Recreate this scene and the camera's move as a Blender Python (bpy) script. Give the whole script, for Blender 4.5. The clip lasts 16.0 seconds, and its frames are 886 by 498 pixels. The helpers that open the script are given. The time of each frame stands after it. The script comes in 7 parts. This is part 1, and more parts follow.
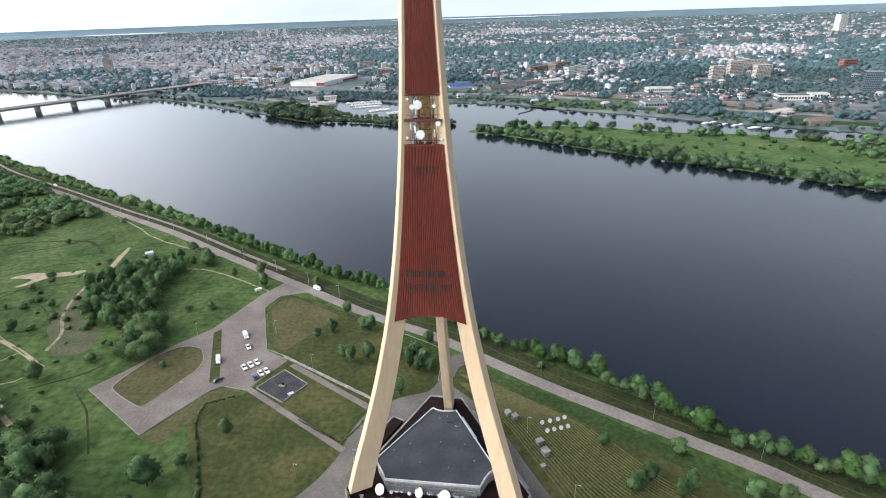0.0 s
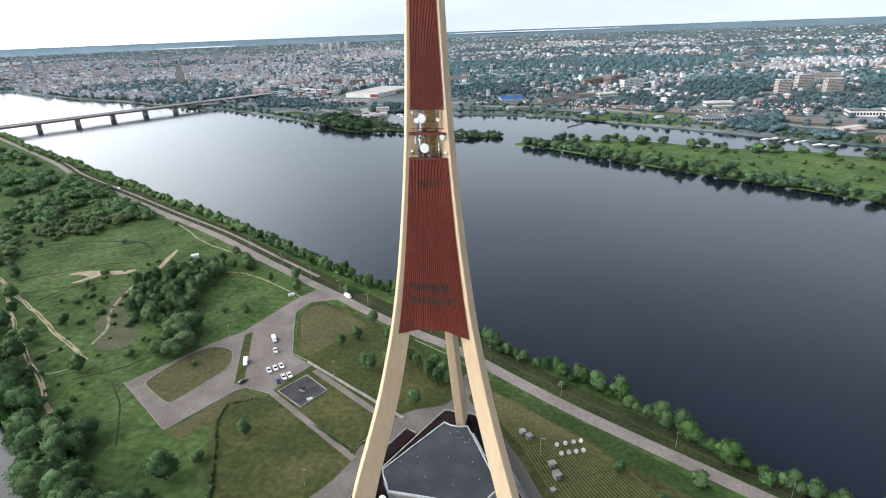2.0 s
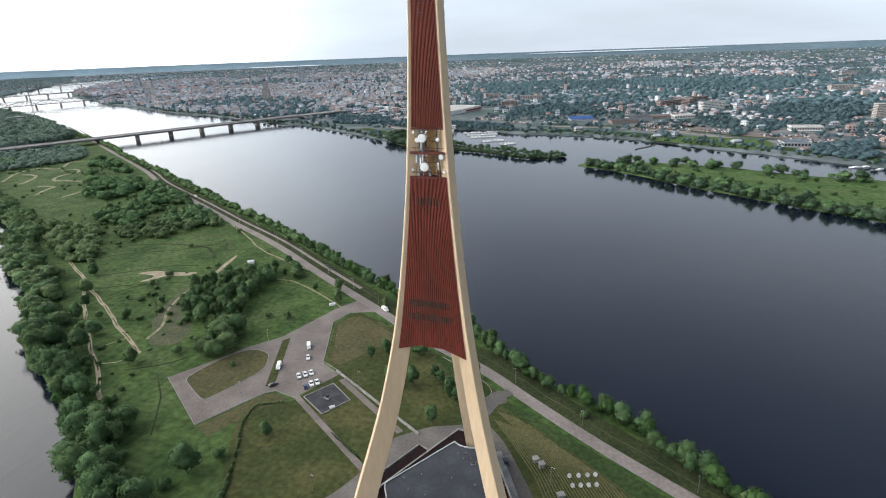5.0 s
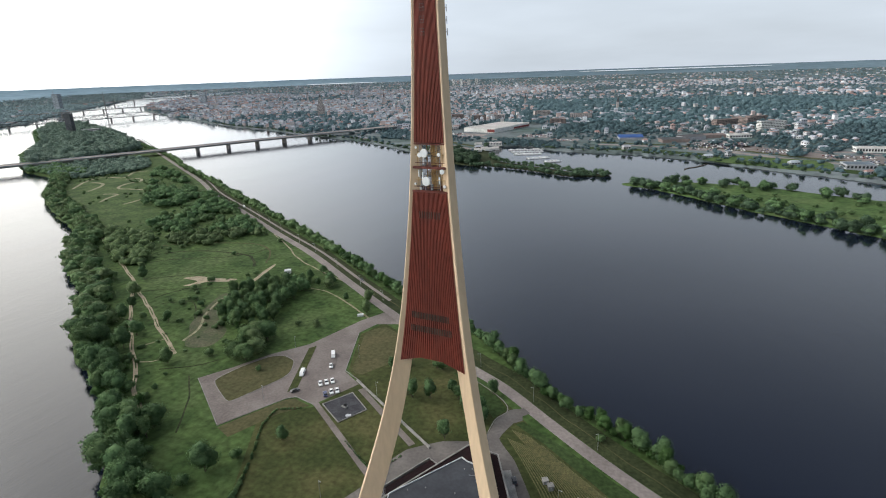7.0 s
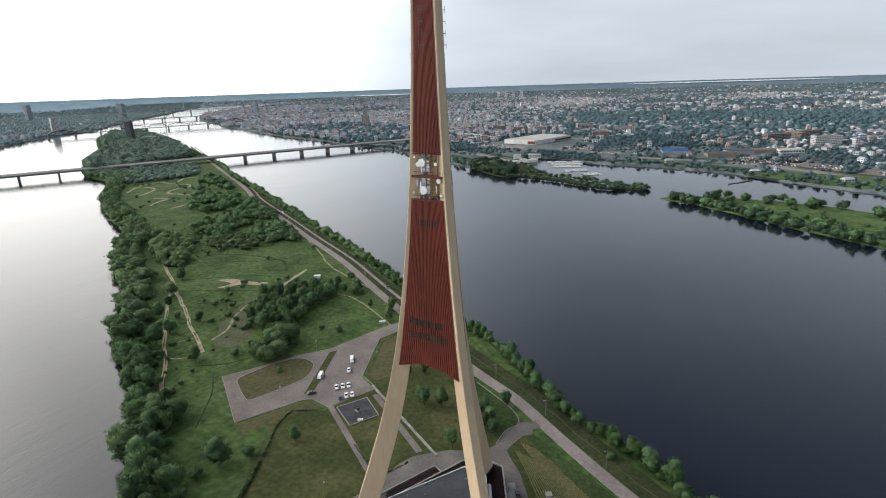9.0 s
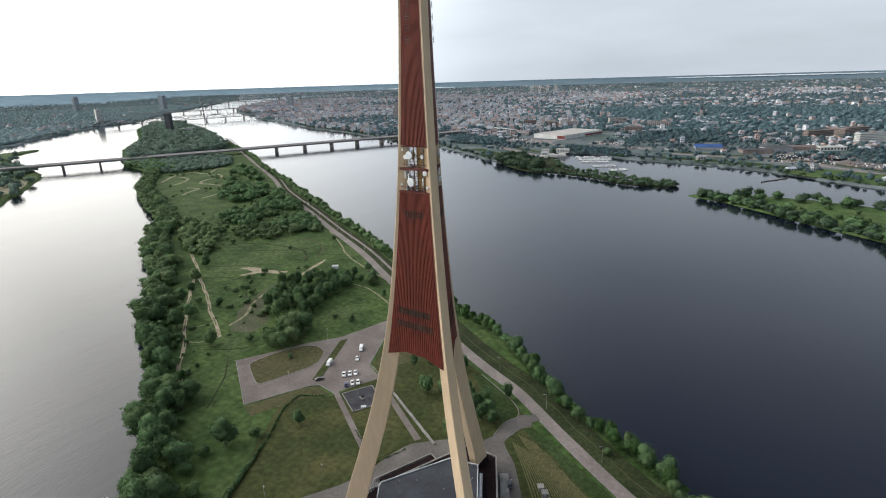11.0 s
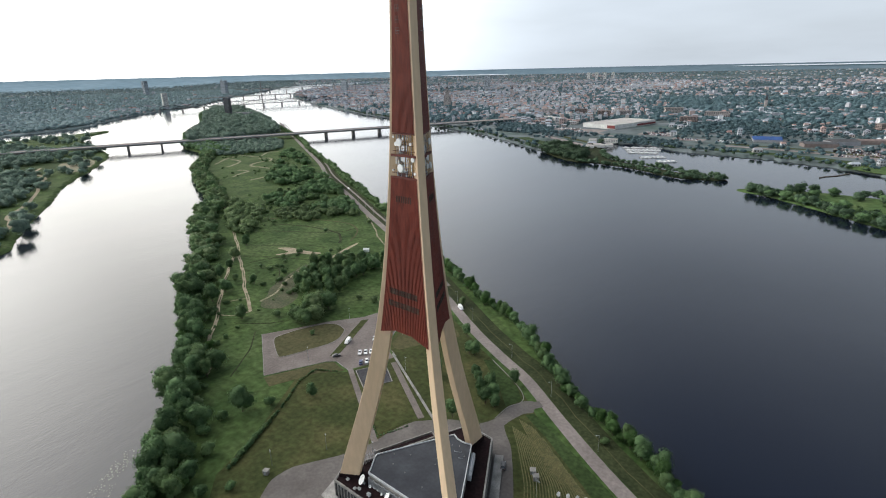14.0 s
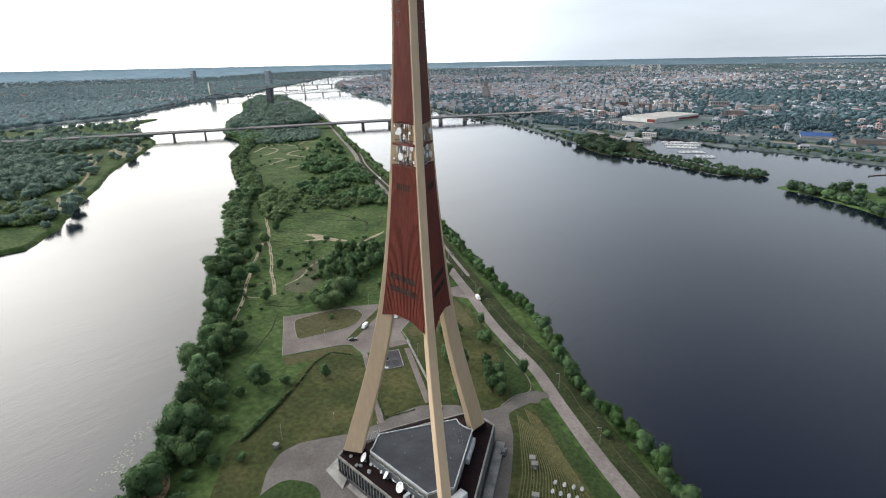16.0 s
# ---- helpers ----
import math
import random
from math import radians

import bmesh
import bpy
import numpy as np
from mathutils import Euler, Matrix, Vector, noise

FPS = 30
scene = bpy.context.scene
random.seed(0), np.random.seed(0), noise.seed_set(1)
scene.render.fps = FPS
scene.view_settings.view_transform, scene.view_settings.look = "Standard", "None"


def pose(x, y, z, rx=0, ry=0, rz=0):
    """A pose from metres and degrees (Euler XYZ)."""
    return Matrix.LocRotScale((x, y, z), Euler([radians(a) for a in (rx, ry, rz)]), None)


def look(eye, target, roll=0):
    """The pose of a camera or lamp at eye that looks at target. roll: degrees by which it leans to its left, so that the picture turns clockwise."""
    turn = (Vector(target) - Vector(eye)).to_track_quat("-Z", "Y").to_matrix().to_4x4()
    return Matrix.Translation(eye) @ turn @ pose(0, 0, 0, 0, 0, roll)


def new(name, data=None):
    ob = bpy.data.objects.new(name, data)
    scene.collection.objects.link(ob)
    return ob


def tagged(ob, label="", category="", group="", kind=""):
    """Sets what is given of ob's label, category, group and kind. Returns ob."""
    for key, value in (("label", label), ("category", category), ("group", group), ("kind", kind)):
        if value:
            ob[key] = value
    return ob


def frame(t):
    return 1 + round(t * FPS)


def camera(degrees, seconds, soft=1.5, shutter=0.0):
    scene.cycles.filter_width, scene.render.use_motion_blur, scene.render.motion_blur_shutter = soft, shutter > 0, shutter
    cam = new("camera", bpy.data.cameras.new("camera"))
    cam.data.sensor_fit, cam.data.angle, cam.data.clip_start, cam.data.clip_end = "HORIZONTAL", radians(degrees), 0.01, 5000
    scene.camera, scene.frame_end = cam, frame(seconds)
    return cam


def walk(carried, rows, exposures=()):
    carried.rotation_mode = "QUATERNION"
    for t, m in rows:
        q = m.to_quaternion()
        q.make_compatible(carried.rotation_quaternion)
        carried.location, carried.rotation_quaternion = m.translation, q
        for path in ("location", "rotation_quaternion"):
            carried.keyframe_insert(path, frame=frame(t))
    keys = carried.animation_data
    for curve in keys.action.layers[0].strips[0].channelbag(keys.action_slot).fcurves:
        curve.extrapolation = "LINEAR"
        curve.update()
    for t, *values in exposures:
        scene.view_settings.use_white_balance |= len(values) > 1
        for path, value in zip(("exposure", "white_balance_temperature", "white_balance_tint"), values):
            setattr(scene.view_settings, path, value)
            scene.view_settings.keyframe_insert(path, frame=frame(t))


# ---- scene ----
cam = camera(78.55, 16.0, 1.05)
PATH = [
    (0, (12.62, -133.23, 140.53), (3.53, -5.06, 84.94), -1.90),
    (0.5, (15.65, -132.62, 140.54), (3.51, -4.38, 85.72), -1.96),
    (1, (18.67, -132.20, 140.51), (2.95, -4.02, 86.46), -2.00),
    (1.5, (21.58, -131.59, 140.52), (2.70, -3.51, 87.23), -2.08),
    (2, (24.66, -131.05, 140.50), (2.32, -3.21, 87.98), -2.16),
    (2.5, (27.59, -130.51, 140.42), (2.07, -2.96, 88.65), -2.14),
    (3, (30.62, -129.97, 140.37), (2.07, -2.73, 89.45), -2.14),
    (3.5, (33.57, -129.61, 140.46), (2.42, -2.68, 90.27), -2.16),
    (4, (36.59, -129.07, 140.52), (2.48, -2.59, 91.13), -2.15),
    (6.5, (51.21, -126.05, 140.12), (2.19, -2.73, 95.50), -2.06),
    (7, (54.36, -125.39, 140.02), (2.24, -2.93, 96.59), -2.03),
    (7.5, (57.25, -124.87, 139.95), (2.37, -3.29, 97.44), -1.99),
    (8, (60.15, -124.12, 139.81), (2.74, -3.40, 98.23), -1.94),
    (8.5, (62.90, -123.32, 139.72), (3.02, -3.38, 99.38), -1.90),
    (9, (65.84, -122.58, 139.66), (3.63, -3.85, 99.23), -1.83),
    (11.5, (80.53, -118.68, 139.44), (9.88, -5.38, 97.33), -1.59),
    (12, (83.50, -117.99, 139.64), (11.23, -5.92, 97.02), -1.49),
    (12.5, (86.29, -117.36, 139.78), (12.27, -6.58, 96.77), -1.45),
    (13, (89.28, -116.48, 139.73), (13.38, -7.17, 96.26), -1.42),
    (13.5, (92.00, -115.60, 139.74), (14.51, -7.56, 95.88), -1.41),
    (14, (94.80, -114.69, 139.80), (15.43, -8.23, 95.48), -1.36),
    (14.5, (97.56, -113.83, 139.77), (16.43, -8.88, 95.02), -1.32),
    (15, (100.50, -112.99, 139.75), (17.59, -9.64, 94.51), -1.20),
    (15.5, (103.22, -112.09, 139.64), (18.65, -10.27, 94.04), -1.14),
    (16, (106.07, -111.07, 139.52), (19.56, -11.10, 93.46), -1.13),
]
EXPOSURE = [(0.0, 0.15, 6200, 10), (4.0, -0.08, 6200, 10), (7.0, -0.39, 6350, 10), (9.0, -0.47, 6350, 10), (12.0, -0.47, 6350, 10), (14.5, -0.34, 6350, 10), (16.0, -0.24, 6350, 10)]
walk(cam, [(t, look(eye, target, roll)) for t, eye, target, roll in PATH], EXPOSURE)

# ---- light: a thin bright overcast, the veiled sun low in the west (-x) ----
SUN_AZ, SUN_EL = 191.0, 27.0          # degrees from +x, degrees up
world = bpy.data.worlds.new("sky")
scene.world = world
world.use_nodes = True
wn, wl = world.node_tree.nodes, world.node_tree.links
wn.clear()
sky = wn.new("ShaderNodeTexSky")
sky.sky_type, sky.sun_disc = "NISHITA", False
sky.sun_elevation, sky.sun_rotation = radians(SUN_EL), radians(90 - SUN_AZ)
sky.air_density, sky.dust_density, sky.ozone_density, sky.altitude = 1.0, 4.0, 1.0, 100
coord = wn.new("ShaderNodeTexCoord")
stretch = wn.new("ShaderNodeMapping")
stretch.inputs["Scale"].default_value = (1.0, 1.0, 5.0)
cloud = wn.new("ShaderNodeTexNoise")
cloud.inputs["Scale"].default_value, cloud.inputs["Detail"].default_value = 2.2, 6.0
veil = wn.new("ShaderNodeMix")
veil.data_type = "RGBA"
amount = wn.new("ShaderNodeMapRange")
amount.inputs["From Min"].default_value, amount.inputs["From Max"].default_value = 0.3, 0.7
amount.inputs["To Min"].default_value, amount.inputs["To Max"].default_value = 0.72, 0.95
back = wn.new("ShaderNodeBackground")
back.inputs["Strength"].default_value = 0.094
wout = wn.new("ShaderNodeOutputWorld")
wl.new(coord.outputs["Generated"], stretch.inputs["Vector"])
wl.new(stretch.outputs["Vector"], cloud.inputs["Vector"])
wl.new(cloud.outputs["Fac"], amount.inputs["Value"])
height = wn.new("ShaderNodeSeparateXYZ")      # the haze thins overhead
thin = wn.new("ShaderNodeMapRange")
thin.inputs["From Min"].default_value, thin.inputs["From Max"].default_value = 0.30, 0.72
thin.inputs["To Min"].default_value, thin.inputs["To Max"].default_value = 1.0, 0.04
thick = wn.new("ShaderNodeMath")
thick.operation = "MULTIPLY"
wl.new(coord.outputs["Generated"], height.inputs["Vector"])
wl.new(height.outputs["Z"], thin.inputs["Value"])
wl.new(amount.outputs["Result"], thick.inputs[0])
wl.new(thin.outputs["Result"], thick.inputs[1])
sunward = wn.new("ShaderNodeMapRange")        # and is thickest about the sun
sunward.interpolation_type = "SMOOTHSTEP"
sunward.inputs["From Min"].default_value, sunward.inputs["From Max"].default_value = 0.2, 0.85
sunward.inputs["To Min"].default_value, sunward.inputs["To Max"].default_value = 0.0, 0.7
cover = wn.new("ShaderNodeMath")
cover.operation, cover.use_clamp = "ADD", True
wl.new(thick.outputs["Value"], cover.inputs[0])
wl.new(sunward.outputs["Result"], cover.inputs[1])
wl.new(cover.outputs["Value"], veil.inputs["Factor"])
tint = wn.new("ShaderNodeMix")               # cloud lit warm towards the sun, cool away from it
tint.data_type = "RGBA"
tint.inputs["A"].default_value, tint.inputs["B"].default_value = (12.0, 13.2, 14.4, 1), (14.4, 13.3, 11.4, 1)
wl.new(sunward.outputs["Result"], tint.inputs["Factor"])
wl.new(tint.outputs["Result"], veil.inputs["B"])
wl.new(sky.outputs["Color"], veil.inputs["A"])
toward = wn.new("ShaderNodeVectorMath")       # the veiled sun brightens the thin cloud round it
toward.operation = "DOT_PRODUCT"
toward.inputs[1].default_value = (math.cos(radians(SUN_AZ)) * math.cos(radians(SUN_EL)), math.sin(radians(SUN_AZ)) * math.cos(radians(SUN_EL)), math.sin(radians(SUN_EL)))
halo = wn.new("ShaderNodeMapRange")
halo.interpolation_type = "SMOOTHERSTEP"
halo.inputs["From Min"].default_value, halo.inputs["From Max"].default_value = 0.1, 1.0
halo.inputs["To Min"].default_value, halo.inputs["To Max"].default_value = 0.90, 3.0
core = wn.new("ShaderNodeMapRange")
core.interpolation_type = "SMOOTHSTEP"
core.inputs["From Min"].default_value, core.inputs["From Max"].default_value = 0.84, 1.0
core.inputs["To Min"].default_value, core.inputs["To Max"].default_value = 0.0, 2.4
glare = wn.new("ShaderNodeMath")
glare.operation = "ADD"
wl.new(toward.outputs["Value"], core.inputs["Value"])
wl.new(halo.outputs["Result"], glare.inputs[0])
wl.new(core.outputs["Result"], glare.inputs[1])
bright = wn.new("ShaderNodeVectorMath")
bright.operation = "SCALE"
wl.new(coord.outputs["Generated"], toward.inputs[0])
wl.new(toward.outputs["Value"], halo.inputs["Value"])
wl.new(toward.outputs["Value"], sunward.inputs["Value"])
wl.new(veil.outputs["Result"], bright.inputs[0])
wl.new(glare.outputs["Value"], bright.inputs["Scale"])
wl.new(bright.outputs["Vector"], back.inputs["Color"])
wl.new(back.outputs["Background"], wout.inputs["Surface"])

sun_data = bpy.data.lights.new("sun", "SUN")
sun_data.energy, sun_data.angle, sun_data.color = 0.36, radians(20), (1.0, 0.93, 0.82)
sun = new("sun", sun_data)
sun.matrix_world = look((math.cos(radians(SUN_AZ)) * 100, math.sin(radians(SUN_AZ)) * 100, 100 * math.tan(radians(SUN_EL))), (0, 0, 0))


# ---- materials ----
def mat(name, dark, light, scale=1.0, rough=0.85, fine=0.0, fine_amt=0.35, bump=0.0, bump_scale=None, metallic=0.0,
        spec=0.3, per_object=0.0, per_island=0.0, world_space=True, third=None, third_scale=0.02, stretch=(1, 1, 1)):
    """Two tones mixed by coarse noise, darkened and lightened by a fine noise, with relief."""
    m = bpy.data.materials.new(name)
    m.use_nodes = True
    n, l = m.node_tree.nodes, m.node_tree.links
    b = n["Principled BSDF"]
    b.inputs["Roughness"].default_value, b.inputs["Metallic"].default_value = rough, metallic
    b.inputs["Specular IOR Level"].default_value = spec
    src = n.new("ShaderNodeNewGeometry" if world_space else "ShaderNodeTexCoord")
    vec = src.outputs["Position" if world_space else "Object"]
    mp = n.new("ShaderNodeMapping")
    mp.inputs["Scale"].default_value = stretch
    l.new(vec, mp.inputs["Vector"])
    vec = mp.outputs["Vector"]

    def noise_at(s, detail=5.0):
        t = n.new("ShaderNodeTexNoise")
        t.inputs["Scale"].default_value, t.inputs["Detail"].default_value = s, detail
        l.new(vec, t.inputs["Vector"])
        return t.outputs["Fac"]

    def ramp(value, lo, hi, a=0.0, c=1.0):
        r = n.new("ShaderNodeMapRange")
        r.inputs["From Min"].default_value, r.inputs["From Max"].default_value = lo, hi
        r.inputs["To Min"].default_value, r.inputs["To Max"].default_value = a, c
        l.new(value, r.inputs["Value"])
        return r.outputs["Result"]

    def blend(fac, a, c, kind="MIX"):
        x = n.new("ShaderNodeMix")
        x.data_type, x.blend_type = "RGBA", kind
        for sock, v in (("Factor", fac), ("A", a), ("B", c)):
            if isinstance(v, bpy.types.NodeSocket):
                l.new(v, x.inputs[sock])
            elif sock == "Factor":
                x.inputs[sock].default_value = v
            else:
                x.inputs[sock].default_value = (*v, 1)
        return x.outputs["Result"]

    col = blend(ramp(noise_at(scale), 0.36, 0.64), dark, light)
    if third:
        col = blend(ramp(noise_at(third_scale, 3.0), 0.5, 0.68), col, third)
    if fine:
        f = ramp(noise_at(fine, 3.0), 0.3, 0.7, 1 - fine_amt, 1 + fine_amt)
        v = n.new("ShaderNodeVectorMath")
        v.operation = "SCALE"
        l.new(col, v.inputs[0]), l.new(f, v.inputs["Scale"])
        col = v.outputs["Vector"]
    for amt, node, out in ((per_object, "ShaderNodeObjectInfo", "Random"), (per_island, "ShaderNodeNewGeometry", "Random Per Island")):
        if amt:
            s = n.new(node)
            v = n.new("ShaderNodeVectorMath")
            v.operation = "SCALE"
            l.new(col, v.inputs[0]), l.new(ramp(s.outputs[out], 0, 1, 1 - amt, 1 + amt), v.inputs["Scale"])
            col = v.outputs["Vector"]
    l.new(col, b.inputs["Base Color"])
    if bump:
        bp = n.new("ShaderNodeBump")
        bp.inputs["Strength"].default_value, bp.inputs["Distance"].default_value = bump, 0.3
        l.new(noise_at(bump_scale or fine or scale), bp.inputs["Height"])
        l.new(bp.outputs["Normal"], b.inputs["Normal"])
    return m


def palette(name, colours, rough=0.85, spec=0.3, fine=0.4):
    """One of several colours for each loose piece, with weathering."""
    m = mat(name, colours[0], colours[0], 0.05, rough, spec=spec)
    n, l = m.node_tree.nodes, m.node_tree.links
    b = n["Principled BSDF"]
    g = n.new("ShaderNodeNewGeometry")
    r = n.new("ShaderNodeValToRGB")
    r.color_ramp.interpolation = "CONSTANT"
    e = r.color_ramp.elements
    for i, c in enumerate(colours):
        k = e[i] if i < 2 else e.new(i / len(colours))
        k.position, k.color = i / len(colours), (*c, 1)
    l.new(g.outputs["Random Per Island"], r.inputs["Fac"])
    t = n.new("ShaderNodeTexNoise")
    t.inputs["Scale"].default_value = 0.12
    l.new(g.outputs["Position"], t.inputs["Vector"])
    mr = n.new("ShaderNodeMapRange")
    mr.inputs["To Min"].default_value, mr.inputs["To Max"].default_value = 1 - fine, 1 + fine
    l.new(t.outputs["Fac"], mr.inputs["Value"])
    v = n.new("ShaderNodeVectorMath")
    v.operation = "SCALE"
    l.new(r.outputs["Color"], v.inputs[0]), l.new(mr.outputs["Result"], v.inputs["Scale"])
    l.new(v.outputs["Vector"], b.inputs["Base Color"])
    return m


M_BEIGE = mat("cream_painted_steel", (0.55, 0.415, 0.280), (0.61, 0.465, 0.318), 0.09, 0.55, fine=0.8, fine_amt=0.07, stretch=(1, 1, 0.25), spec=0.4)
M_RED = mat("oxide_red_cladding", (0.118, 0.024, 0.016), (0.172, 0.034, 0.021), 0.16, 0.62, fine=1.6, fine_amt=0.24, stretch=(1, 1, 0.2))
M_REDBROWN = mat("red_brown_steel", (0.10, 0.03, 0.025), (0.14, 0.04, 0.03), 0.5, 0.6, fine=3)
M_OCHRE = mat("weathered_ochre_paint", (0.36, 0.22, 0.09), (0.50, 0.33, 0.14), 0.6, 0.6, fine=3, fine_amt=0.3)
M_WHITE = mat("white_paint", (0.72, 0.73, 0.74), (0.8, 0.8, 0.8), 0.8, 0.45, fine=4, fine_amt=0.06)
M_STEEL = mat("galvanised_steel", (0.28, 0.30, 0.32), (0.42, 0.44, 0.46), 2.0, 0.4, metallic=0.6)
M_DARKSTEEL = mat("dark_steel", (0.03, 0.03, 0.035), (0.06, 0.06, 0.065), 2.0, 0.5, metallic=0.3)
M_ROOF = mat("grey_bitumen_roof", (0.030, 0.033, 0.041), (0.046, 0.050, 0.060), 0.12, 0.8, fine=0.9, fine_amt=0.12, bump=0.05)
M_ROOFDARK = mat("dark_brown_roof", (0.010, 0.007, 0.008), (0.020, 0.010, 0.011), 0.15, 0.9, fine=1.0, fine_amt=0.3, bump=0.05, spec=0.08)
M_PARAPET = mat("light_parapet_metal", (0.38, 0.40, 0.43), (0.54, 0.55, 0.57), 0.5, 0.5, fine=2, fine_amt=0.15)
M_CONCRETE = mat("weathered_concrete", (0.19, 0.185, 0.178), (0.30, 0.29, 0.275), 0.3, 0.85, fine=2, fine_amt=0.15, bump=0.1)
M_GLASS = mat("dark_window_glass", (0.015, 0.02, 0.025), (0.03, 0.035, 0.04), 0.5, 0.08, spec=0.6)
M_SLOT = mat("louvre_glass", (0.034, 0.026, 0.022), (0.058, 0.046, 0.038), 0.8, 0.7, spec=0.15, per_object=0.5)
M_PAVING = mat("pinkish_grey_paving", (0.132, 0.111, 0.102), (0.175, 0.150, 0.140), 0.08, 0.9, fine=0.9, fine_amt=0.16, bump=0.05, third=(0.199, 0.173, 0.162), third_scale=0.05)
M_ASPHALT = mat("grey_brown_asphalt", (0.098, 0.088, 0.083), (0.132, 0.120, 0.114), 0.06, 0.9, fine=0.8, fine_amt=0.14, bump=0.05, third=(0.155, 0.140, 0.132), third_scale=0.07)
M_ROAD = mat("worn_asphalt_road", (0.175, 0.150, 0.143), (0.24, 0.208, 0.198), 0.06, 0.9, fine=0.7, fine_amt=0.18, bump=0.05)
M_KERB = mat("concrete_kerb", (0.19, 0.18, 0.17), (0.26, 0.25, 0.235), 0.6, 0.85, fine=3)
M_SAND = mat("pale_sandy_track", (0.234, 0.195, 0.133), (0.343, 0.289, 0.211), 0.2, 0.95, fine=1.0, fine_amt=0.2)
M_TRACK = mat("worn_sandy_track", (0.17, 0.155, 0.095), (0.30, 0.265, 0.185), 0.35, 0.95, fine=1.3, fine_amt=0.25, third=(0.085, 0.10, 0.045), third_scale=0.22)
M_EARTH = mat("worn_earth", (0.056, 0.066, 0.032), (0.094, 0.090, 0.054), 0.12, 0.95, fine=0.8, fine_amt=0.3, bump=0.3, third=(0.052, 0.070, 0.026), third_scale=0.09)
M_BEACH = mat("ochre_sand", (0.20, 0.145, 0.085), (0.30, 0.22, 0.135), 0.2, 0.95, fine=1.0, fine_amt=0.2)
M_MEADOW = mat("rough_meadow_grass", (0.032, 0.060, 0.018), (0.066, 0.104, 0.033), 0.05, 0.95, fine=0.3, fine_amt=0.4, bump=0.6, bump_scale=0.8, spec=0.1, third=(0.074, 0.106, 0.040), third_scale=0.03)
M_LAWN = mat("mown_lawn", (0.038, 0.049, 0.017), (0.058, 0.065, 0.024), 0.045, 0.95, fine=0.45, fine_amt=0.3, bump=0.3, bump_scale=1.2, spec=0.1, third=(0.076, 0.075, 0.031), third_scale=0.045)
M_HAY = mat("dry_mown_grass", (0.061, 0.062, 0.029), (0.092, 0.084, 0.042), 0.06, 0.95, fine=0.5, fine_amt=0.25, bump=0.15, bump_scale=1.2, spec=0.1)
M_BANK = mat("olive_bank_grass", (0.025, 0.033, 0.015), (0.042, 0.051, 0.023), 0.08, 0.95, fine=0.7, fine_amt=0.35, bump=0.3, bump_scale=1.0, spec=0.1)
M_LUSH = mat("lush_green_grass", (0.029, 0.049, 0.016), (0.042, 0.067, 0.024), 0.06, 0.95, fine=0.6, fine_amt=0.3, bump=0.3, bump_scale=1.0, spec=0.1)
M_ISLE = mat("fresh_islet_grass", (0.052, 0.092, 0.032), (0.080, 0.128, 0.044), 0.03, 0.95, fine=0.2, fine_amt=0.3, bump=0.3, bump_scale=0.8, spec=0.1, third=(0.096, 0.128, 0.052), third_scale=0.02)
# Ground across the river, blue-grey haze mixed into its colour
M_FARLAND = mat("far_land_hazed", (0.073, 0.105, 0.097), (0.142, 0.160, 0.171), 0.006, 0.95, fine=0.03, fine_amt=0.4, spec=0.1)
M_BARK = mat("tree_bark", (0.05, 0.04, 0.03), (0.09, 0.075, 0.06), 2.0, 0.9, world_space=False)
M_PIT = mat("dark_slate_paving", (0.026, 0.026, 0.032), (0.048, 0.048, 0.055), 0.3, 0.8, fine=1.5)
M_TYRE = mat("black_rubber", (0.012, 0.012, 0.012), (0.02, 0.02, 0.02), 3, 0.8)


def leaves(name, dark, light):
    m = mat(name, dark, light, 0.35, 0.75, spec=0.15, per_object=0.2, per_island=0.2, world_space=True)
    n, l = m.node_tree.nodes, m.node_tree.links
    b = n["Principled BSDF"]
    thin_leaf, both = n.new("ShaderNodeBsdfTranslucent"), n.new("ShaderNodeMixShader")       # thin leaves let light through
    both.inputs["Fac"].default_value = 0.36
    l.new(b.inputs["Base Color"].links[0].from_socket, thin_leaf.inputs["Color"])
    l.new(b.outputs["BSDF"], both.inputs[1]), l.new(thin_leaf.outputs["BSDF"], both.inputs[2])
    l.new(both.outputs["Shader"], n["Material Output"].inputs["Surface"])
    return m


M_LEAF = [leaves("leaves_deep_green", (0.070, 0.130, 0.057), (0.120, 0.198, 0.086)),
          leaves("leaves_fresh_green", (0.049, 0.104, 0.031), (0.084, 0.156, 0.049)),
          leaves("leaves_grey_green", (0.108, 0.162, 0.071), (0.173, 0.238, 0.107)),
          leaves("leaves_olive", (0.081, 0.140, 0.057), (0.133, 0.202, 0.086)),
          leaves("leaves_dark_green", (0.051, 0.089, 0.052), (0.083, 0.132, 0.076)),
          # for distant island woods: air haze painted in, paler than the near leaves
          leaves("leaves_haze_grey", (0.148, 0.218, 0.169), (0.215, 0.292, 0.230))]

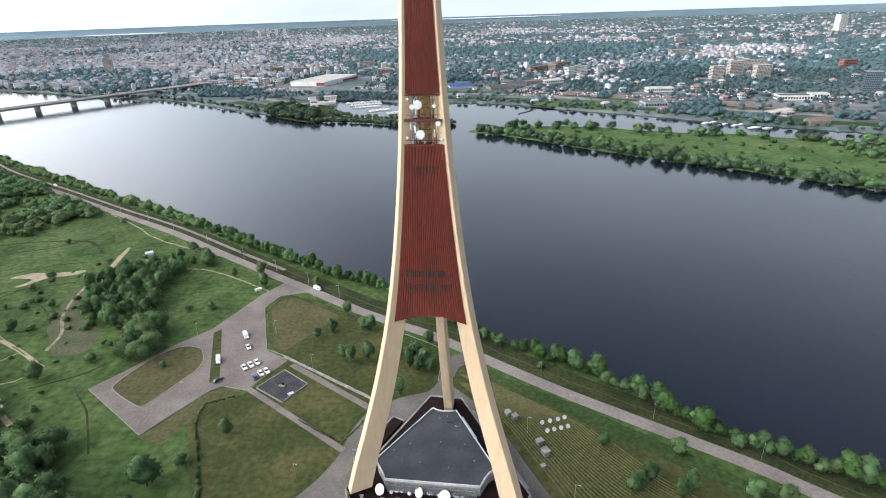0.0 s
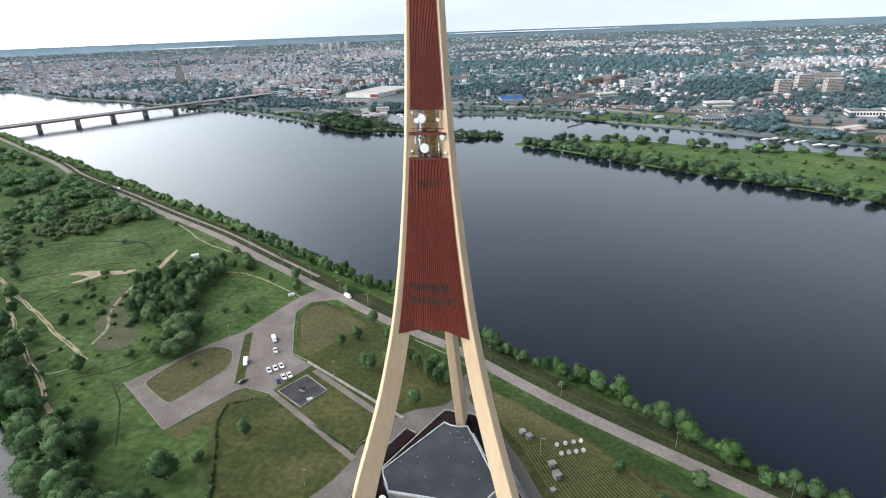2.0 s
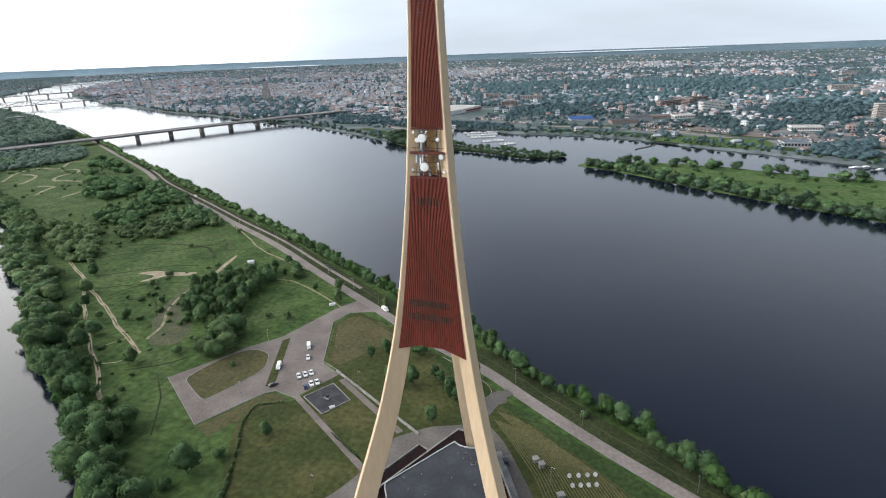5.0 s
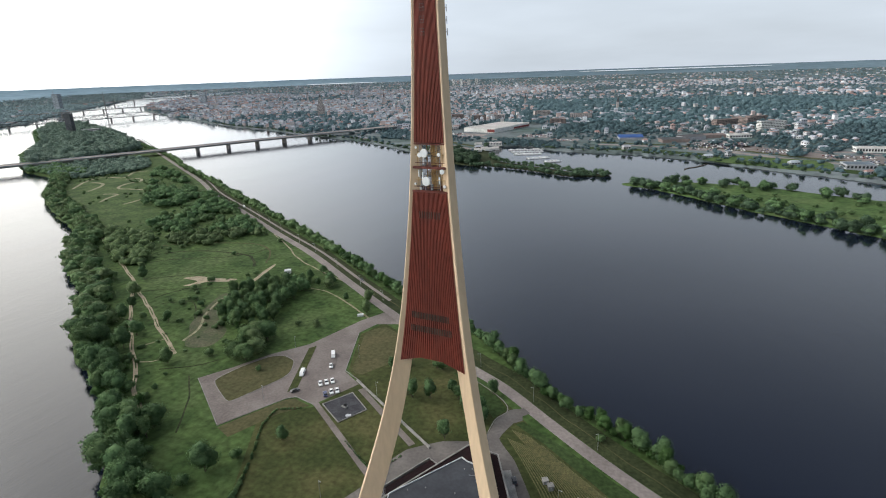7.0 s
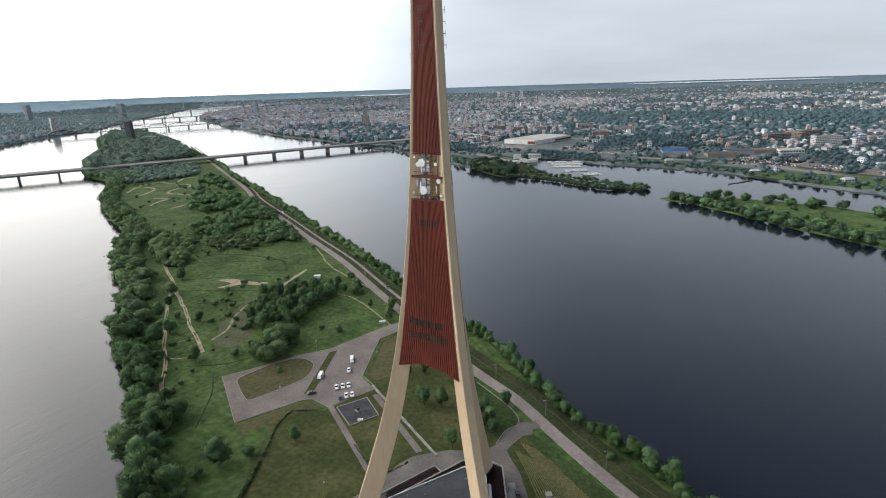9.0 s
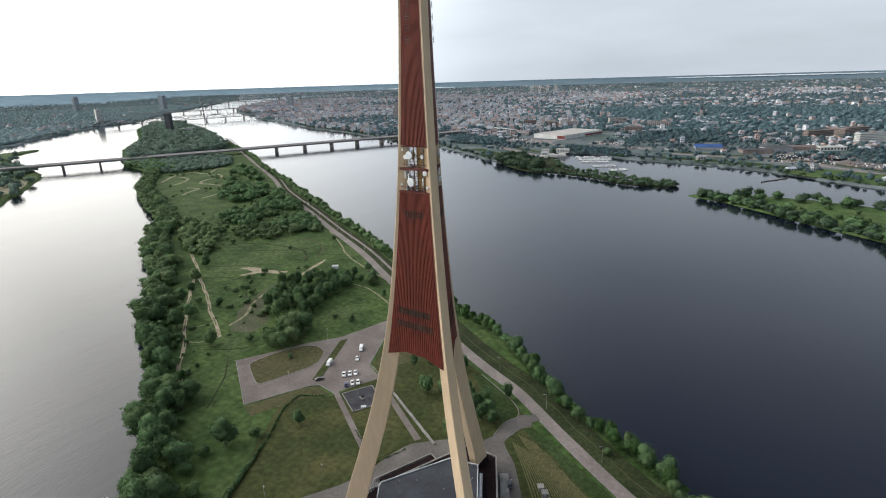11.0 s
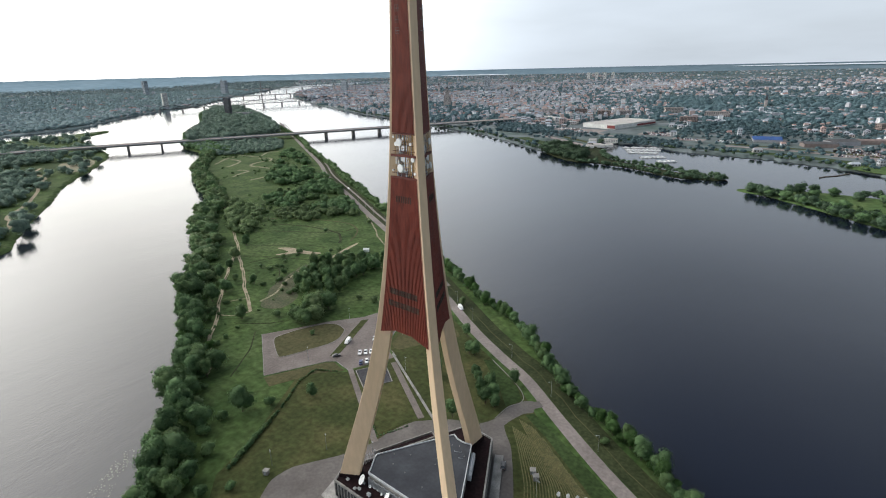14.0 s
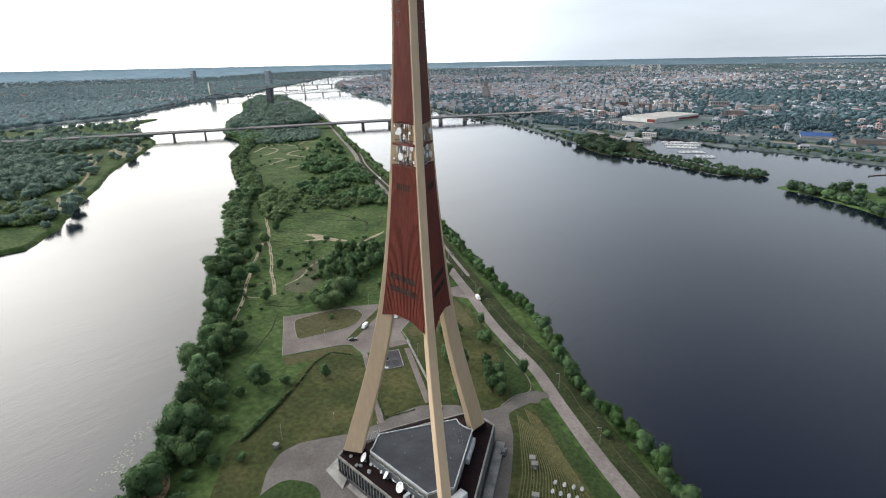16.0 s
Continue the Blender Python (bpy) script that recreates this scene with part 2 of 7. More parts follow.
# Town tones leaned blue and pale, carrying the haze in their colour
M_WALLS = palette("town_walls", [(0.46, 0.47, 0.50), (0.40, 0.41, 0.44), (0.54, 0.55, 0.57), (0.42, 0.33, 0.31), (0.47, 0.45, 0.44), (0.50, 0.53, 0.57), (0.45, 0.38, 0.36), (0.60, 0.62, 0.64), (0.43, 0.45, 0.49), (0.44, 0.36, 0.34), (0.40, 0.42, 0.46), (0.70, 0.72, 0.74)])
M_ROOFS = palette("town_roofs", [(0.33, 0.23, 0.21), (0.27, 0.29, 0.33), (0.34, 0.35, 0.38), (0.35, 0.23, 0.21), (0.22, 0.25, 0.29), (0.42, 0.45, 0.50), (0.28, 0.30, 0.34), (0.36, 0.39, 0.43)])


def water_material():
    m = bpy.data.materials.new("river_water")
    m.use_nodes = True
    n, l = m.node_tree.nodes, m.node_tree.links
    b = n["Principled BSDF"]
    b.inputs["Base Color"].default_value = (0.006, 0.009, 0.019, 1)
    b.inputs["Roughness"].default_value, b.inputs["IOR"].default_value = 0.10, 1.42
    g = n.new("ShaderNodeNewGeometry")
    last = None
    for scale, turn, stretch, strength in ((0.22, 25, (1, 0.35, 1), 0.12), (0.9, -15, (1, 0.4, 1), 0.08), (0.012, 40, (1, 0.3, 1), 0.05)):
        mp = n.new("ShaderNodeMapping")
        mp.inputs["Rotation"].default_value, mp.inputs["Scale"].default_value = (0, 0, radians(turn)), stretch
        t = n.new("ShaderNodeTexNoise")
        t.inputs["Scale"].default_value, t.inputs["Detail"].default_value = scale, 4
        bp = n.new("ShaderNodeBump")
        bp.inputs["Strength"].default_value, bp.inputs["Distance"].default_value = strength, 0.5 if scale > 0.05 else 6.0
        l.new(g.outputs["Position"], mp.inputs["Vector"]), l.new(mp.outputs["Vector"], t.inputs["Vector"])
        l.new(t.outputs["Fac"], bp.inputs["Height"])
        if last:
            l.new(last, bp.inputs["Normal"])
        last = bp.outputs["Normal"]
    l.new(last, b.inputs["Normal"])
    return m


M_WATER = water_material()


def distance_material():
    """Blue-grey far woods of the horizon, air haze painted in as colour and glow, palest under the sun."""
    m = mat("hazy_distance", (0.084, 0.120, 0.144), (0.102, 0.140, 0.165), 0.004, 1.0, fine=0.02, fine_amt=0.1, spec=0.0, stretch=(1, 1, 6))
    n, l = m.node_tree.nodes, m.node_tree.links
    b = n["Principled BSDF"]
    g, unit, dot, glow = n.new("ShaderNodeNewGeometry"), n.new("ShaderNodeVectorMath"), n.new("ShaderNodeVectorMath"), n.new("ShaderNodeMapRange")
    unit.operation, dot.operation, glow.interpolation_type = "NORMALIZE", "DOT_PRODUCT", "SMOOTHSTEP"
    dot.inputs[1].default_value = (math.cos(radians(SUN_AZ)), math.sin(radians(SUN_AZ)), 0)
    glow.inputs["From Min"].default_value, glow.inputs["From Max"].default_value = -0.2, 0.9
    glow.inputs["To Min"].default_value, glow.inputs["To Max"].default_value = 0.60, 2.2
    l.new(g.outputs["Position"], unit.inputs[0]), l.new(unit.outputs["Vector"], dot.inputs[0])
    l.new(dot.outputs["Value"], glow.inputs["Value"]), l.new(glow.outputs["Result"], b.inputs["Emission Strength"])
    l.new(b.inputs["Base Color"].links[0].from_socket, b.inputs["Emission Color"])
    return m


M_DISTANCE = distance_material()
# West bank ground: paler still, the sunward haze put into its colour
M_WESTLAND = mat("far_wooded_land_hazed", (0.120, 0.160, 0.160), (0.190, 0.225, 0.225), 0.008, 0.95, fine=0.04, fine_amt=0.4, spec=0.1)
# Leaf copies for far trees: haze put into paler, bluer tones
M_FARHAZELEAF = leaves("leaves_far_haze", (0.098, 0.165, 0.192), (0.149, 0.225, 0.260))
M_WESTHAZELEAF = leaves("leaves_west_haze", (0.190, 0.262, 0.270), (0.259, 0.339, 0.347))
# Lake water painted pale in place of the sky's reflection
M_FARLAKE = mat("far_water_painted_sky", (0.55, 0.60, 0.64), (0.62, 0.67, 0.70), 0.01, 0.4)
# Town and far shore leaves with a blue haze tint painted in
M_HAZELEAF = leaves("leaves_haze_tinted", (0.074, 0.126, 0.141), (0.119, 0.184, 0.204))
M_DULLWHITE = mat("dull_white_paint", (0.30, 0.31, 0.32), (0.40, 0.41, 0.42), 0.8, 0.5, fine=4, fine_amt=0.12)


# ---- building blocks ----
def mesh_np(name, verts, faces, mats, index=None, smooth=False, normals=None):
    """A mesh from arrays; all faces have the same number of corners."""
    v, f = np.asarray(verts, np.float32), np.asarray(faces, np.int32)
    me = bpy.data.meshes.new(name)
    me.vertices.add(len(v))
    me.vertices.foreach_set("co", v.ravel())
    me.loops.add(f.size)
    me.loops.foreach_set("vertex_index", f.ravel())
    me.polygons.add(len(f))
    me.polygons.foreach_set("loop_start", np.arange(0, f.size, f.shape[1], dtype=np.int32))
    for m in mats if isinstance(mats, (list, tuple)) else [mats]:
        me.materials.append(m)
    if index is not None:
        me.polygons.foreach_set("material_index", np.asarray(index, np.int32))
    me.polygons.foreach_set("use_smooth", np.full(len(f), smooth, dtype=bool))
    me.update(calc_edges=True)
    me.validate()
    if normals is not None:
        me.polygons.foreach_set("use_smooth", np.full(len(f), True, dtype=bool))
        me.normals_split_custom_set_from_vertices(normals)
    return me


def part(name, bm, material, parent=None, label="", smooth=False):
    """Links a bmesh as one mesh object under a thing or a part."""
    me = bpy.data.meshes.new(name)
    bm.to_mesh(me)
    bm.free()
    me.materials.append(material)
    if smooth:
        me.polygons.foreach_set("use_smooth", [True] * len(me.polygons))
    ob = new(name, me)
    ob.parent = parent
    return tagged(ob, label)


def share(name, mesh, parent=None, m=None, label=""):
    ob = new(name, mesh)
    ob.parent = parent
    if m is not None:
        ob.matrix_basis = m
    return tagged(ob, label)


def box(bm, x0, y0, z0, x1, y1, z1, m=None):
    vs = [bm.verts.new(p) for p in ((x0, y0, z0), (x1, y0, z0), (x1, y1, z0), (x0, y1, z0), (x0, y0, z1), (x1, y0, z1), (x1, y1, z1), (x0, y1, z1))]
    for f in ((3, 2, 1, 0), (4, 5, 6, 7), (0, 1, 5, 4), (1, 2, 6, 5), (2, 3, 7, 6), (3, 0, 4, 7)):
        bm.faces.new([vs[i] for i in f])
    if m is not None:
        bmesh.ops.transform(bm, matrix=m, verts=vs)
    return vs


def box_bm(*args, bevel=0.0):
    bm = bmesh.new()
    box(bm, *args)
    if bevel:
        bmesh.ops.bevel(bm, geom=bm.edges[:], offset=bevel, segments=1, affect="EDGES")
    return bm


def tube(bm, a, b, r0, r1=None, seg=8, caps=True):
    a, b = Vector(a), Vector(b)
    r1 = r0 if r1 is None else r1
    q = (b - a).to_track_quat("Z", "Y").to_matrix()
    rings = []
    for c, r in ((a, r0), (b, r1)):
        rings.append([bm.verts.new(c + q @ Vector((r * math.cos(2 * math.pi * i / seg), r * math.sin(2 * math.pi * i / seg), 0))) for i in range(seg)])
    for i in range(seg):
        bm.faces.new((rings[0][i], rings[0][(i + 1) % seg], rings[1][(i + 1) % seg], rings[1][i]))
    if caps:
        bm.faces.new(rings[0][::-1]), bm.faces.new(rings[1])


def tube_bm(*args, **kw):
    bm = bmesh.new()
    tube(bm, *args, **kw)
    return bm


def prism(bm, outline, z0, z1):
    lo = [bm.verts.new((x, y, z0)) for x, y in outline]
    hi = [bm.verts.new((x, y, z1)) for x, y in outline]
    n = len(outline)
    bm.faces.new(hi)
    bm.faces.new(lo[::-1])
    for i in range(n):
        bm.faces.new((lo[i], lo[(i + 1) % n], hi[(i + 1) % n], hi[i]))


def ccw(outline):
    a = sum(p[0] * q[1] - q[0] * p[1] for p, q in zip(outline, list(outline[1:]) + [outline[0]]))
    return list(outline) if a > 0 else list(outline)[::-1]


def rounded(points, closed=True, step=4.0, wobble=0.0, seed=1, tight=0.5):
    """A smooth line through points (Catmull-Rom), in steps of some metres, with a little unevenness."""
    pts = [Vector((*p, 0)) for p in points]
    n, out = len(pts), []
    for i in range(n if closed else n - 1):
        p0, p1, p2, p3 = (pts[(i + k) % n] if closed else pts[min(max(i + k, 0), n - 1)] for k in (-1, 0, 1, 2))
        k = max(2, int((p2 - p1).length / step))
        for j in range(k):
            t = j / k
            m1, m2 = (p2 - p0) * tight, (p3 - p1) * tight
            q = p1 * (2 * t**3 - 3 * t**2 + 1) + m1 * (t**3 - 2 * t**2 + t) + p2 * (3 * t**2 - 2 * t**3) + m2 * (t**3 - t**2)
            w = noise.noise_vector(Vector((q.x * 0.06, q.y * 0.06, seed * 7.3))) * wobble
            out.append((q.x + w.x, q.y + w.y))
    if not closed:
        out.append(tuple(pts[-1][:2]))
    return out


def offset_line(line, d, closed=False):
    """The line moved sideways to its left."""
    out, n = [], len(line)
    for i in range(n):
        a = line[(i - 1) % n if closed else max(i - 1, 0)]
        b = line[(i + 1) % n if closed else min(i + 1, n - 1)]
        dx, dy = b[0] - a[0], b[1] - a[1]
        k = math.hypot(dx, dy) or 1
        out.append((line[i][0] - dy / k * d, line[i][1] + dx / k * d))
    return out


def sheet(name, outline, z, material, label="", category="", depth=0.3):
    """A flat piece of ground with a thin edge."""
    bm = bmesh.new()
    prism(bm, ccw(outline), z - depth, z)
    ob = part(name, bm, material)
    return tagged(ob, label, category or name, kind="structure")


def ribbon_bm(line, width, z0, z1):
    bm = bmesh.new()
    left, right = offset_line(line, width / 2), offset_line(line, -width / 2)
    rows = [[bm.verts.new((*p, z)) for p, z in ((a, z0), (a, z1), (b, z1), (b, z0))] for a, b in zip(left, right)]
    for p, q in zip(rows, rows[1:]):
        for i in range(3):
            bm.faces.new((p[i], p[i + 1], q[i + 1], q[i]))
    bm.faces.new(rows[0][::-1]), bm.faces.new(rows[-1])
    bmesh.ops.recalc_face_normals(bm, faces=bm.faces[:])
    return bm


def ribbon(name, line, width, z, material, label="", category="", depth=0.3, kind="structure"):
    return tagged(part(name, ribbon_bm(line, width, z - depth, z), material), label, category or name, kind=kind)


def inside(points, outline):
    p, o = np.asarray(points, float), np.asarray(outline, float)
    x, y, hit = p[:, 0], p[:, 1], np.zeros(len(p), bool)
    for (x0, y0), (x1, y1) in zip(o, np.roll(o, -1, 0)):
        if y0 != y1:
            hit ^= ((y0 > y) != (y1 > y)) & (x < (x1 - x0) * (y - y0) / (y1 - y0) + x0)
    return hit


def scatter(outline, gap, seed, jitter=0.45):
    """Points inside an outline on an uneven grid."""
    rng = np.random.default_rng(seed)
    o = np.asarray(outline, float)
    lo, hi = o.min(0), o.max(0)
    gx, gy = np.meshgrid(np.arange(lo[0], hi[0] + gap, gap), np.arange(lo[1], hi[1] + gap, gap))
    p = np.c_[gx.ravel(), gy.ravel()] + rng.uniform(-jitter, jitter, (gx.size, 2)) * gap
    return p[inside(p, o)]


# The far country is drawn closer in, along the lines of sight from the middle of the walk, so that all of it lies within 5 km.
HUB = np.array([60.0, -124.0, 139.8])
NEAR, REACH = 2400.0, 2450.0


def pull(p):
    """Far places (n, 3) moved towards the hub, and the factor by which they shrink."""
    p = np.asarray(p, float)
    d = np.hypot(p[:, 0] - HUB[0], p[:, 1] - HUB[1])
    r = np.where(d > NEAR, NEAR + REACH * (1 - np.exp(-np.maximum(d - NEAR, 0) / REACH)), d)
    k = r / np.maximum(d, 1e-6)
    return HUB + (p - HUB) * k[:, None], k


def polar(theta, dist, z=0.0):
    """Degrees clockwise from +y and metres, from the hub."""
    t = np.radians(theta)
    return np.stack(np.broadcast_arrays(HUB[0] - 15 + dist * np.sin(t), HUB[1] + dist * np.cos(t), z), -1)


LAND_ENDS = 23500.0


def land_sector(name, shore, step, ends, label, material=None):
    """Land from a shore, given by bearing and distance, out to the horizon, with a bank down into the water."""
    th = np.arange(shore[0][0], shore[-1][0] + step / 2, step)
    d0 = np.interp(th, *np.array(shore, float).T)
    wob = np.array([noise.noise(Vector((t * 1.7, 3.1, 0))) * 0.012 + noise.noise(Vector((t * 6.0, 9.1, 0))) * 0.004 for t in th])
    d0 = d0 * (1 + wob)
    d1 = np.interp(th, *np.array(ends, float).T) if ends else np.full(len(th), LAND_ENDS)
    s = np.linspace(0, 1, 34)
    rows = [polar(th, d0 - 1, -3.6), polar(th, d0 + 5, -0.4)]
    for k in s:
        rows.append(polar(th, (d0 + 9) * (np.maximum(d1, d0 + 12) / (d0 + 9)) ** k, 0.0))
    g = np.stack(rows, 0)
    g[2:, :, 2] += 0.0
    shape = g.shape
    v = pull(g.reshape(-1, 3))[0]
    n, m = shape[:2]
    i = np.arange(n * m).reshape(n, m)
    f = np.stack([i[:-1, :-1], i[:-1, 1:], i[1:, 1:], i[1:, :-1]], -1).reshape(-1, 4)[:, ::-1]
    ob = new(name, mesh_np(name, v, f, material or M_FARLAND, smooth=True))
    return tagged(ob, label, "ground", kind="structure")


# ---- water and land ----
th = np.radians(np.arange(0, 360.1, 2.0))
rad = np.concatenate([[0.5], np.geomspace(40, LAND_ENDS - 200, 60)])
ring = np.stack([np.stack([HUB[0] + r * np.sin(th), HUB[1] + r * np.cos(th), np.full_like(th, -3.0)], -1) for r in rad])
idx = np.arange(ring.shape[0] * ring.shape[1]).reshape(ring.shape[:2])
quad = np.stack([idx[:-1, :-1], idx[:-1, 1:], idx[1:, 1:], idx[1:, :-1]], -1).reshape(-1, 4)[:, ::-1]
tagged(new("water", mesh_np("water", pull(ring.reshape(-1, 3))[0], quad, M_WATER)),
       "wide calm river with a dark blue-grey rippled surface", "water", kind="structure")

RIGHT_SHORE = [(-50.6, 3400), (-49.6, 3000), (-48.2, 2520), (-44.6, 2030), (-42.9, 1850), (-39.2, 1625), (-34.8, 1365), (-31.5, 1280), (-27.7, 1118),
               (-24.6, 1000), (-23.0, 955), (-19.0, 955), (-17.6, 1080), (-14.0, 1075), (-10.7, 1010), (-7.9, 985), (-2.6, 962), (2.2, 928), (6.7, 880), (8.9, 862),
               (11.0, 850), (13.3, 838), (17.7, 812), (22.6, 790), (28.0, 783), (34.0, 786), (46.0, 820), (60.0, 900), (110.0, 1000)]
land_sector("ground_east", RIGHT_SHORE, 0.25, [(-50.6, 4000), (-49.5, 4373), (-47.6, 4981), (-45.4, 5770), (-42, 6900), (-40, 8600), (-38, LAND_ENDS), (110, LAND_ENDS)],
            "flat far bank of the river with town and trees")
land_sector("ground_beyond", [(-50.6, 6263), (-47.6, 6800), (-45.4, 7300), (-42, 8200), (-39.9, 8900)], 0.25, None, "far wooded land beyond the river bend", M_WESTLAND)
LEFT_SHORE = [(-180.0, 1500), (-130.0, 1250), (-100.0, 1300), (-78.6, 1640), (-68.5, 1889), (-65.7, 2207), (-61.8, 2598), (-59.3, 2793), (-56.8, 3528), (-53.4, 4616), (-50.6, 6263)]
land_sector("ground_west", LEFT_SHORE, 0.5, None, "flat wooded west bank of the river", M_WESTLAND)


def low_island(name, outline, material, label, bank=4.0, step=9.0, wobble=3.0, seed=2, top=0.0):
    """An island: its shore sloping out of the water, its top flat."""
    o = ccw(rounded(outline, True, step, wobble, seed))
    bm = bmesh.new()
    rows = [[bm.verts.new((*p, z)) for p in offset_line(o, d, True)] for d, z in ((-2.0, -3.8), (bank * 0.5, min(-0.9, top - 0.3)), (bank, top))]
    n = len(o)
    for a, b in zip(rows, rows[1:]):
        for i in range(n):
            bm.faces.new((a[i], a[(i + 1) % n], b[(i + 1) % n], b[i]))
    bm.faces.new(rows[-1])
    bmesh.ops.triangulate(bm, faces=[f for f in bm.faces if len(f.verts) > 4])
    ob = part(name, bm, material)
    tagged(ob, label, "ground", kind="structure")
    return o


WEST_SHORE = [(70, -420), (11, -258.2), (-40, -145.2), (-68.5, -78.7), (-99.5, -43.7), (-148, -11.2), (-172, 6.8), (-192, 20.8), (-217, 31.8), (-254, 50.8), (-288, 72.8), (-329, 105.8), (-393, 140), (-432, 165),
              (-468, 201), (-502, 221), (-566, 250), (-645, 289), (-727, 335), (-810, 399), (-880, 440), (-941, 458), (-1010, 478), (-1215, 598), (-1391, 742), (-1803, 985), (-2010, 1150)]
EAST_SHORE = [(-2040, 1290), (-1535, 1052), (-1152, 830), (-850, 660), (-712, 566), (-500, 436), (-388, 365), (-289.8, 303.4), (-214.8, 256.4), (-152.8, 212.4), (-100.8, 177.4), (-59.8, 151.4), (-29.8, 134.4), (15.3, 92.8),
              (41.3, 76.8), (63.3, 62.8), (79.3, 47.8), (98.3, 30.8), (121.3, 16.8), (145.3, 2.8), (229.8, -48.4), (330, -130), (390, -300)]
low_island("ground_island", WEST_SHORE + EAST_SHORE, M_MEADOW, "long green river island with rough meadow grass", step=7, wobble=4)
SPIT = [(-345, 805), (-313, 738), (-250, 688), (-195, 682), (-141, 664), (-84, 631), (-28, 634), (-25, 648), (-70, 660), (-128, 692), (-205, 735), (-238, 795), (-280, 880), (-330, 890)]
SPIT_SHORE = low_island("ground_spit", SPIT, M_BANK, "narrow wooded spit of land beside the marina", 2.0, 8, 3, 3, -2.2)
ISLET = [(0, 591), (44, 560), (98, 512), (150, 466), (213, 416), (256, 385), (292, 354), (346, 313), (420, 260), (560, 200), (620, 330), (453, 476), (374, 514), (322, 542),
         (260, 554), (180, 594), (120, 612), (55, 613)]
ISLET_SHORE = low_island("ground_islet", ISLET, M_ISLE, "flat grassy islet fringed with trees", 2.5, 8, 3, 4, -2.0)
WESTISLE = [(-1522, 546), (-1440, 470), (-1247, 381), (-1080, 352), (-1005, 329), (-880, 250), (-775, 176), (-593, 78), (-497, 26), (-444, -7), (-437, -32), (-440, -200), (-560, -600),
            (-1500, -500), (-1540, 100), (-1490, 330)]
low_island("ground_west_isle", WESTISLE, M_MEADOW, "broad green island across the western channel", 4.0, 12, 5, 5)

# roads and lawns on the far bank, following the shore
for t_lo, t_hi in ((-8.5, 46), (-31, -22.5)):
    far_line = [tuple(polar(t, d)[:2]) for t, d in RIGHT_SHORE if t_lo < t < t_hi]
    for k, (off, w, mm, nm, lb) in enumerate(((42, 26, M_LUSH, "far_lawn", "green grass strip along the far shore"), (95, 15, M_ROAD, "far_road", "wide grey embankment road across the river"),
                                              (122, 12, M_LAWN, "far_lawn", "dry grass strip beside the far road"), (215, 9, M_ROAD, "far_road", "grey street behind the embankment"))):
        ribbon(nm, rounded(offset_line(far_line, off), False, 25), w, 0.12 + 0.01 * k, mm, lb, "road" if mm is M_ROAD else "lawn", 0.4)
sheet("far_lawn", rounded([(100, 790), (165, 745), (235, 712), (262, 760), (255, 800), (200, 822), (140, 838)], True, 8, 3), 0.19, M_ISLE, "bright green lawn by the far shore", "lawn")
ribbon("far_pavement", rounded(offset_line([tuple(polar(t, d)[:2]) for t, d in RIGHT_SHORE if -1 < t < 36], 150), False, 25), 56, 0.10, M_PAVING, "grey paved yards along the far bank", "pavement", 0.4)
sheet("meadow_patch", rounded([(60, 588), (180, 560), (310, 505), (400, 430), (470, 330), (420, 300), (310, 375), (220, 440), (150, 496), (90, 545)], True, 8, 5), -1.96, M_ISLE, "bright green grass on the islet", "grass")


# ---- roads, paths, lawns round the tower ----
ROAD = [(-1250, 905), (-867, 652), (-592, 472), (-486, 395), (-367, 321), (-287, 270), (-214, 225), (-151, 180), (-111, 152), (-86, 135), (-55, 113), (-29, 97), (-8, 85), (18, 65), (47, 44), (83, 21), (106, 6), (124, -8), (200, -62), (330, -190)]
road_line = rounded(ROAD, False, 6)
ribbon("road", offset_line(road_line, 0.9), 5.9, 0.06, M_ROAD, "worn pinkish-grey asphalt road along the island", "road")
ribbon("pavement", offset_line(rounded(ROAD[:9], False, 6), 9.5), 2.4, 0.06, M_ROAD, "narrow asphalt path beside the road", "path")
ribbon("bank_path", offset_line(rounded(ROAD[8:], False, 6, 1.6, 5), 8.8), 0.4, 0.05, M_HAY, "thin trodden path along the river bank", "path")
ribbon("verge", offset_line(rounded(ROAD[1:], False, 6), 9.4), 10.5, 0.03, M_BANK, "dry grass verge beside the road", "grass")
PLAZA = [(-47, -34), (-52, -25), (-51, -16), (-41, -1), (-36, 11), (-35, 20), (-31, 31), (-19, 41), (-8, 45), (-4, 52), (-3.6, 62), (0, 70), (4.5, 72), (7, 64.5), (4, 61.5), (1.2, 50), (10, 40), (17, 29), (24, 17), (31, 2), (38, -12), (46, -32), (36, -70), (-5, -75), (-26, -66), (-38, -43)]
sheet("pavement_plaza", rounded(PLAZA, True, 3, tight=0.25), 0.05, M_ASPHALT, "pinkish-grey paved forecourt round the tower's base", "pavement")
LOT = [(-152, 44), (-114, 17.5), (-99, 44), (-95, 47), (-84, 44.5), (-73, 66), (-86, 74), (-101, 113), (-97, 126), (-82, 131), (-98, 146), (-108, 128), (-120, 92), (-133, 76), (-143, 58)]
sheet("pavement_car_park", LOT, 0.05, M_PAVING, "pinkish-grey car park with grass islands", "car park")
OVAL = [(-142, 45), (-125, 34), (-121, 35), (-112, 57), (-112, 65), (-117, 74), (-125, 76.5), (-132, 73), (-139, 60)]
sheet("lawn_oval", rounded(OVAL, True, 2, tight=0.3), 0.16, M_HAY, "dry grass island in the car park", "lawn")
sheet("lawn_strip", [(-117.5, 88), (-115, 91.5), (-99.5, 54), (-101.5, 48.5)], 0.16, M_LAWN, "narrow grass strip in the car park", "lawn")
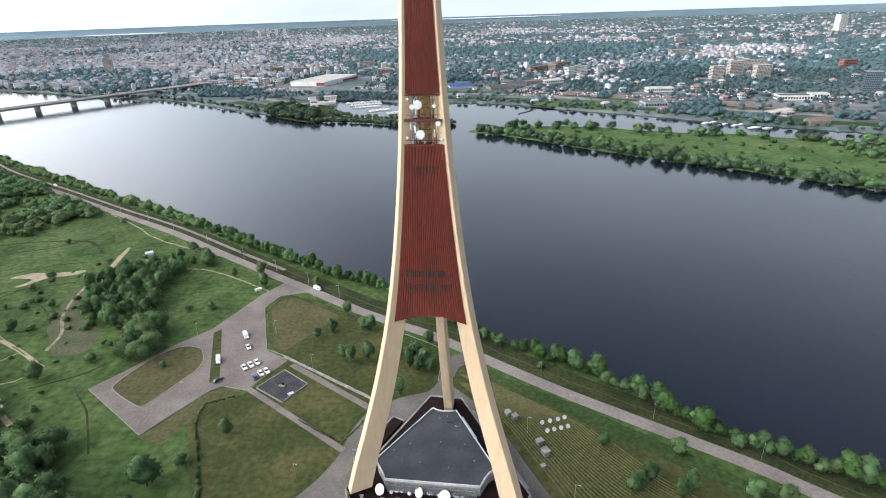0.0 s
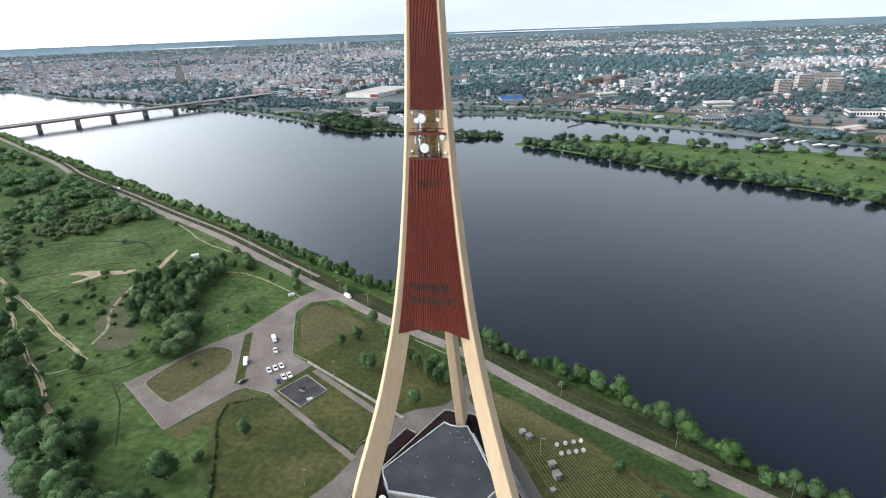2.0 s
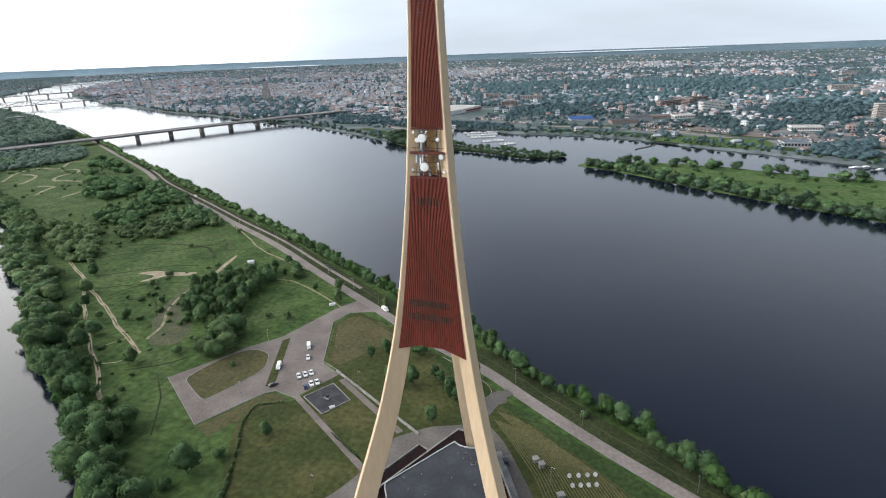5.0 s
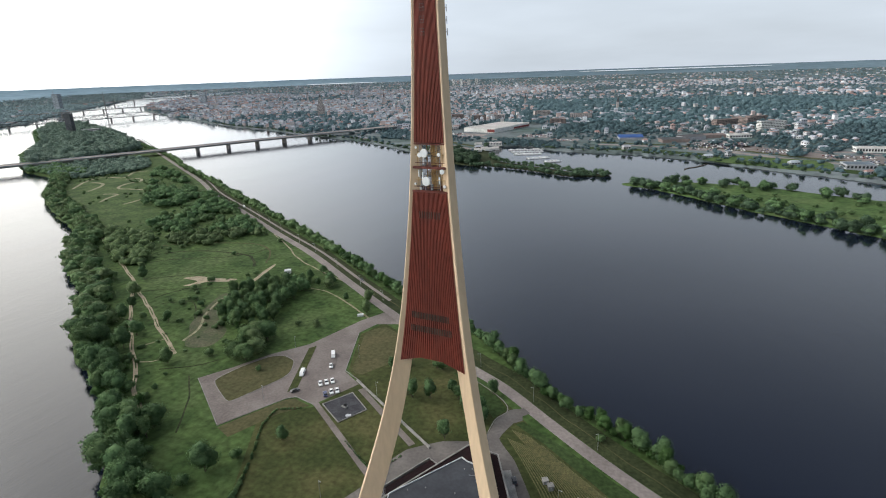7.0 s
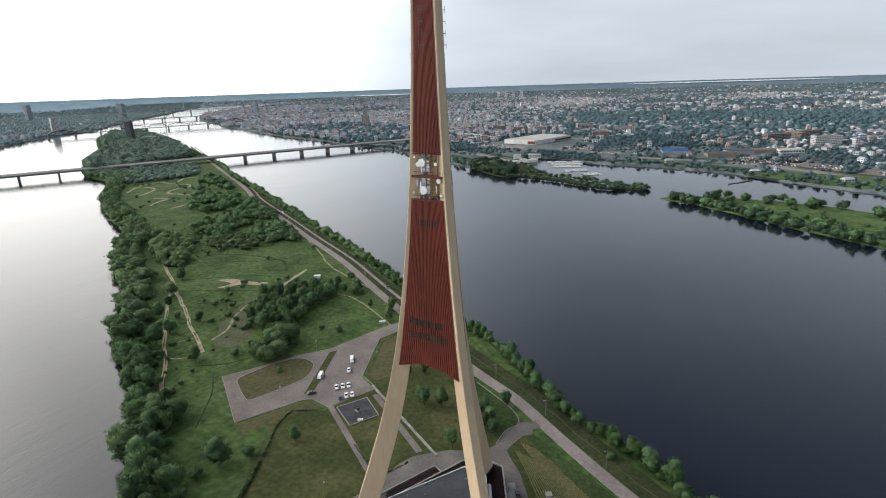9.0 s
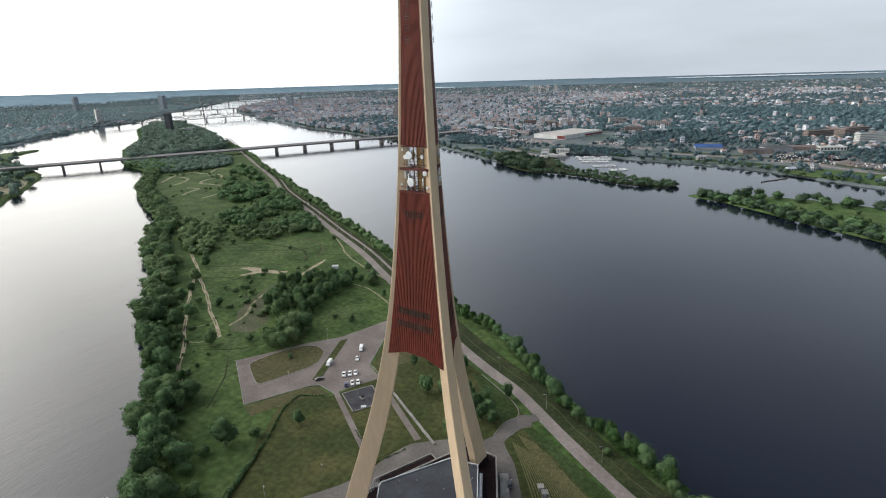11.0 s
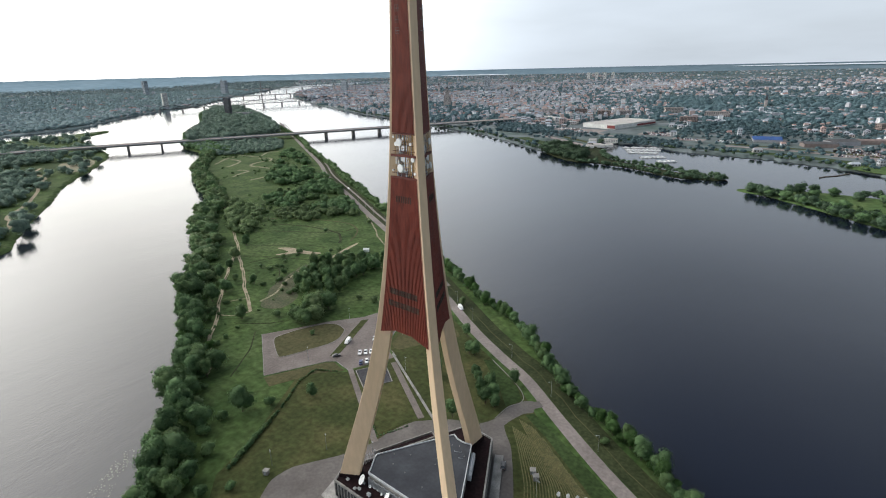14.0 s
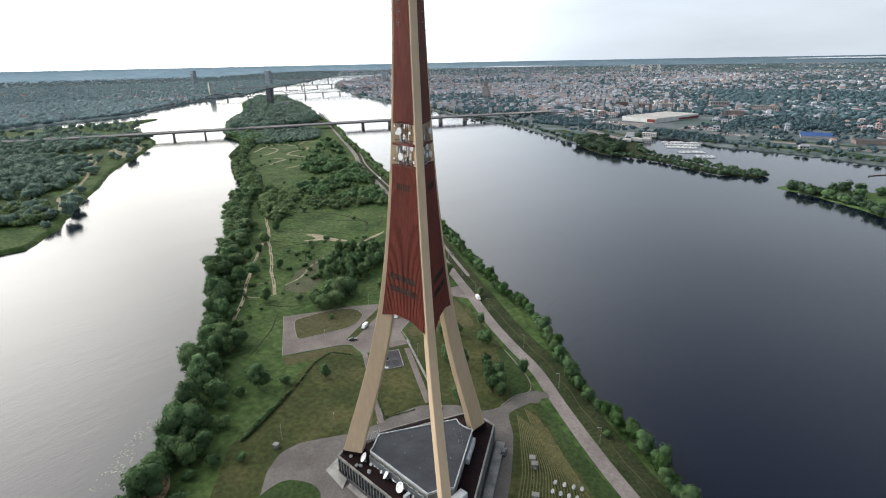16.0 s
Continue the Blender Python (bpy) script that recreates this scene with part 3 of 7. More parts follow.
sheet("lawn_south", [(-83, 41.5), (-38, 11), (-42.5, -1), (-52.5, -15.5), (-54, -26), (-70, -32), (-77, -10), (-94, 33)], 0.07, M_LAWN, "mown lawn beside the tower", "lawn")
sheet("lawn_path", [(-58, 46.5), (-33, 30), (-37.5, 16), (-62, 33)], 0.14, M_LAWN, "mown lawn between two paths", "lawn")
sheet("lawn_north", [(-73, 70), (-31, 41), (-20, 46), (-4.5, 51), (-4, 62), (-1, 69.5), (-8, 79), (-29, 91), (-52, 106), (-78, 122), (-92, 126), (-97, 113), (-83, 77)], 0.07, M_LAWN, "mown lawn with young trees", "lawn")
sheet("lawn_hay", rounded([(-97, 113), (-83, 77), (-76, 74), (-66, 92), (-58, 104), (-80, 120), (-91, 124)], True, 3, 1.0, tight=0.25), 0.09, M_HAY, "dry yellowish mown grass", "lawn")
sheet("lawn_lot", [(-113, 16.5), (-98.5, 43), (-95, 45.5), (-85, 43), (-94.5, 33), (-104, 13)], 0.07, M_HAY, "dry mown grass below the car park", "lawn")
sheet("lawn_lush", [(-5, 62), (-1.2, 69.5), (-8, 78), (-30, 92), (-34, 90), (-14, 72)], 0.10, M_LUSH, "bright green grass strip", "lawn")
EAST_LAWN = [(1.8, 50.5), (5, 47.5), (10.5, 40), (17.5, 29), (24.5, 17), (31.5, 2), (38.5, -12), (60, -28), (112, -22), (92, -3), (62, 18), (36, 38), (18, 51.5), (6, 59), (2.5, 56)]
sheet("lawn_east", rounded(EAST_LAWN, True, 3, tight=0.2), 0.07, M_LAWN, "lawn with curved rows of cut hay", "lawn")
sheet("lawn_ditch", [(5, 61), (19, 52.5), (37, 39), (63, 19), (93, -2), (112, -20), (118, -14), (84, 14), (49, 39), (24, 54.5), (7.5, 64)], 0.08, M_LUSH, "lush green strip beside the road", "lawn")
sheet("lawn_round", rounded([(-39, -33), (-30, -27), (-22, -29), (-17, -40), (-25, -50), (-37, -46)], True, 2), 0.16, M_LUSH, "round grass bed in the forecourt", "lawn")

sheet("lawn_base", [(-101, 28), (-79, -12), (-71, -35), (-42, -62), (62, -62), (119, -25), (85, 12), (45, 37), (16, 57), (-9, 80), (-55, 107), (-93, 129), (-99, 112), (-85, 76), (-74, 67), (-83, 43)], 0.040, M_LAWN, "mown grass of the tower grounds", "lawn")
# rows of cut hay on the east lawn
rows = []
for i in range(26):
    d = 1.0 + i * 1.2
    rows.append(([(3 + d * 0.9, 52 - d * 0.25), (12 + d * 0.95, 41 - d * 0.2), (20 + d, 29), (28 + d * 1.1, 14), (36 + d * 1.3, -2), (44 + d * 1.7, -18)], 0.42))
for i in range(10):
    d = i * 1.3
    rows.append(([(4 + d, 57 - d * 0.2), (17 + d * 0.9, 46), (28 + d * 0.8, 38 - d * 0.2)], 0.42))
hay_bm = bmesh.new()
for row_i, (line, wd) in enumerate(rows):
    ln = [p for p in rounded(line, False, 1.6, 0.8, 9)]
    ln = [p for p, ok in zip(ln, inside(ln, EAST_LAWN)) if ok]
    if len(ln) > 3:
        tmp = bpy.data.meshes.new("tmp")
        b2 = ribbon_bm(ln, wd, 0.0, 0.15 + 0.006 * row_i)
        b2.to_mesh(tmp), b2.free()
        hay_bm.from_mesh(tmp)
        bpy.data.meshes.remove(tmp)
tagged(part("hay_rows", hay_bm, mat("cut_hay", (0.079, 0.081, 0.033), (0.116, 0.107, 0.046), 0.5, 0.95, fine=2.0, fine_amt=0.3, bump=0.4)), "curved rows of yellow cut hay on the lawn", "hay", kind="stuff")

for line, w in (([(-84, 46), (-35.5, 12)], 2.6), ([(-70, 62.5), (-30, 34.5)], 2.8)):
    ribbon("pavement_path", line, w, 0.10, M_PAVING, "straight paved footpath between lawns", "path")
ribbon("pavement_drive", rounded([(-1, 46), (-0.8, 56), (1.8, 65), (7, 72)], False, 2), 4.6, 0.08, M_ASPHALT, "short paved drive to the road", "road")
for line, gauge in (([(-347, 156), (-306, 132), (-256, 102), (-216, 78), (-184, 59)], 2.0), ([(-293, 122), (-265, 97), (-238, 75), (-211, 55), (-197, 45), (-185, 34), (-171, 24), (-145, 8), (-139, 2)], 1.7),
                    ([(-546, 267), (-489, 234), (-407, 188), (-347, 156)], 2.2)):
    line = rounded(line, False, 4, 1.5, 8)
    ribbon("dirt_track", line, 1.5 + 0.35 * gauge, 0.05, M_SAND, "pale sandy wheel track through the meadow", "path")
    middle = rounded(line[::3], False, 4, 0.5, 3)
    for k in range(0, len(middle) - 4, 5):      # grass left standing between the wheels
        ribbon("grass_tuft", middle[k:k + 4], 0.5, 0.09, M_MEADOW, "grass between the wheel marks of the track", "grass")
for line, w in (([(-197, 45), (-189, 48), (-184, 59)], 0.9), ([(-209, 60), (-204, 70)], 0.9), ([(-205, 176), (-180, 165), (-150, 158), (-122, 142), (-106, 132)], 1.2),
                ([(-287, 268), (-240, 232), (-205, 205), (-150, 178)], 1.3)):
    ribbon("dirt_track", rounded(line, False, 4, 1.5, 8), w, 0.05, M_TRACK, "pale sandy track through the meadow", "path")
for outline in ([(-274, 148), (-265, 155), (-248, 157), (-233, 160), (-235, 154), (-250, 149), (-256, 140), (-262, 137), (-259, 147)], [(-216, 143), (-219, 157), (-223.5, 174), (-228, 194), (-225.5, 193), (-220.5, 176), (-217, 162), (-214.5, 150)]):
    sheet("bare_sand", rounded(outline, True, 2, 1.2), 0.08, M_SAND, "bare pale sand in the meadow", "sand")
sheet("bare_earth", rounded([(-205, 90), (-214, 108), (-222, 132), (-214, 136), (-206, 116), (-196, 104), (-186, 96), (-176, 88), (-172, 72), (-184, 68), (-194, 78)], True, 2, 2.0), 0.05, M_EARTH, "worn brownish slope with thin grass", "earth")
ribbon("dirt_track", rounded([(-192, 72), (-196, 87), (-208, 105), (-217, 130), (-219, 146)], False, 3, 1.2, 5), 1.6, 0.09, M_TRACK, "pale sandy track through the meadow", "path")
for line, w, mm, words in (([(-364, 204), (-338, 221), (-307, 231), (-279, 234), (-253, 222), (-236, 196)], 1.5, M_HAY, "trodden trail along the field's edge"), ([(-331, 166), (-316, 182), (-284, 195), (-264, 213), (-261, 227)], 1.3, M_BANK, "dark trail through long grass"),
                           ([(-263, 113), (-259, 126), (-249, 143)], 1.0, M_BANK, "dark trail through long grass"), ([(-288, 115), (-275, 124), (-261, 131), (-245, 138), (-222, 146)], 1.0, M_BANK, "dark trail through long grass"),
                           ([(-340, 190), (-318, 203), (-292, 208), (-262, 206), (-240, 186)], 2.2, M_BANK, "low dark hollow in the meadow"), ([(-300, 140), (-280, 152), (-262, 166), (-240, 172)], 0.9, M_BANK, "dark trail through long grass"),
                           ([(-250, 108), (-236, 116), (-224, 112), (-208, 96)], 0.9, M_BANK, "dark trail through long grass"), ([(-178, 44), (-164, 52), (-156, 62)], 0.8, M_BANK, "dark trail through long grass"), ([(-128, 8), (-140, 26), (-158, 44)], 0.8, M_BANK, "dark trail through long grass")):
    ribbon("grass_trail", rounded(line, False, 4, 2.0, 11), w, 0.07, mm, words, "path")
sheet("beach", rounded([(-88, -55), (-84, -52), (-77, -55), (-66, -60), (-60, -70), (-66, -78), (-75, -68), (-80, -62)], True, 2, 1.5), 0.07, M_BEACH, "small ochre sand clearing by the water", "sand")
for line in ([(-725, 373), (-762, 417), (-770, 454), (-731, 458), (-762, 501), (-749, 516)], [(-684, 366), (-693, 384), (-715, 412), (-747, 416)], [(-590, 395), (-626, 394), (-659, 393), (-678, 419), (-676, 445), (-701, 459), (-711, 444)], [(-600, 322), (-613, 343), (-622, 363), (-643, 358)], [(-557, 320), (-557, 334), (-559, 351)]):
    ribbon("dirt_track", rounded(line, False, 6, 2, 4), 4.2, 0.05, M_TRACK, "winding pale track on the far meadow", "path")


def kerb(line, closed=False):
    pts_k = list(line) + ([line[0]] if closed else [])
    return tagged(part("kerb", ribbon_bm(pts_k, 0.3, -0.1, 0.20), M_KERB), "pale concrete kerb edging the paving", "kerb", kind="structure")


kerb(rounded(OVAL, True, 2, tight=0.3), True)
kerb([(-152, 44), (-114, 17.5), (-99, 44), (-95, 47), (-84, 44.5)])
kerb([(-73, 68), (-86, 74.5), (-101, 113), (-97, 126)])
kerb(rounded([(-4.3, 52), (-3.8, 62), (-0.8, 69.6), (-8, 78.5), (-30, 92.3)], False, 2))

# sunken court with a small monument, and the long low wall beside the path
pit = new("sunken_court")
tagged(pit, "square sunken court with dark slate floor and pale rim", "court", kind="structure")
PIT = [(-72, 58.5), (-59, 49), (-66, 37), (-80, 46)]
bm = bmesh.new()
prism(bm, ccw(PIT), 0.03, 0.16)
part("slate_floor", bm, M_PIT, pit)
for a, b in zip(PIT, PIT[1:] + PIT[:1]):
    part("rim", ribbon_bm([a, b], 0.4, 0.0, 0.4), M_KERB, pit)
mon = new("monument")
mon.matrix_basis = pose(-69, 47.5, 0.16)
tagged(mon, "small dark stone monument with pale blocks on a slate court", "monument")
part("plinth", box_bm(-0.9, -0.9, 0, 0.9, 0.9, 0.5, bevel=0.08), M_CONCRETE, mon)
part("block", box_bm(-0.5, -0.45, 0.5, 0.55, 0.5, 2.1, bevel=0.15), M_DARKSTEEL, mon)
part("slab", box_bm(-1.9, -0.5, 0, -1.2, 0.4, 0.5, bevel=0.08), M_CONCRETE, mon)
wall = new("garden_wall")
tagged(wall, "long low pale concrete wall beside a path", "wall")
W0, W1 = Vector((-75.5, 68.3, 0)), Vector((-22.5, 35, 0))
for i in range(26):
    a, b = W0.lerp(W1, i / 26), W0.lerp(W1, (i + 0.96) / 26)
    part("wall_block", ribbon_bm([a[:2], b[:2]], 0.9, 0.0, 0.75 + 0.04 * (i % 3)), M_CONCRETE, wall)

# ---- the tower ----
Z_KNOTS = [-1, 15, 30, 45, 64, 80, 95, 110, 124, 145, 162, 210]
R_KNOTS = [32.6, 28.1, 23.2, 18.6, 13.9, 11.0, 8.95, 7.3, 6.15, 4.95, 4.35, 3.5]
LEG_AZ = {"a": -153.9, "b": -33.9, "c": 86.1}


def leg_radius(z):
    """Outer radius of the legs: a smooth cubic through the knots."""
    i = int(np.clip(np.searchsorted(Z_KNOTS, z) - 1, 0, len(Z_KNOTS) - 2))
    z0, z1, r0, r1 = Z_KNOTS[i], Z_KNOTS[i + 1], R_KNOTS[i], R_KNOTS[i + 1]
    def slope(k):
        if k in (0, len(Z_KNOTS) - 1):
            j = min(k, len(Z_KNOTS) - 2)
            return (R_KNOTS[j + 1] - R_KNOTS[j]) / (Z_KNOTS[j + 1] - Z_KNOTS[j])
        return (R_KNOTS[k + 1] - R_KNOTS[k - 1]) / (Z_KNOTS[k + 1] - Z_KNOTS[k - 1])
    h, t = z1 - z0, (z - z0) / (z1 - z0)
    return (r0 * (2 * t**3 - 3 * t**2 + 1) + slope(i) * h * (t**3 - 2 * t**2 + t) + r1 * (3 * t**2 - 2 * t**3) + slope(i + 1) * h * (t**3 - t**2))


def leg_width(z):
    return float(np.interp(z, [0, 64, 165], [3.0, 2.5, 2.0]))


def leg_depth(z):
    return float(np.interp(z, [0, 64, 110, 165], [7.2, 5.1, 3.05, 2.4]))


def inset(z):
    return float(np.interp(z, [64, 85, 124, 165], [1.7, 1.2, 0.75, 0.7]))


tower = new("broadcast_tower")
tagged(tower, "tall three-legged broadcasting tower, cream steel legs and oxide-red ribbed cladding", "tower")
levels = list(np.arange(-1, 64, 4)) + list(np.arange(64, 211, 3.65))
for az in LEG_AZ.values():
    e = Vector((math.cos(radians(az)), math.sin(radians(az)), 0))
    s = Vector((-e.y, e.x, 0))
    bm = bmesh.new()
    rings = []
    for z in levels:
        r, w, d, c = leg_radius(z), leg_width(z) / 2, leg_depth(z), 0.16
        sec = [(r, w - c), (r - c, w), (r - d + c, w), (r - d, w - c), (r - d, -w + c), (r - d + c, -w), (r - c, -w), (r, -w + c)]
        rings.append([bm.verts.new(e * a + s * b + Vector((0, 0, z))) for a, b in sec])
    for p, q in zip(rings, rings[1:]):
        for i in range(8):
            bm.faces.new((p[i], p[(i + 1) % 8], q[(i + 1) % 8], q[i]))
    bm.faces.new(rings[0][::-1]), bm.faces.new(rings[-1])
    part("leg", bm, M_BEIGE, tower)
    bm = bmesh.new()
    r, d, w = leg_radius(8.2), leg_depth(8.0), leg_width(8.0) / 2
    foot_loop = [e * a + s * b for a, b in ((r + 0.25, w + 0.3), (r - d - 0.35, w + 0.3), (r - d - 0.35, -w - 0.3), (r + 0.25, -w - 0.3))]
    prism(bm, ccw([(q.x, q.y) for q in foot_loop]), 6.5, 8.4)
    part("plinth", bm, M_ROOFDARK, tower, "dark plinth at the leg's foot")
    # plate seams across the leg
    for z in np.arange(14, 205, 9.5):
        bm = bmesh.new()
        r, w, d = leg_radius(z), leg_width(z) / 2, leg_depth(z)
        zz = Vector((0, 0, z))
        k = 0.02
        loop = [e * a + s * b for a, b in ((r + k, w + k), (r - d - k, w + k), (r - d - k, -w - k), (r + k, -w - k))]
        lo = [bm.verts.new(p + zz) for p in loop]
        hi = [bm.verts.new(p + zz + Vector((0, 0, 0.10)) - e * 0.10 * (leg_radius(z) - leg_radius(z + 1))) for p in loop]
        for i in range(4):
            bm.faces.new((lo[i], lo[(i + 1) % 4], hi[(i + 1) % 4], hi[i]))
        part("weld_seam", bm, M_BEIGE, tower)


def face_ends(left, right, z):
    """Where the cladding between two legs meets them at a height: left and right as seen from outside."""
    out = []
    for az, side in ((LEG_AZ[left], 1), (LEG_AZ[right], -1)):
        e = Vector((math.cos(radians(az)), math.sin(radians(az)), 0))
        s = Vector((-e.y, e.x, 0))
        out.append(e * (leg_radius(z) - inset(z)) + s * side * (leg_width(z) / 2 - 0.05) + Vector((0, 0, z)))
    return out


FACES = (("a", "b"), ("b", "c"), ("c", "a"))


def cladding(left, right, lower, upper, ribs):
    """A ribbed sheet between two legs; lower gives the bottom edge's height across the face."""
    us = []
    for i in range(ribs):
        for f, d in ((0.0, 0.0), (0.22, 0.0), (0.30, 0.27), (0.92, 0.27)):
            us.append(((i + f) / ribs, d))
    n = 18
    bm = bmesh.new()
    grid = []
    for j in range(n + 1):
        row = []
        for u, d in us:
            z = lower(u) + (upper - lower(u)) * j / n
            p, q = face_ends(left, right, z)
            out = Vector((q.y - p.y, -(q.x - p.x), 0)).normalized()
            row.append(bm.verts.new(p.lerp(q, u) + out * d))
        grid.append(row)
    for a, b in zip(grid, grid[1:]):
        for i in range(len(us) - 1):
            bm.faces.new((a[i], a[i + 1], b[i + 1], b[i]))
    part("cladding", bm, M_RED, tower, "oxide-red vertically ribbed metal cladding")
    bm = bmesh.new()   # inner lining, set back
    grid = []
    for j in range(n + 1):
        z0 = (lower(0.5) + 0.1) + (upper - 0.1 - lower(0.5)) * j / n
        p, q = face_ends(left, right, z0)
        inn = Vector((q.y - p.y, -(q.x - p.x), 0)).normalized() * -0.25
        grid.append([bm.verts.new(p + inn), bm.verts.new(q + inn)])
    for a, b in zip(grid, grid[1:]):
        bm.faces.new((a[0], a[1], b[1], b[0]))
    part("lining", bm, M_REDBROWN, tower)


def notch(u):
    v = abs(u - 0.5) * 2
    return 66.0 - 2.0 * max(0.0, (v - 0.35) / 0.65) ** 1.0


def placed(left, right, u, z, out):
    p, q = face_ends(left, right, z)
    n = Vector((q.y - p.y, -(q.x - p.x), 0)).normalized()
    t = (q - p).normalized()
    up = (sum(face_ends(left, right, z + 1), Vector()) / 2 - sum(face_ends(left, right, z), Vector()) / 2).normalized()
    return Matrix(((t.x, n.x, up.x, 0), (t.y, n.y, up.y, 0), (t.z, n.z, up.z, 0), (0, 0, 0, 1))), p.lerp(q, u) + n * out


pane_mesh = bpy.data.meshes.new("pane")
bm = box_bm(-0.14, -0.02, -0.9, 0.14, 0.05, 0.9)
bm.to_mesh(pane_mesh), bm.free()
pane_mesh.materials.append(M_SLOT)
for left, right in FACES:
    cladding(left, right, notch, 112.0, 28)
    cladding(left, right, lambda u: 123.75, 209.0, 19)
    for z, lo, hi, count in ((74.5, 0.13, 0.86, 25), (78.3, 0.13, 0.83, 24), (105.8, 0.2, 0.78, 9)):
        for i in range(count):
            m, p = placed(left, right, lo + (hi - lo) * (i + 0.5) / count, z, 0.33)
            share("window_slot", pane_mesh, tower, Matrix.Translation(p) @ m)
# floors closing the clad bodies, the open stage between them, the inner shaft
for z, h, grow, mm, nm in ((111.9, 0.35, 0.3, M_REDBROWN, "stage_floor"), (118.0, 0.55, 0.45, M_REDBROWN, "stage_gallery"), (123.6, 0.3, 0.1, M_REDBROWN, "stage_ceiling"), (66.3, 0.3, -0.2, M_REDBROWN, "soffit"), (208.5, 0.4, 0, M_REDBROWN, "cap")):
    outline = []
    for left, right in FACES:
        p, q = face_ends(left, right, z)
        n = Vector((q.y - p.y, -(q.x - p.x), 0)).normalized() * grow
        outline += [(p + n)[:2], (q + n)[:2]]
    bm = bmesh.new()
    prism(bm, ccw([tuple(o) for o in outline]), z - h, z)
    part(nm, bm, mm, tower)
part("shaft", tube_bm((0, 0, 66), (0, 0, 124), 1.35, seg=20), M_OCHRE, tower, "ochre painted inner shaft")
for k in range(6):
    a = radians(k * 60 + 26)
    part("stage_post", tube_bm((2.3 * math.cos(a), 2.3 * math.sin(a), 111.9), (2.3 * math.cos(a), 2.3 * math.sin(a), 123.6), 0.16), M_OCHRE, tower)
for left, right in FACES:     # rails and slender steel racks in the open stage
    for z in (112.9, 114.7, 118.9, 120.9):
        p, q = face_ends(left, right, z)
        part("rail", tube_bm(p.lerp(q, 0.04), q.lerp(p, 0.04), 0.07, seg=6), M_OCHRE if z in (114.7, 120.9) else M_REDBROWN, tower)
    for u in (0.12, 0.2, 0.34, 0.74, 0.82, 0.9):
        bm = bmesh.new()
        p, q = face_ends(left, right, 115)
        c = (p.lerp(q, u)) * 0.93
        tube(bm, (c.x, c.y, 112), (c.x, c.y, 123.5), 0.08, seg=6)
        part("mounting_pole", bm, M_OCHRE if u in (0.12, 0.9, 0.74) else M_STEEL, tower)

# ladders, cable trunks and grey cabinets crowding the open stage
ladder_bm = bmesh.new()
for x in (-0.25, 0.25):
    tube(ladder_bm, (x, 0, 0), (x, 0, 5.6), 0.035, seg=5)
for k in range(16):
    tube(ladder_bm, (-0.25, 0, 0.3 + 0.34 * k), (0.25, 0, 0.3 + 0.34 * k), 0.025, seg=4)
ladder_mesh = bpy.data.meshes.new("ladder")
ladder_bm.to_mesh(ladder_mesh), ladder_bm.free(), ladder_mesh.materials.append(M_STEEL)
clutter = random.Random(17)
for left, right in FACES:
    for z0 in (112.0, 118.1):
        for u, back_off in ((0.24, -0.9), (0.68, -1.1)):
            m, p = placed(left, right, u, z0 + 0.1, back_off)
            share("ladder", ladder_mesh, tower, Matrix.Translation((p.x, p.y, z0)) @ Matrix.Rotation(math.atan2(m[1][0], m[0][0]), 4, "Z"))
        for k in range(5):
            u, w, h = clutter.uniform(0.1, 0.9), clutter.uniform(0.25, 0.6), clutter.uniform(0.5, 1.6)
            m, p = placed(left, right, u, z0 + 0.2, clutter.uniform(-1.1, -0.5))
            ob = part("equipment_box", box_bm(-w / 2, -0.25, 0, w / 2, 0.25, h, bevel=0.03), clutter.choice([M_PARAPET, M_STEEL, M_DULLWHITE, M_REDBROWN]), tower)
            ob.matrix_basis = Matrix.Translation((p.x, p.y, z0)) @ Matrix.Rotation(math.atan2(m[1][0], m[0][0]), 4, "Z")
        for k in range(6):      # feeder cables, sagging from pole to pole
            u0, u1 = clutter.uniform(0.08, 0.5), clutter.uniform(0.5, 0.92)
            pa, pb = placed(left, right, u0, z0 + clutter.uniform(0.6, 5.0), -0.35)[1], placed(left, right, u1, z0 + clutter.uniform(0.6, 5.0), -0.45)[1]
            mid_c = (pa + pb) / 2 - Vector((0, 0, 0.5))
            bm = bmesh.new()
            tube(bm, pa, mid_c, 0.045, seg=5), tube(bm, mid_c, pb, 0.045, seg=5)
            part("feeder_cable", bm, M_DARKSTEEL, tower)



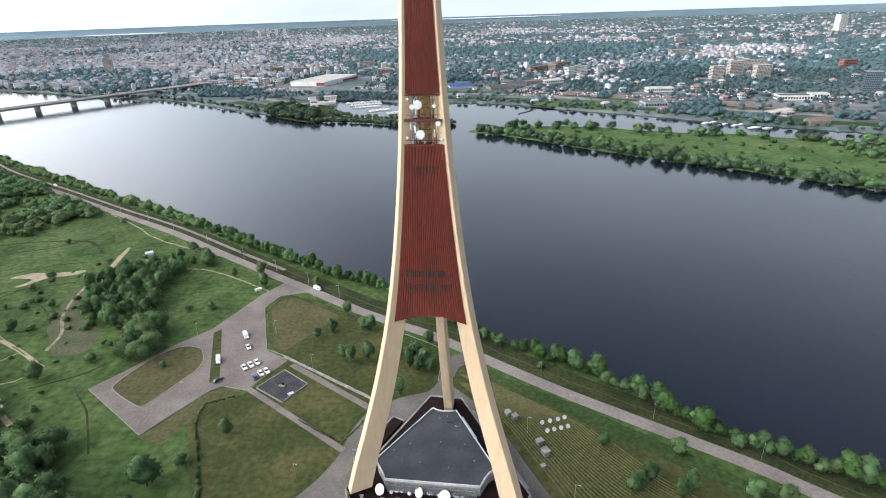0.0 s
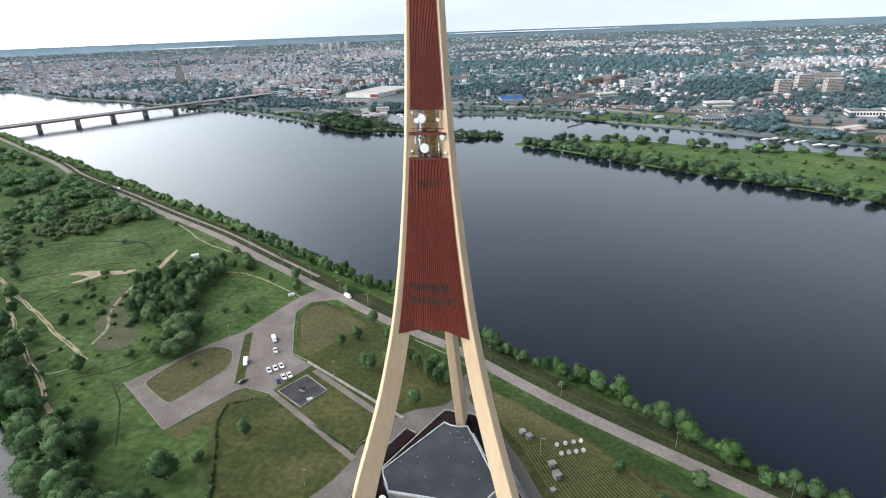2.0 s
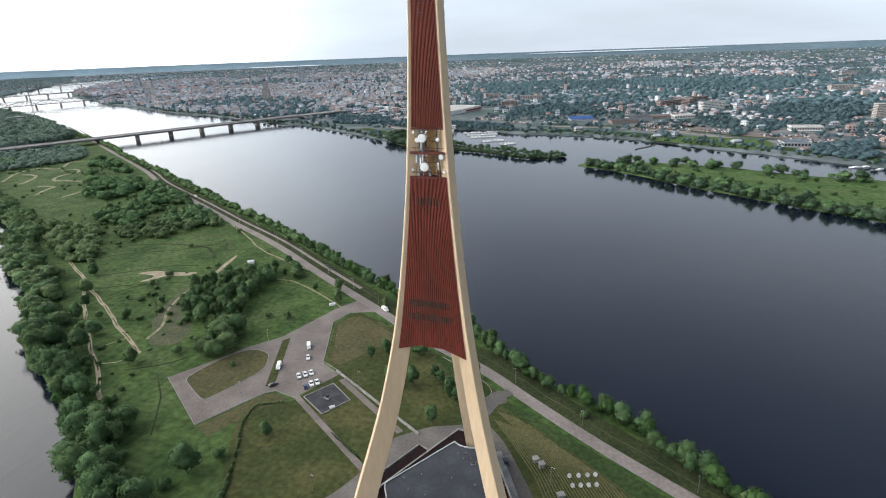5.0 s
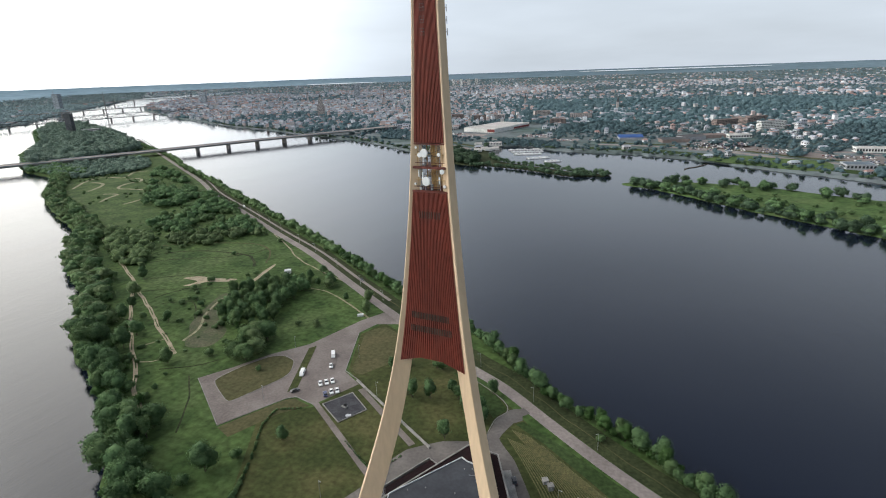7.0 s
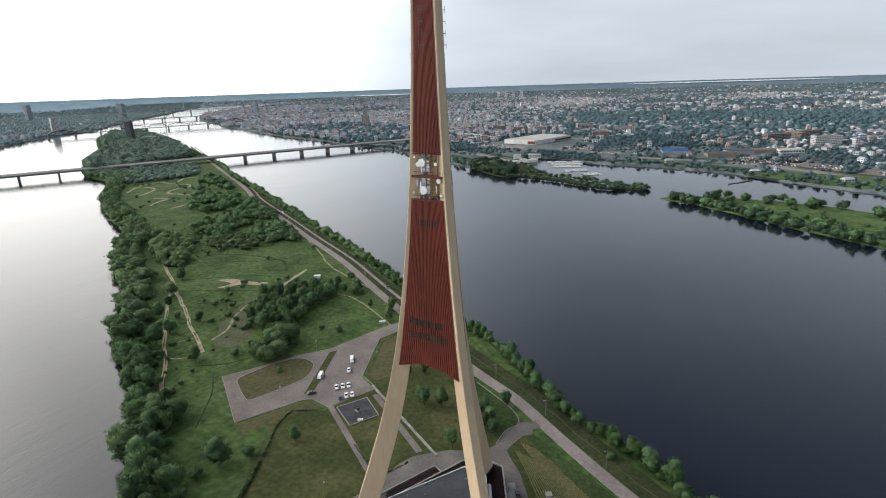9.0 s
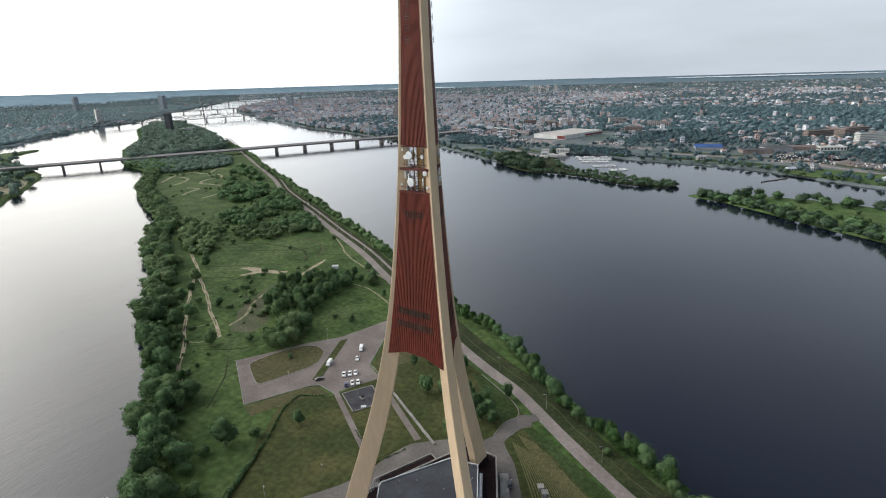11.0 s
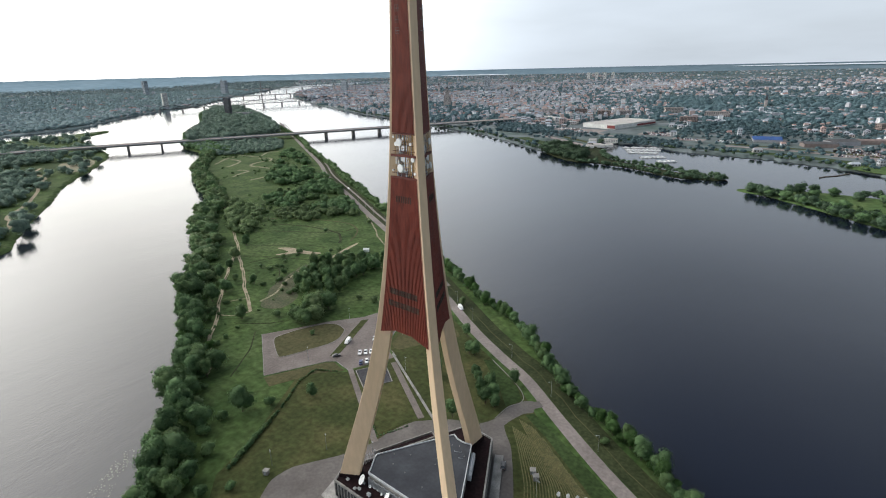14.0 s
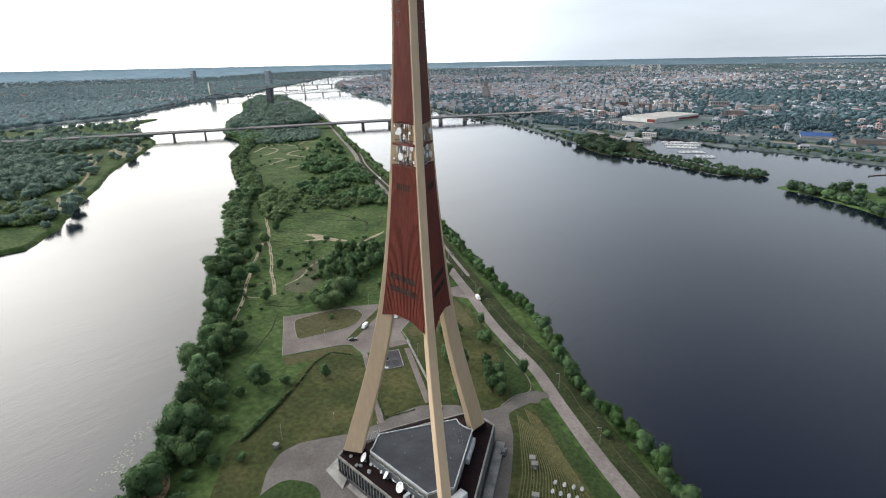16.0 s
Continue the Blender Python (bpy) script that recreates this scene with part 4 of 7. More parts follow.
def dish_mesh(radius, depth):
    bm = bmesh.new()
    seg, rings = 20, []
    for k in range(6):
        r = radius * k / 5
        y = depth * (r / radius) ** 2
        rings.append([bm.verts.new((0, 0, 0))] if k == 0 else [bm.verts.new((r * math.cos(2 * math.pi * i / seg), y, r * math.sin(2 * math.pi * i / seg))) for i in range(seg)])
    back_r = []
    for k in range(6):
        r = radius * (1.0 if k == 5 else k / 5)
        y = depth * (r / radius) ** 2 - 0.06
        back_r.append([bm.verts.new((0, -0.06, 0))] if k == 0 else [bm.verts.new((r * math.cos(2 * math.pi * i / seg), y, r * math.sin(2 * math.pi * i / seg))) for i in range(seg)])
    for rr, flip in ((rings, False), (back_r, True)):
        for i in range(seg):
            f = [rr[0][0], rr[1][i], rr[1][(i + 1) % seg]]
            bm.faces.new(f[::-1] if flip else f)
            for k in range(1, 5):
                f = [rr[k][i], rr[k + 1][i], rr[k + 1][(i + 1) % seg], rr[k][(i + 1) % seg]]
                bm.faces.new(f[::-1] if flip else f)
    for i in range(seg):
        bm.faces.new((rings[5][i], back_r[5][i], back_r[5][(i + 1) % seg], rings[5][(i + 1) % seg]))
    bmesh.ops.recalc_face_normals(bm, faces=bm.faces[:])
    return bm


def drum_dish(name_label, m, radius, group):
    """A microwave link dish: flat-faced drum on a short arm."""
    ob = new("microwave_dish")
    ob.matrix_basis = m
    tagged(ob, name_label, "antenna", group)
    bm = bmesh.new()
    tube(bm, (0, 0, 0), (0, radius * 0.35, 0), radius * 0.55, radius, 22)
    tube(bm, (0, radius * 0.35, 0), (0, radius * 0.6, 0), radius, radius, 22)
    part("drum", bm, M_WHITE, ob, smooth=False)
    part("cover", tube_bm((0, radius * 0.6, 0), (0, radius * 0.68, 0), radius * 0.98, radius * 0.9, seg=22), M_WHITE, ob)
    bm = bmesh.new()
    tube(bm, (0, 0, 0), (0, -0.7, 0), 0.12)
    tube(bm, (0, -0.6, -radius), (0, -0.6, radius), 0.08)
    part("bracket", bm, M_STEEL, ob)
    return ob


STAGE = {("a", "b"): [(0.37, 121.3, 1.05), (0.21, 120.8, 0.6), (0.82, 121.0, 0.45), (0.90, 116.9, 0.62), (0.43, 114.4, 1.1), (0.95, 113.3, 0.42), (0.08, 122.6, 0.32), (0.08, 113.6, 0.3)],
         ("b", "c"): [(0.3, 117.0, 0.8), (0.25, 114.8, 0.7), (0.7, 121.0, 0.9), (0.6, 114.6, 0.9)],
         ("c", "a"): [(0.3, 121.0, 1.0), (0.65, 120.5, 1.1), (0.4, 115.0, 1.1), (0.75, 114.5, 0.9)]}
for (left, right), items in STAGE.items():
    for u, z, r in items:
        m, p = placed(left, right, u, z, 0.1)
        drum_dish("white round microwave dish on the tower's open stage", Matrix.Translation(p) @ m, r, "dishes on the tower stage")
for left, right in FACES:      # pale panel antennas on the stage
    for u, z in ((0.16, 116.2), (0.28, 115.6), (0.3, 119.4), (0.78, 114.6)):
        m, p = placed(left, right, u, z, -0.3)
        ob = new("panel_antenna")
        ob.matrix_basis = Matrix.Translation(p) @ m
        tagged(ob, "slim pale grey panel antenna on the tower stage", "antenna", "panel antennas")
        part("case", box_bm(-0.18, 0, -0.9, 0.18, 0.18, 0.9, bevel=0.05), M_WHITE, ob)
        part("clamp", box_bm(-0.08, -0.3, -0.2, 0.08, 0.0, 0.2), M_STEEL, ob)
M_DIPOLE = mat("dull_grey_steel", (0.10, 0.095, 0.095), (0.16, 0.15, 0.15), 2.0, 0.6, metallic=0.3)
# dipole arrays high on the cladding
for left, right, u in (("a", "b", 0.42), ("b", "c", 0.55)):
    for k in range(4):
        m, p = placed(left, right, u, 149.0 + 2.6 * k, 0.34)
        ob = new("dipole_array")
        ob.matrix_basis = Matrix.Translation(p) @ m
        tagged(ob, "grey dipole antenna array on the red cladding", "antenna", "dipole arrays")
        bm = bmesh.new()
        for z in (-0.7, 0.0, 0.7):
            tube(bm, (-0.6, 0.55, z), (0.6, 0.55, z), 0.04, seg=6)
        for x in (-0.6, 0.6):
            tube(bm, (x * 0.8, 0.55, -0.8), (x * 0.8, 0.55, 0.8), 0.04, seg=6)
        part("elements", bm, M_DIPOLE, ob)
        bm = bmesh.new()
        for x in (-0.3, 0.3):
            tube(bm, (x, 0, 0), (x, 0.55, 0), 0.06, seg=6)
        part("arm", bm, M_STEEL, ob)

# ---- the building at the tower's foot ----
building = new("tower_base_building")
tagged(building, "low building at the tower's foot with dark and grey flat roofs", "building")
LOW = [(-26.6, -16.8), (-28.6, -11.4), (-5.7, 33.7), (6.1, 32.2), (27.9, -12.0), (24.5, -20.2)]
HIGH = [(-16.2, -10.8), (-16.9, -8.9), (-18.2, -6.6), (-19.4, -4.6), (-20.1, -2.6), (-3.9, 21.9), (-1.6, 20.6), (0.6, 20.2), (2.6, 20.3), (4.5, 20.8), (17.6, -5.8), (15.6, -7.6), (14.4, -9.4), (13.6, -11.2), (12.8, -12.9)]
LOWZ, HIGHZ = 7.0, 11.0
bm = bmesh.new()
prism(bm, ccw(LOW), -0.5, LOWZ)
part("ground_floor", bm, M_CONCRETE, building)
bm = bmesh.new()
prism(bm, ccw([(x * 0.985, y * 0.985) for x, y in LOW]), LOWZ, LOWZ + 0.06)
part("lower_roof", bm, M_ROOFDARK, building, "dark brown bitumen roof")
bm = bmesh.new()
prism(bm, ccw(HIGH), LOWZ, HIGHZ - 0.2)
part("upper_floor", bm, M_CONCRETE, building)
bm = bmesh.new()
prism(bm, ccw([(x * 0.985, y * 0.985) for x, y in HIGH]), HIGHZ - 0.2, HIGHZ)
part("upper_roof", bm, M_ROOF, building, "grey bitumen roof")
for pts_b, z0, z1, w in ((LOW, LOWZ - 0.6, LOWZ + 0.35, 0.5), (HIGH, HIGHZ - 0.5, HIGHZ + 0.3, 0.30)):
    o = ccw(pts_b)
    for i in range(len(o)):
        a, b = Vector(o[i]), Vector(o[(i + 1) % len(o)])
        part("parapet", ribbon_bm([tuple(a), tuple(b)], w, z0, z1), M_PARAPET if z1 > 9 else M_CONCRETE, building)
# the glazed south side: mullions and panes
a, b = Vector(LOW[0]), Vector(LOW[-1])
along_s = (b - a).normalized()
mull = bpy.data.meshes.new("mullion")
bm = box_bm(-0.1, -0.35, 0.6, 0.1, 0.0, 6.4)
bm.to_mesh(mull), bm.free(), mull.materials.append(M_CONCRETE)
pane2 = bpy.data.meshes.new("pane")
bm = box_bm(-0.74, -0.06, 0.7, 0.74, 0.0, 6.3)
bm.to_mesh(pane2), bm.free(), pane2.materials.append(M_GLASS)
for a, b in ((Vector(LOW[0]), Vector(LOW[5])), (Vector(LOW[3]), Vector(LOW[4])), (Vector(LOW[1]), Vector(LOW[2]))):
    length, dirn = (b - a).length, (b - a).normalized()
    inn = Vector((-dirn.y, dirn.x))
    flip = 180 if (inn.dot(-(a + b) / 2) < 0) else 0
    n = int(length / 1.65)
    for i in range(n + 1):
        p = a.lerp(b, i / n)
        ang = math.degrees(math.atan2(dirn.y, dirn.x)) + flip
        share("mullion", mull, building, pose(p.x, p.y, 0, 0, 0, ang))
        if i < n:
            p = a.lerp(b, (i + 0.5) / n)
            share("pane", pane2, building, pose(p.x, p.y, 0, 0, 0, ang))
# terrace wall along the west side, pale strip of rooflights on the east strip
part("terrace", ribbon_bm([(-27.5, 7), (-17.5, 27)], 3.6, -0.3, 1.2), M_ROOFDARK, building)
part("terrace_wall", ribbon_bm([(-30.5, 6.5), (-19.8, 28.4), (-15.6, 26.4)], 0.35, -0.3, 1.6), M_CONCRETE, building)
part("loading_ramp", ribbon_bm([(9.2, 32.5), (27, -4)], 3.2, -0.3, 0.9), M_CONCRETE, building)
part("rooflight", ribbon_bm([(6.3, 19.3), (11.3, 9.0)], 1.3, LOWZ + 0.06, LOWZ + 2.4), M_PARAPET, building, "pale glazed rooflight strip")
part("rooflight_ridge", ribbon_bm([(6.3, 19.3), (11.3, 9.0)], 0.3, LOWZ + 2.4, LOWZ + 2.55), M_WHITE, building)
part("stair_head", box_bm(18.0, -9.5, LOWZ + 0.06, 21.0, -3.0, LOWZ + 2.4, bevel=0.1), M_PARAPET, building)
bm = bmesh.new()      # concrete apron sloping up to the building's corner
foot = [(-31.5, -19.5), (-33.5, -11.5), (-29.2, -11.2), (-27.0, -17.2), (-21.0, -18.2), (-19.5, -21.5)]
low_v, top_v = [bm.verts.new((x, y, 0.03)) for x, y in foot], [bm.verts.new((x, y, 0.12 if k in (0, 1, 5) else 1.1)) for k, (x, y) in enumerate(foot)]
bm.faces.new(top_v[::-1]), bm.faces.new(low_v)
for k in range(6):
    bm.faces.new((low_v[k], low_v[(k + 1) % 6], top_v[(k + 1) % 6], top_v[k]))
bmesh.ops.recalc_face_normals(bm, faces=bm.faces[:])
part("apron", bm, M_CONCRETE, building)
for k in range(4):
    part("step", ribbon_bm([(-19.0, -18.6 - 0.4 * k), (4.0, -20.2 - 0.4 * k)], 0.42, -0.2, 0.75 - 0.17 * k), M_CONCRETE, building)
# lattice screen near the west leg
bm = bmesh.new()
for i in range(9):
    p, q = Vector((-23.6, -6.0, LOWZ)).lerp(Vector((-22.6, -0.5, LOWZ)), i / 8), Vector((0, 0, 3.8))
    tube(bm, p, p + q + Vector((0, 1.0 if i < 7 else 0, 0)), 0.06, seg=5)
    tube(bm, p, p + q - Vector((0, 1.0 if i > 1 else 0, 0)), 0.06, seg=5)
part("lattice_screen", bm, M_PARAPET, building)


def big_dish(x, y, z, radius, az, el, group, label="large white satellite dish on a steel mount"):
    ob = new("satellite_dish")
    ob.matrix_basis = pose(x, y, z, 0, 0, az - 90)
    tagged(ob, label, "satellite dish", group)
    bm = bmesh.new()
    tube(bm, (0, -0.35, 0), (0, -0.35, radius * 0.9), 0.14, seg=8)
    tube(bm, (-0.7, -0.35, 0), (0.7, -0.35, 0), 0.09, seg=6)
    tube(bm, (0, -0.9, 0), (0, 0.3, 0), 0.09, seg=6)
    part("mount", bm, M_STEEL, ob)
    bm = dish_mesh(radius, radius * 0.28)
    bmesh.ops.transform(bm, matrix=pose(0, 0, radius * 0.95, el, 0, 0), verts=bm.verts[:])
    part("reflector", bm, M_WHITE if z > 1 else M_DULLWHITE, ob, smooth=True)
    bm = bmesh.new()
    m = pose(0, 0, radius * 0.95, el, 0, 0)
    tip = m @ Vector((0, radius * 0.85, 0))
    for k in range(3):
        a = radians(90 + k * 120)
        tube(bm, m @ Vector((radius * 0.9 * math.cos(a), radius * 0.24, radius * 0.9 * math.sin(a))), tip, 0.035, seg=5)
    tube(bm, tip, m @ Vector((0, radius * 0.7, 0)), 0.14, 0.1, seg=8)
    part("feed", bm, M_STEEL, ob)
    return ob


ROOF_TOP = LOWZ + 0.06
for x, y, r, az in ((-17.4, -12.6, 1.7, -125), (-5.4, -13.4, 1.5, -135), (2.4, -14.6, 1.75, -105)):
    big_dish(x, y, ROOF_TOP, r, az, 38, "dishes on the lower roof")
for i, (x, r) in enumerate(((-14.2, 0.55), (-12.6, 0.6), (-11.0, 0.5), (-8.6, 0.55), (-2.6, 0.7), (-1.8, 0.5), (0.6, 0.6), (2.4, 0.5), (5.2, 0.7), (7.4, 0.5))):
    big_dish(x, -11.9 - 0.07 * x - (0.9 if i % 3 else 1.6), ROOF_TOP, r, -70 - 15 * (i % 4), 35, "small dishes on the lower roof", "small white satellite dish by the parapet")
bm = bmesh.new()
for i in range(46):
    x = -15.6 + i * 0.6
    box(bm, x, -11.5 - 0.072 * (x + 15.6) - 0.4, ROOF_TOP, x + 0.45, -11.2 - 0.072 * (x + 15.6) - 0.3, ROOF_TOP + (2.6 if i % 4 else 3.0))
part("cable_rack", bm, M_STEEL, building)
for x, y, w, d, h in ((6.0, -15.6, 1.0, 2.2, 1.6), (9.6, -15.6, 1.8, 1.0, 1.4), (-12, -15.4, 1.2, 0.8, 0.9), (21.0, -13.0, 1.5, 1.2, 1.2), (-24.4, -13.2, 1.2, 1.0, 0.4), (-23.0, -14.2, 0.9, 0.9, 0.5), (-16.6, -15.2, 1.1, 0.7, 0.6), (-17.9, -15.9, 0.8, 0.9, 0.5)):
    ob = new("roof_unit")
    ob.matrix_basis = pose(x, y, ROOF_TOP)
    tagged(ob, "pale metal service unit on the dark roof", "roof unit", "roof units")
    part("case", box_bm(-w / 2, -d / 2, 0, w / 2, d / 2, h, bevel=0.05), M_PARAPET, ob)
    part("cap", box_bm(-w / 2 - 0.05, -d / 2 - 0.05, h, w / 2 + 0.05, d / 2 + 0.05, h + 0.08), M_STEEL, ob)
for x, y in ((-10, 4), (0, 5), (8, 4), (-6, -4), (3, -6), (11, -3), (-12, -3), (1.5, 17.5), (-1, 16.5), (-15, 1), (6, 14)):
    ob = new("roof_vent")
    ob.matrix_basis = pose(x, y, HIGHZ)
    tagged(ob, "small pale vent cap on the grey roof", "roof vent", "roof vents")
    part("pipe", tube_bm((0, 0, 0), (0, 0, 0.4), 0.12, seg=8), M_CONCRETE, ob)
    part("cowl", tube_bm((0, 0, 0.35), (0, 0, 0.48), 0.17, 0.07, seg=8), M_CONCRETE, ob)
for x, y, w, d in ((2.6, 15.0, 2.6, 0.7), (5.2, 13.0, 1.6, 1.0)):
    ob = new("roof_hatch")
    ob.matrix_basis = pose(x, y, HIGHZ, 0, 0, 20)
    tagged(ob, "low grey hatch on the flat roof", "roof hatch")
    part("frame", box_bm(-w / 2, -d / 2, 0, w / 2, d / 2, 0.2, bevel=0.03), M_STEEL, ob)
    part("lid", box_bm(-w / 2 + 0.1, -d / 2 + 0.1, 0.2, w / 2 - 0.1, d / 2 - 0.1, 0.28), M_ROOF, ob)

# ---- trees ----
PHI = (1 + 5**0.5) / 2
ICO_V = np.array([(-1, PHI, 0), (1, PHI, 0), (-1, -PHI, 0), (1, -PHI, 0), (0, -1, PHI), (0, 1, PHI), (0, -1, -PHI), (0, 1, -PHI), (PHI, 0, -1), (PHI, 0, 1), (-PHI, 0, -1), (-PHI, 0, 1)]) / (1 + PHI**2) ** 0.5
ICO_F = np.array([(0, 11, 5), (0, 5, 1), (0, 1, 7), (0, 7, 10), (0, 10, 11), (1, 5, 9), (5, 11, 4), (11, 10, 2), (10, 7, 6), (7, 1, 8), (3, 9, 4), (3, 4, 2), (3, 2, 6), (3, 6, 8), (3, 8, 9), (4, 9, 5), (2, 4, 11), (6, 2, 10), (8, 6, 7), (9, 8, 1)])


def crown(seed, height, width, foot, blobs, per_blob, leaf):
    """Arrays of a crown of unit-free size: clumps of small leaf faces over darker cores, with an uneven outline."""
    rng = np.random.default_rng(seed)
    mid, half = (height + foot) / 2, (height - foot) / 2
    vs, fs, ns, base = [], [], [], 0
    for b in range(blobs):
        d = rng.normal(size=3)
        d /= np.linalg.norm(d)
        out = rng.uniform(0.2, 0.62) if b else 0.0
        taper = 1.0 - 0.2 * max(d[2], 0)
        c = np.array([d[0] * width / 2 * out * taper, d[1] * width / 2 * out * taper, mid + d[2] * half * out])
        r = width * (rng.uniform(0.17, 0.31) if b else 0.36)
        squash = np.array([1, 1, min(1.25, max(0.7, half / width * 1.6))])
        lean = (c - (0, 0, mid)) / max(width, height) * 1.6
        core = c + ICO_V * r * 0.82 * squash * rng.uniform(0.85, 1.1, (12, 1))
        low = ICO_F if foot > 0.02 else ICO_F[ICO_V[ICO_F][:, :, 2].mean(1) > -0.45]
        vs.append(core), fs.append(low + base), ns.append(ICO_V + lean)
        base += 12
        if not per_blob:
            continue
        n = rng.normal(size=(per_blob, 3))
        n[:, 2] += 0.35
        n /= np.linalg.norm(n, axis=1)[:, None]
        p = c + n * r * squash * rng.uniform(0.84, 1.12, (per_blob, 1))
        tilt = n + rng.normal(size=n.shape) * 0.55
        tilt /= np.linalg.norm(tilt, axis=1)[:, None]
        u = np.cross(tilt, rng.normal(size=n.shape))
        u /= np.linalg.norm(u, axis=1)[:, None]
        w = np.cross(tilt, u)
        s = leaf * rng.uniform(0.5, 1.3, (per_blob, 1))
        quad_v = np.stack([p - u * s, p + w * s * 0.6, p + u * s, p - w * s * 0.6], 1).reshape(-1, 3)
        k = base + 4 * np.arange(per_blob)[:, None]
        vs.append(quad_v), ns.append(np.repeat(n + lean + rng.normal(size=n.shape) * 0.42, 4, 0))
        fs.append(np.concatenate([k + [0, 2, 1], k + [0, 3, 2]], 0))
        base += 4 * per_blob
    v = np.concatenate(vs)
    if foot < 0.1:
        v[:, 2] -= v[:, 2].min() + 0.04 * height
    nn = np.concatenate(ns)
    return v, np.concatenate(fs), nn / np.linalg.norm(nn, axis=1)[:, None]


def trunk_bm(seed, height, foot, width):
    rng = random.Random(seed)
    bm = bmesh.new()
    r = 0.022 * height
    top = Vector((rng.uniform(-0.2, 0.2), rng.uniform(-0.2, 0.2), foot + (height - foot) * 0.5))
    tube(bm, (0, 0, -0.3), (0, 0, foot), r, r * 0.75, 7)
    tube(bm, (0, 0, foot), top, r * 0.75, r * 0.3, 6)
    for i in range(5):
        a = i * 2.4 + rng.uniform(0, 1)
        z = foot * 0.8 + (height - foot) * 0.07 * i
        tube(bm, (0, 0, z), (math.cos(a) * width * 0.32, math.sin(a) * width * 0.32, z + height * 0.2), r * 0.4, r * 0.12, 5)
    return bm


KINDS = {  # height, width, foot, lobes, leaves a lobe, leaf size
    "round": (9.5, 8.8, 0.15, 15, 78, 0.36), "oval": (9.0, 6.6, 0.15, 13, 74, 0.33), "tall": (12.0, 7.8, 0.3, 16, 76, 0.38), "broad": (11.0, 11.4, 0.15, 18, 84, 0.42),
    "upright": (7.0, 4.6, 0.12, 11, 60, 0.27), "bush": (3.2, 4.6, 0.1, 9, 44, 0.27), "hedge": (1.8, 2.4, 0.0, 6, 30, 0.2)}
TREES = {}
for t_i, (kind, (h, w, foot, nb, nl, lf)) in enumerate(KINDS.items()):
    for var in range(3):
        v, f, nv = crown(100 * t_i + var, h, w, foot, nb, nl, lf)
        bm = trunk_bm(100 * t_i + var, h, foot, w)
        tm = bpy.data.meshes.new("trunk")
        bm.to_mesh(tm), bm.free()
        tm.materials.append(M_BARK)
        TREES[kind, var] = ([mesh_np("crown", v, f, m, normals=nv) for m in M_LEAF], tm)

LEAF_WORDS = ("deep green", "fresh green", "grey-green", "olive green", "dark green", "haze-tinted green")
SHAPE_WORDS = {"round": "rounded leafy tree", "oval": "oval leafy tree", "tall": "tall leafy tree", "broad": "broad spreading leafy tree", "upright": "slim upright young tree",
               "bush": "low rounded bush", "hedge": "low leafy hedge shrub"}


def tree(x, y, kind, size, shade, rng, where, group):
    meshes, tm = TREES[kind, rng.randrange(3)]
    name = "bush" if kind in ("bush", "hedge") else "tree"
    root = new(name)
    root.matrix_basis = pose(x, y, -0.05, 0, 0, rng.uniform(0, 360)) @ Matrix.Diagonal((size * rng.uniform(0.9, 1.1), size * rng.uniform(0.9, 1.1), size * rng.uniform(0.9, 1.1), 1))
    tagged(root, f"{LEAF_WORDS[shade]} {SHAPE_WORDS[kind]} {where}", name, group)
    share("crown", meshes[shade], root)
    share("trunk", tm, root)
    return root


def wood(name, places, sizes, templates, material, label, z=0.0):
    """Many trees as one stretch of woodland."""
    rng = np.random.default_rng(len(places) + len(name))
    p3, k = pull(np.c_[places, np.full(len(places), z)])
    vs, fs, ns, base = [], [], [], 0
    for p, s, q in zip(p3, sizes, k):
        v, f, nv = templates[rng.integers(len(templates))]
        a = rng.uniform(0, 6.283)
        c, sn = math.cos(a), math.sin(a)
        w = v * (s * q)
        vs.append(np.c_[w[:, 0] * c - w[:, 1] * sn, w[:, 0] * sn + w[:, 1] * c, w[:, 2] * rng.uniform(0.85, 1.2)] + p)
        ns.append(np.c_[nv[:, 0] * c - nv[:, 1] * sn, nv[:, 0] * sn + nv[:, 1] * c, nv[:, 2]])
        fs.append(f + base)
        base += len(v)
    return tagged(new(name, mesh_np(name, np.concatenate(vs), np.concatenate(fs), material, normals=np.concatenate(ns))), label, "woodland", kind="stuff")


MIDTREES = [crown(900 + i, 1.0, 1.15 + 0.2 * (i % 3), 0.0, 9, 15, 0.07) for i in range(6)]      # height one
FARTREES = [crown(950 + i, 1.0, 1.45, 0.0, 5, 6, 0.09) for i in range(6)]
TOWNTREES = [crown(960 + i, 1.0, 1.4, 0.0, 2, 2, 0.16) for i in range(8)]
DOTTREES = [crown(980 + i, 1.0, 1.7, 0.0, 1, 1, 0.2) for i in range(8)]
rnd = random.Random(5)
nrg = np.random.default_rng(6)


def along(line, gap, jitter, seed, skip=0.0):
    r = random.Random(seed)
    out, left = [], 0.0
    for a, b in zip(line, line[1:]):
        d = math.hypot(b[0] - a[0], b[1] - a[1])
        while left < d:
            t = left / d
            if r.random() > skip:
                out.append((a[0] + (b[0] - a[0]) * t + r.uniform(-jitter, jitter), a[1] + (b[1] - a[1]) * t + r.uniform(-jitter, jitter)))
            left += gap * r.uniform(0.7, 1.35)
        left -= d
    return out


# row along the east bank, nearest part tree by tree, the far part as woodland
east_line = rounded(EAST_SHORE[2:], False, 6)
row_line = offset_line(east_line, -7.0)
near_row = [p for p in row_line if p[0] > -190]
far_row = [p for p in row_line if p[0] <= -190]
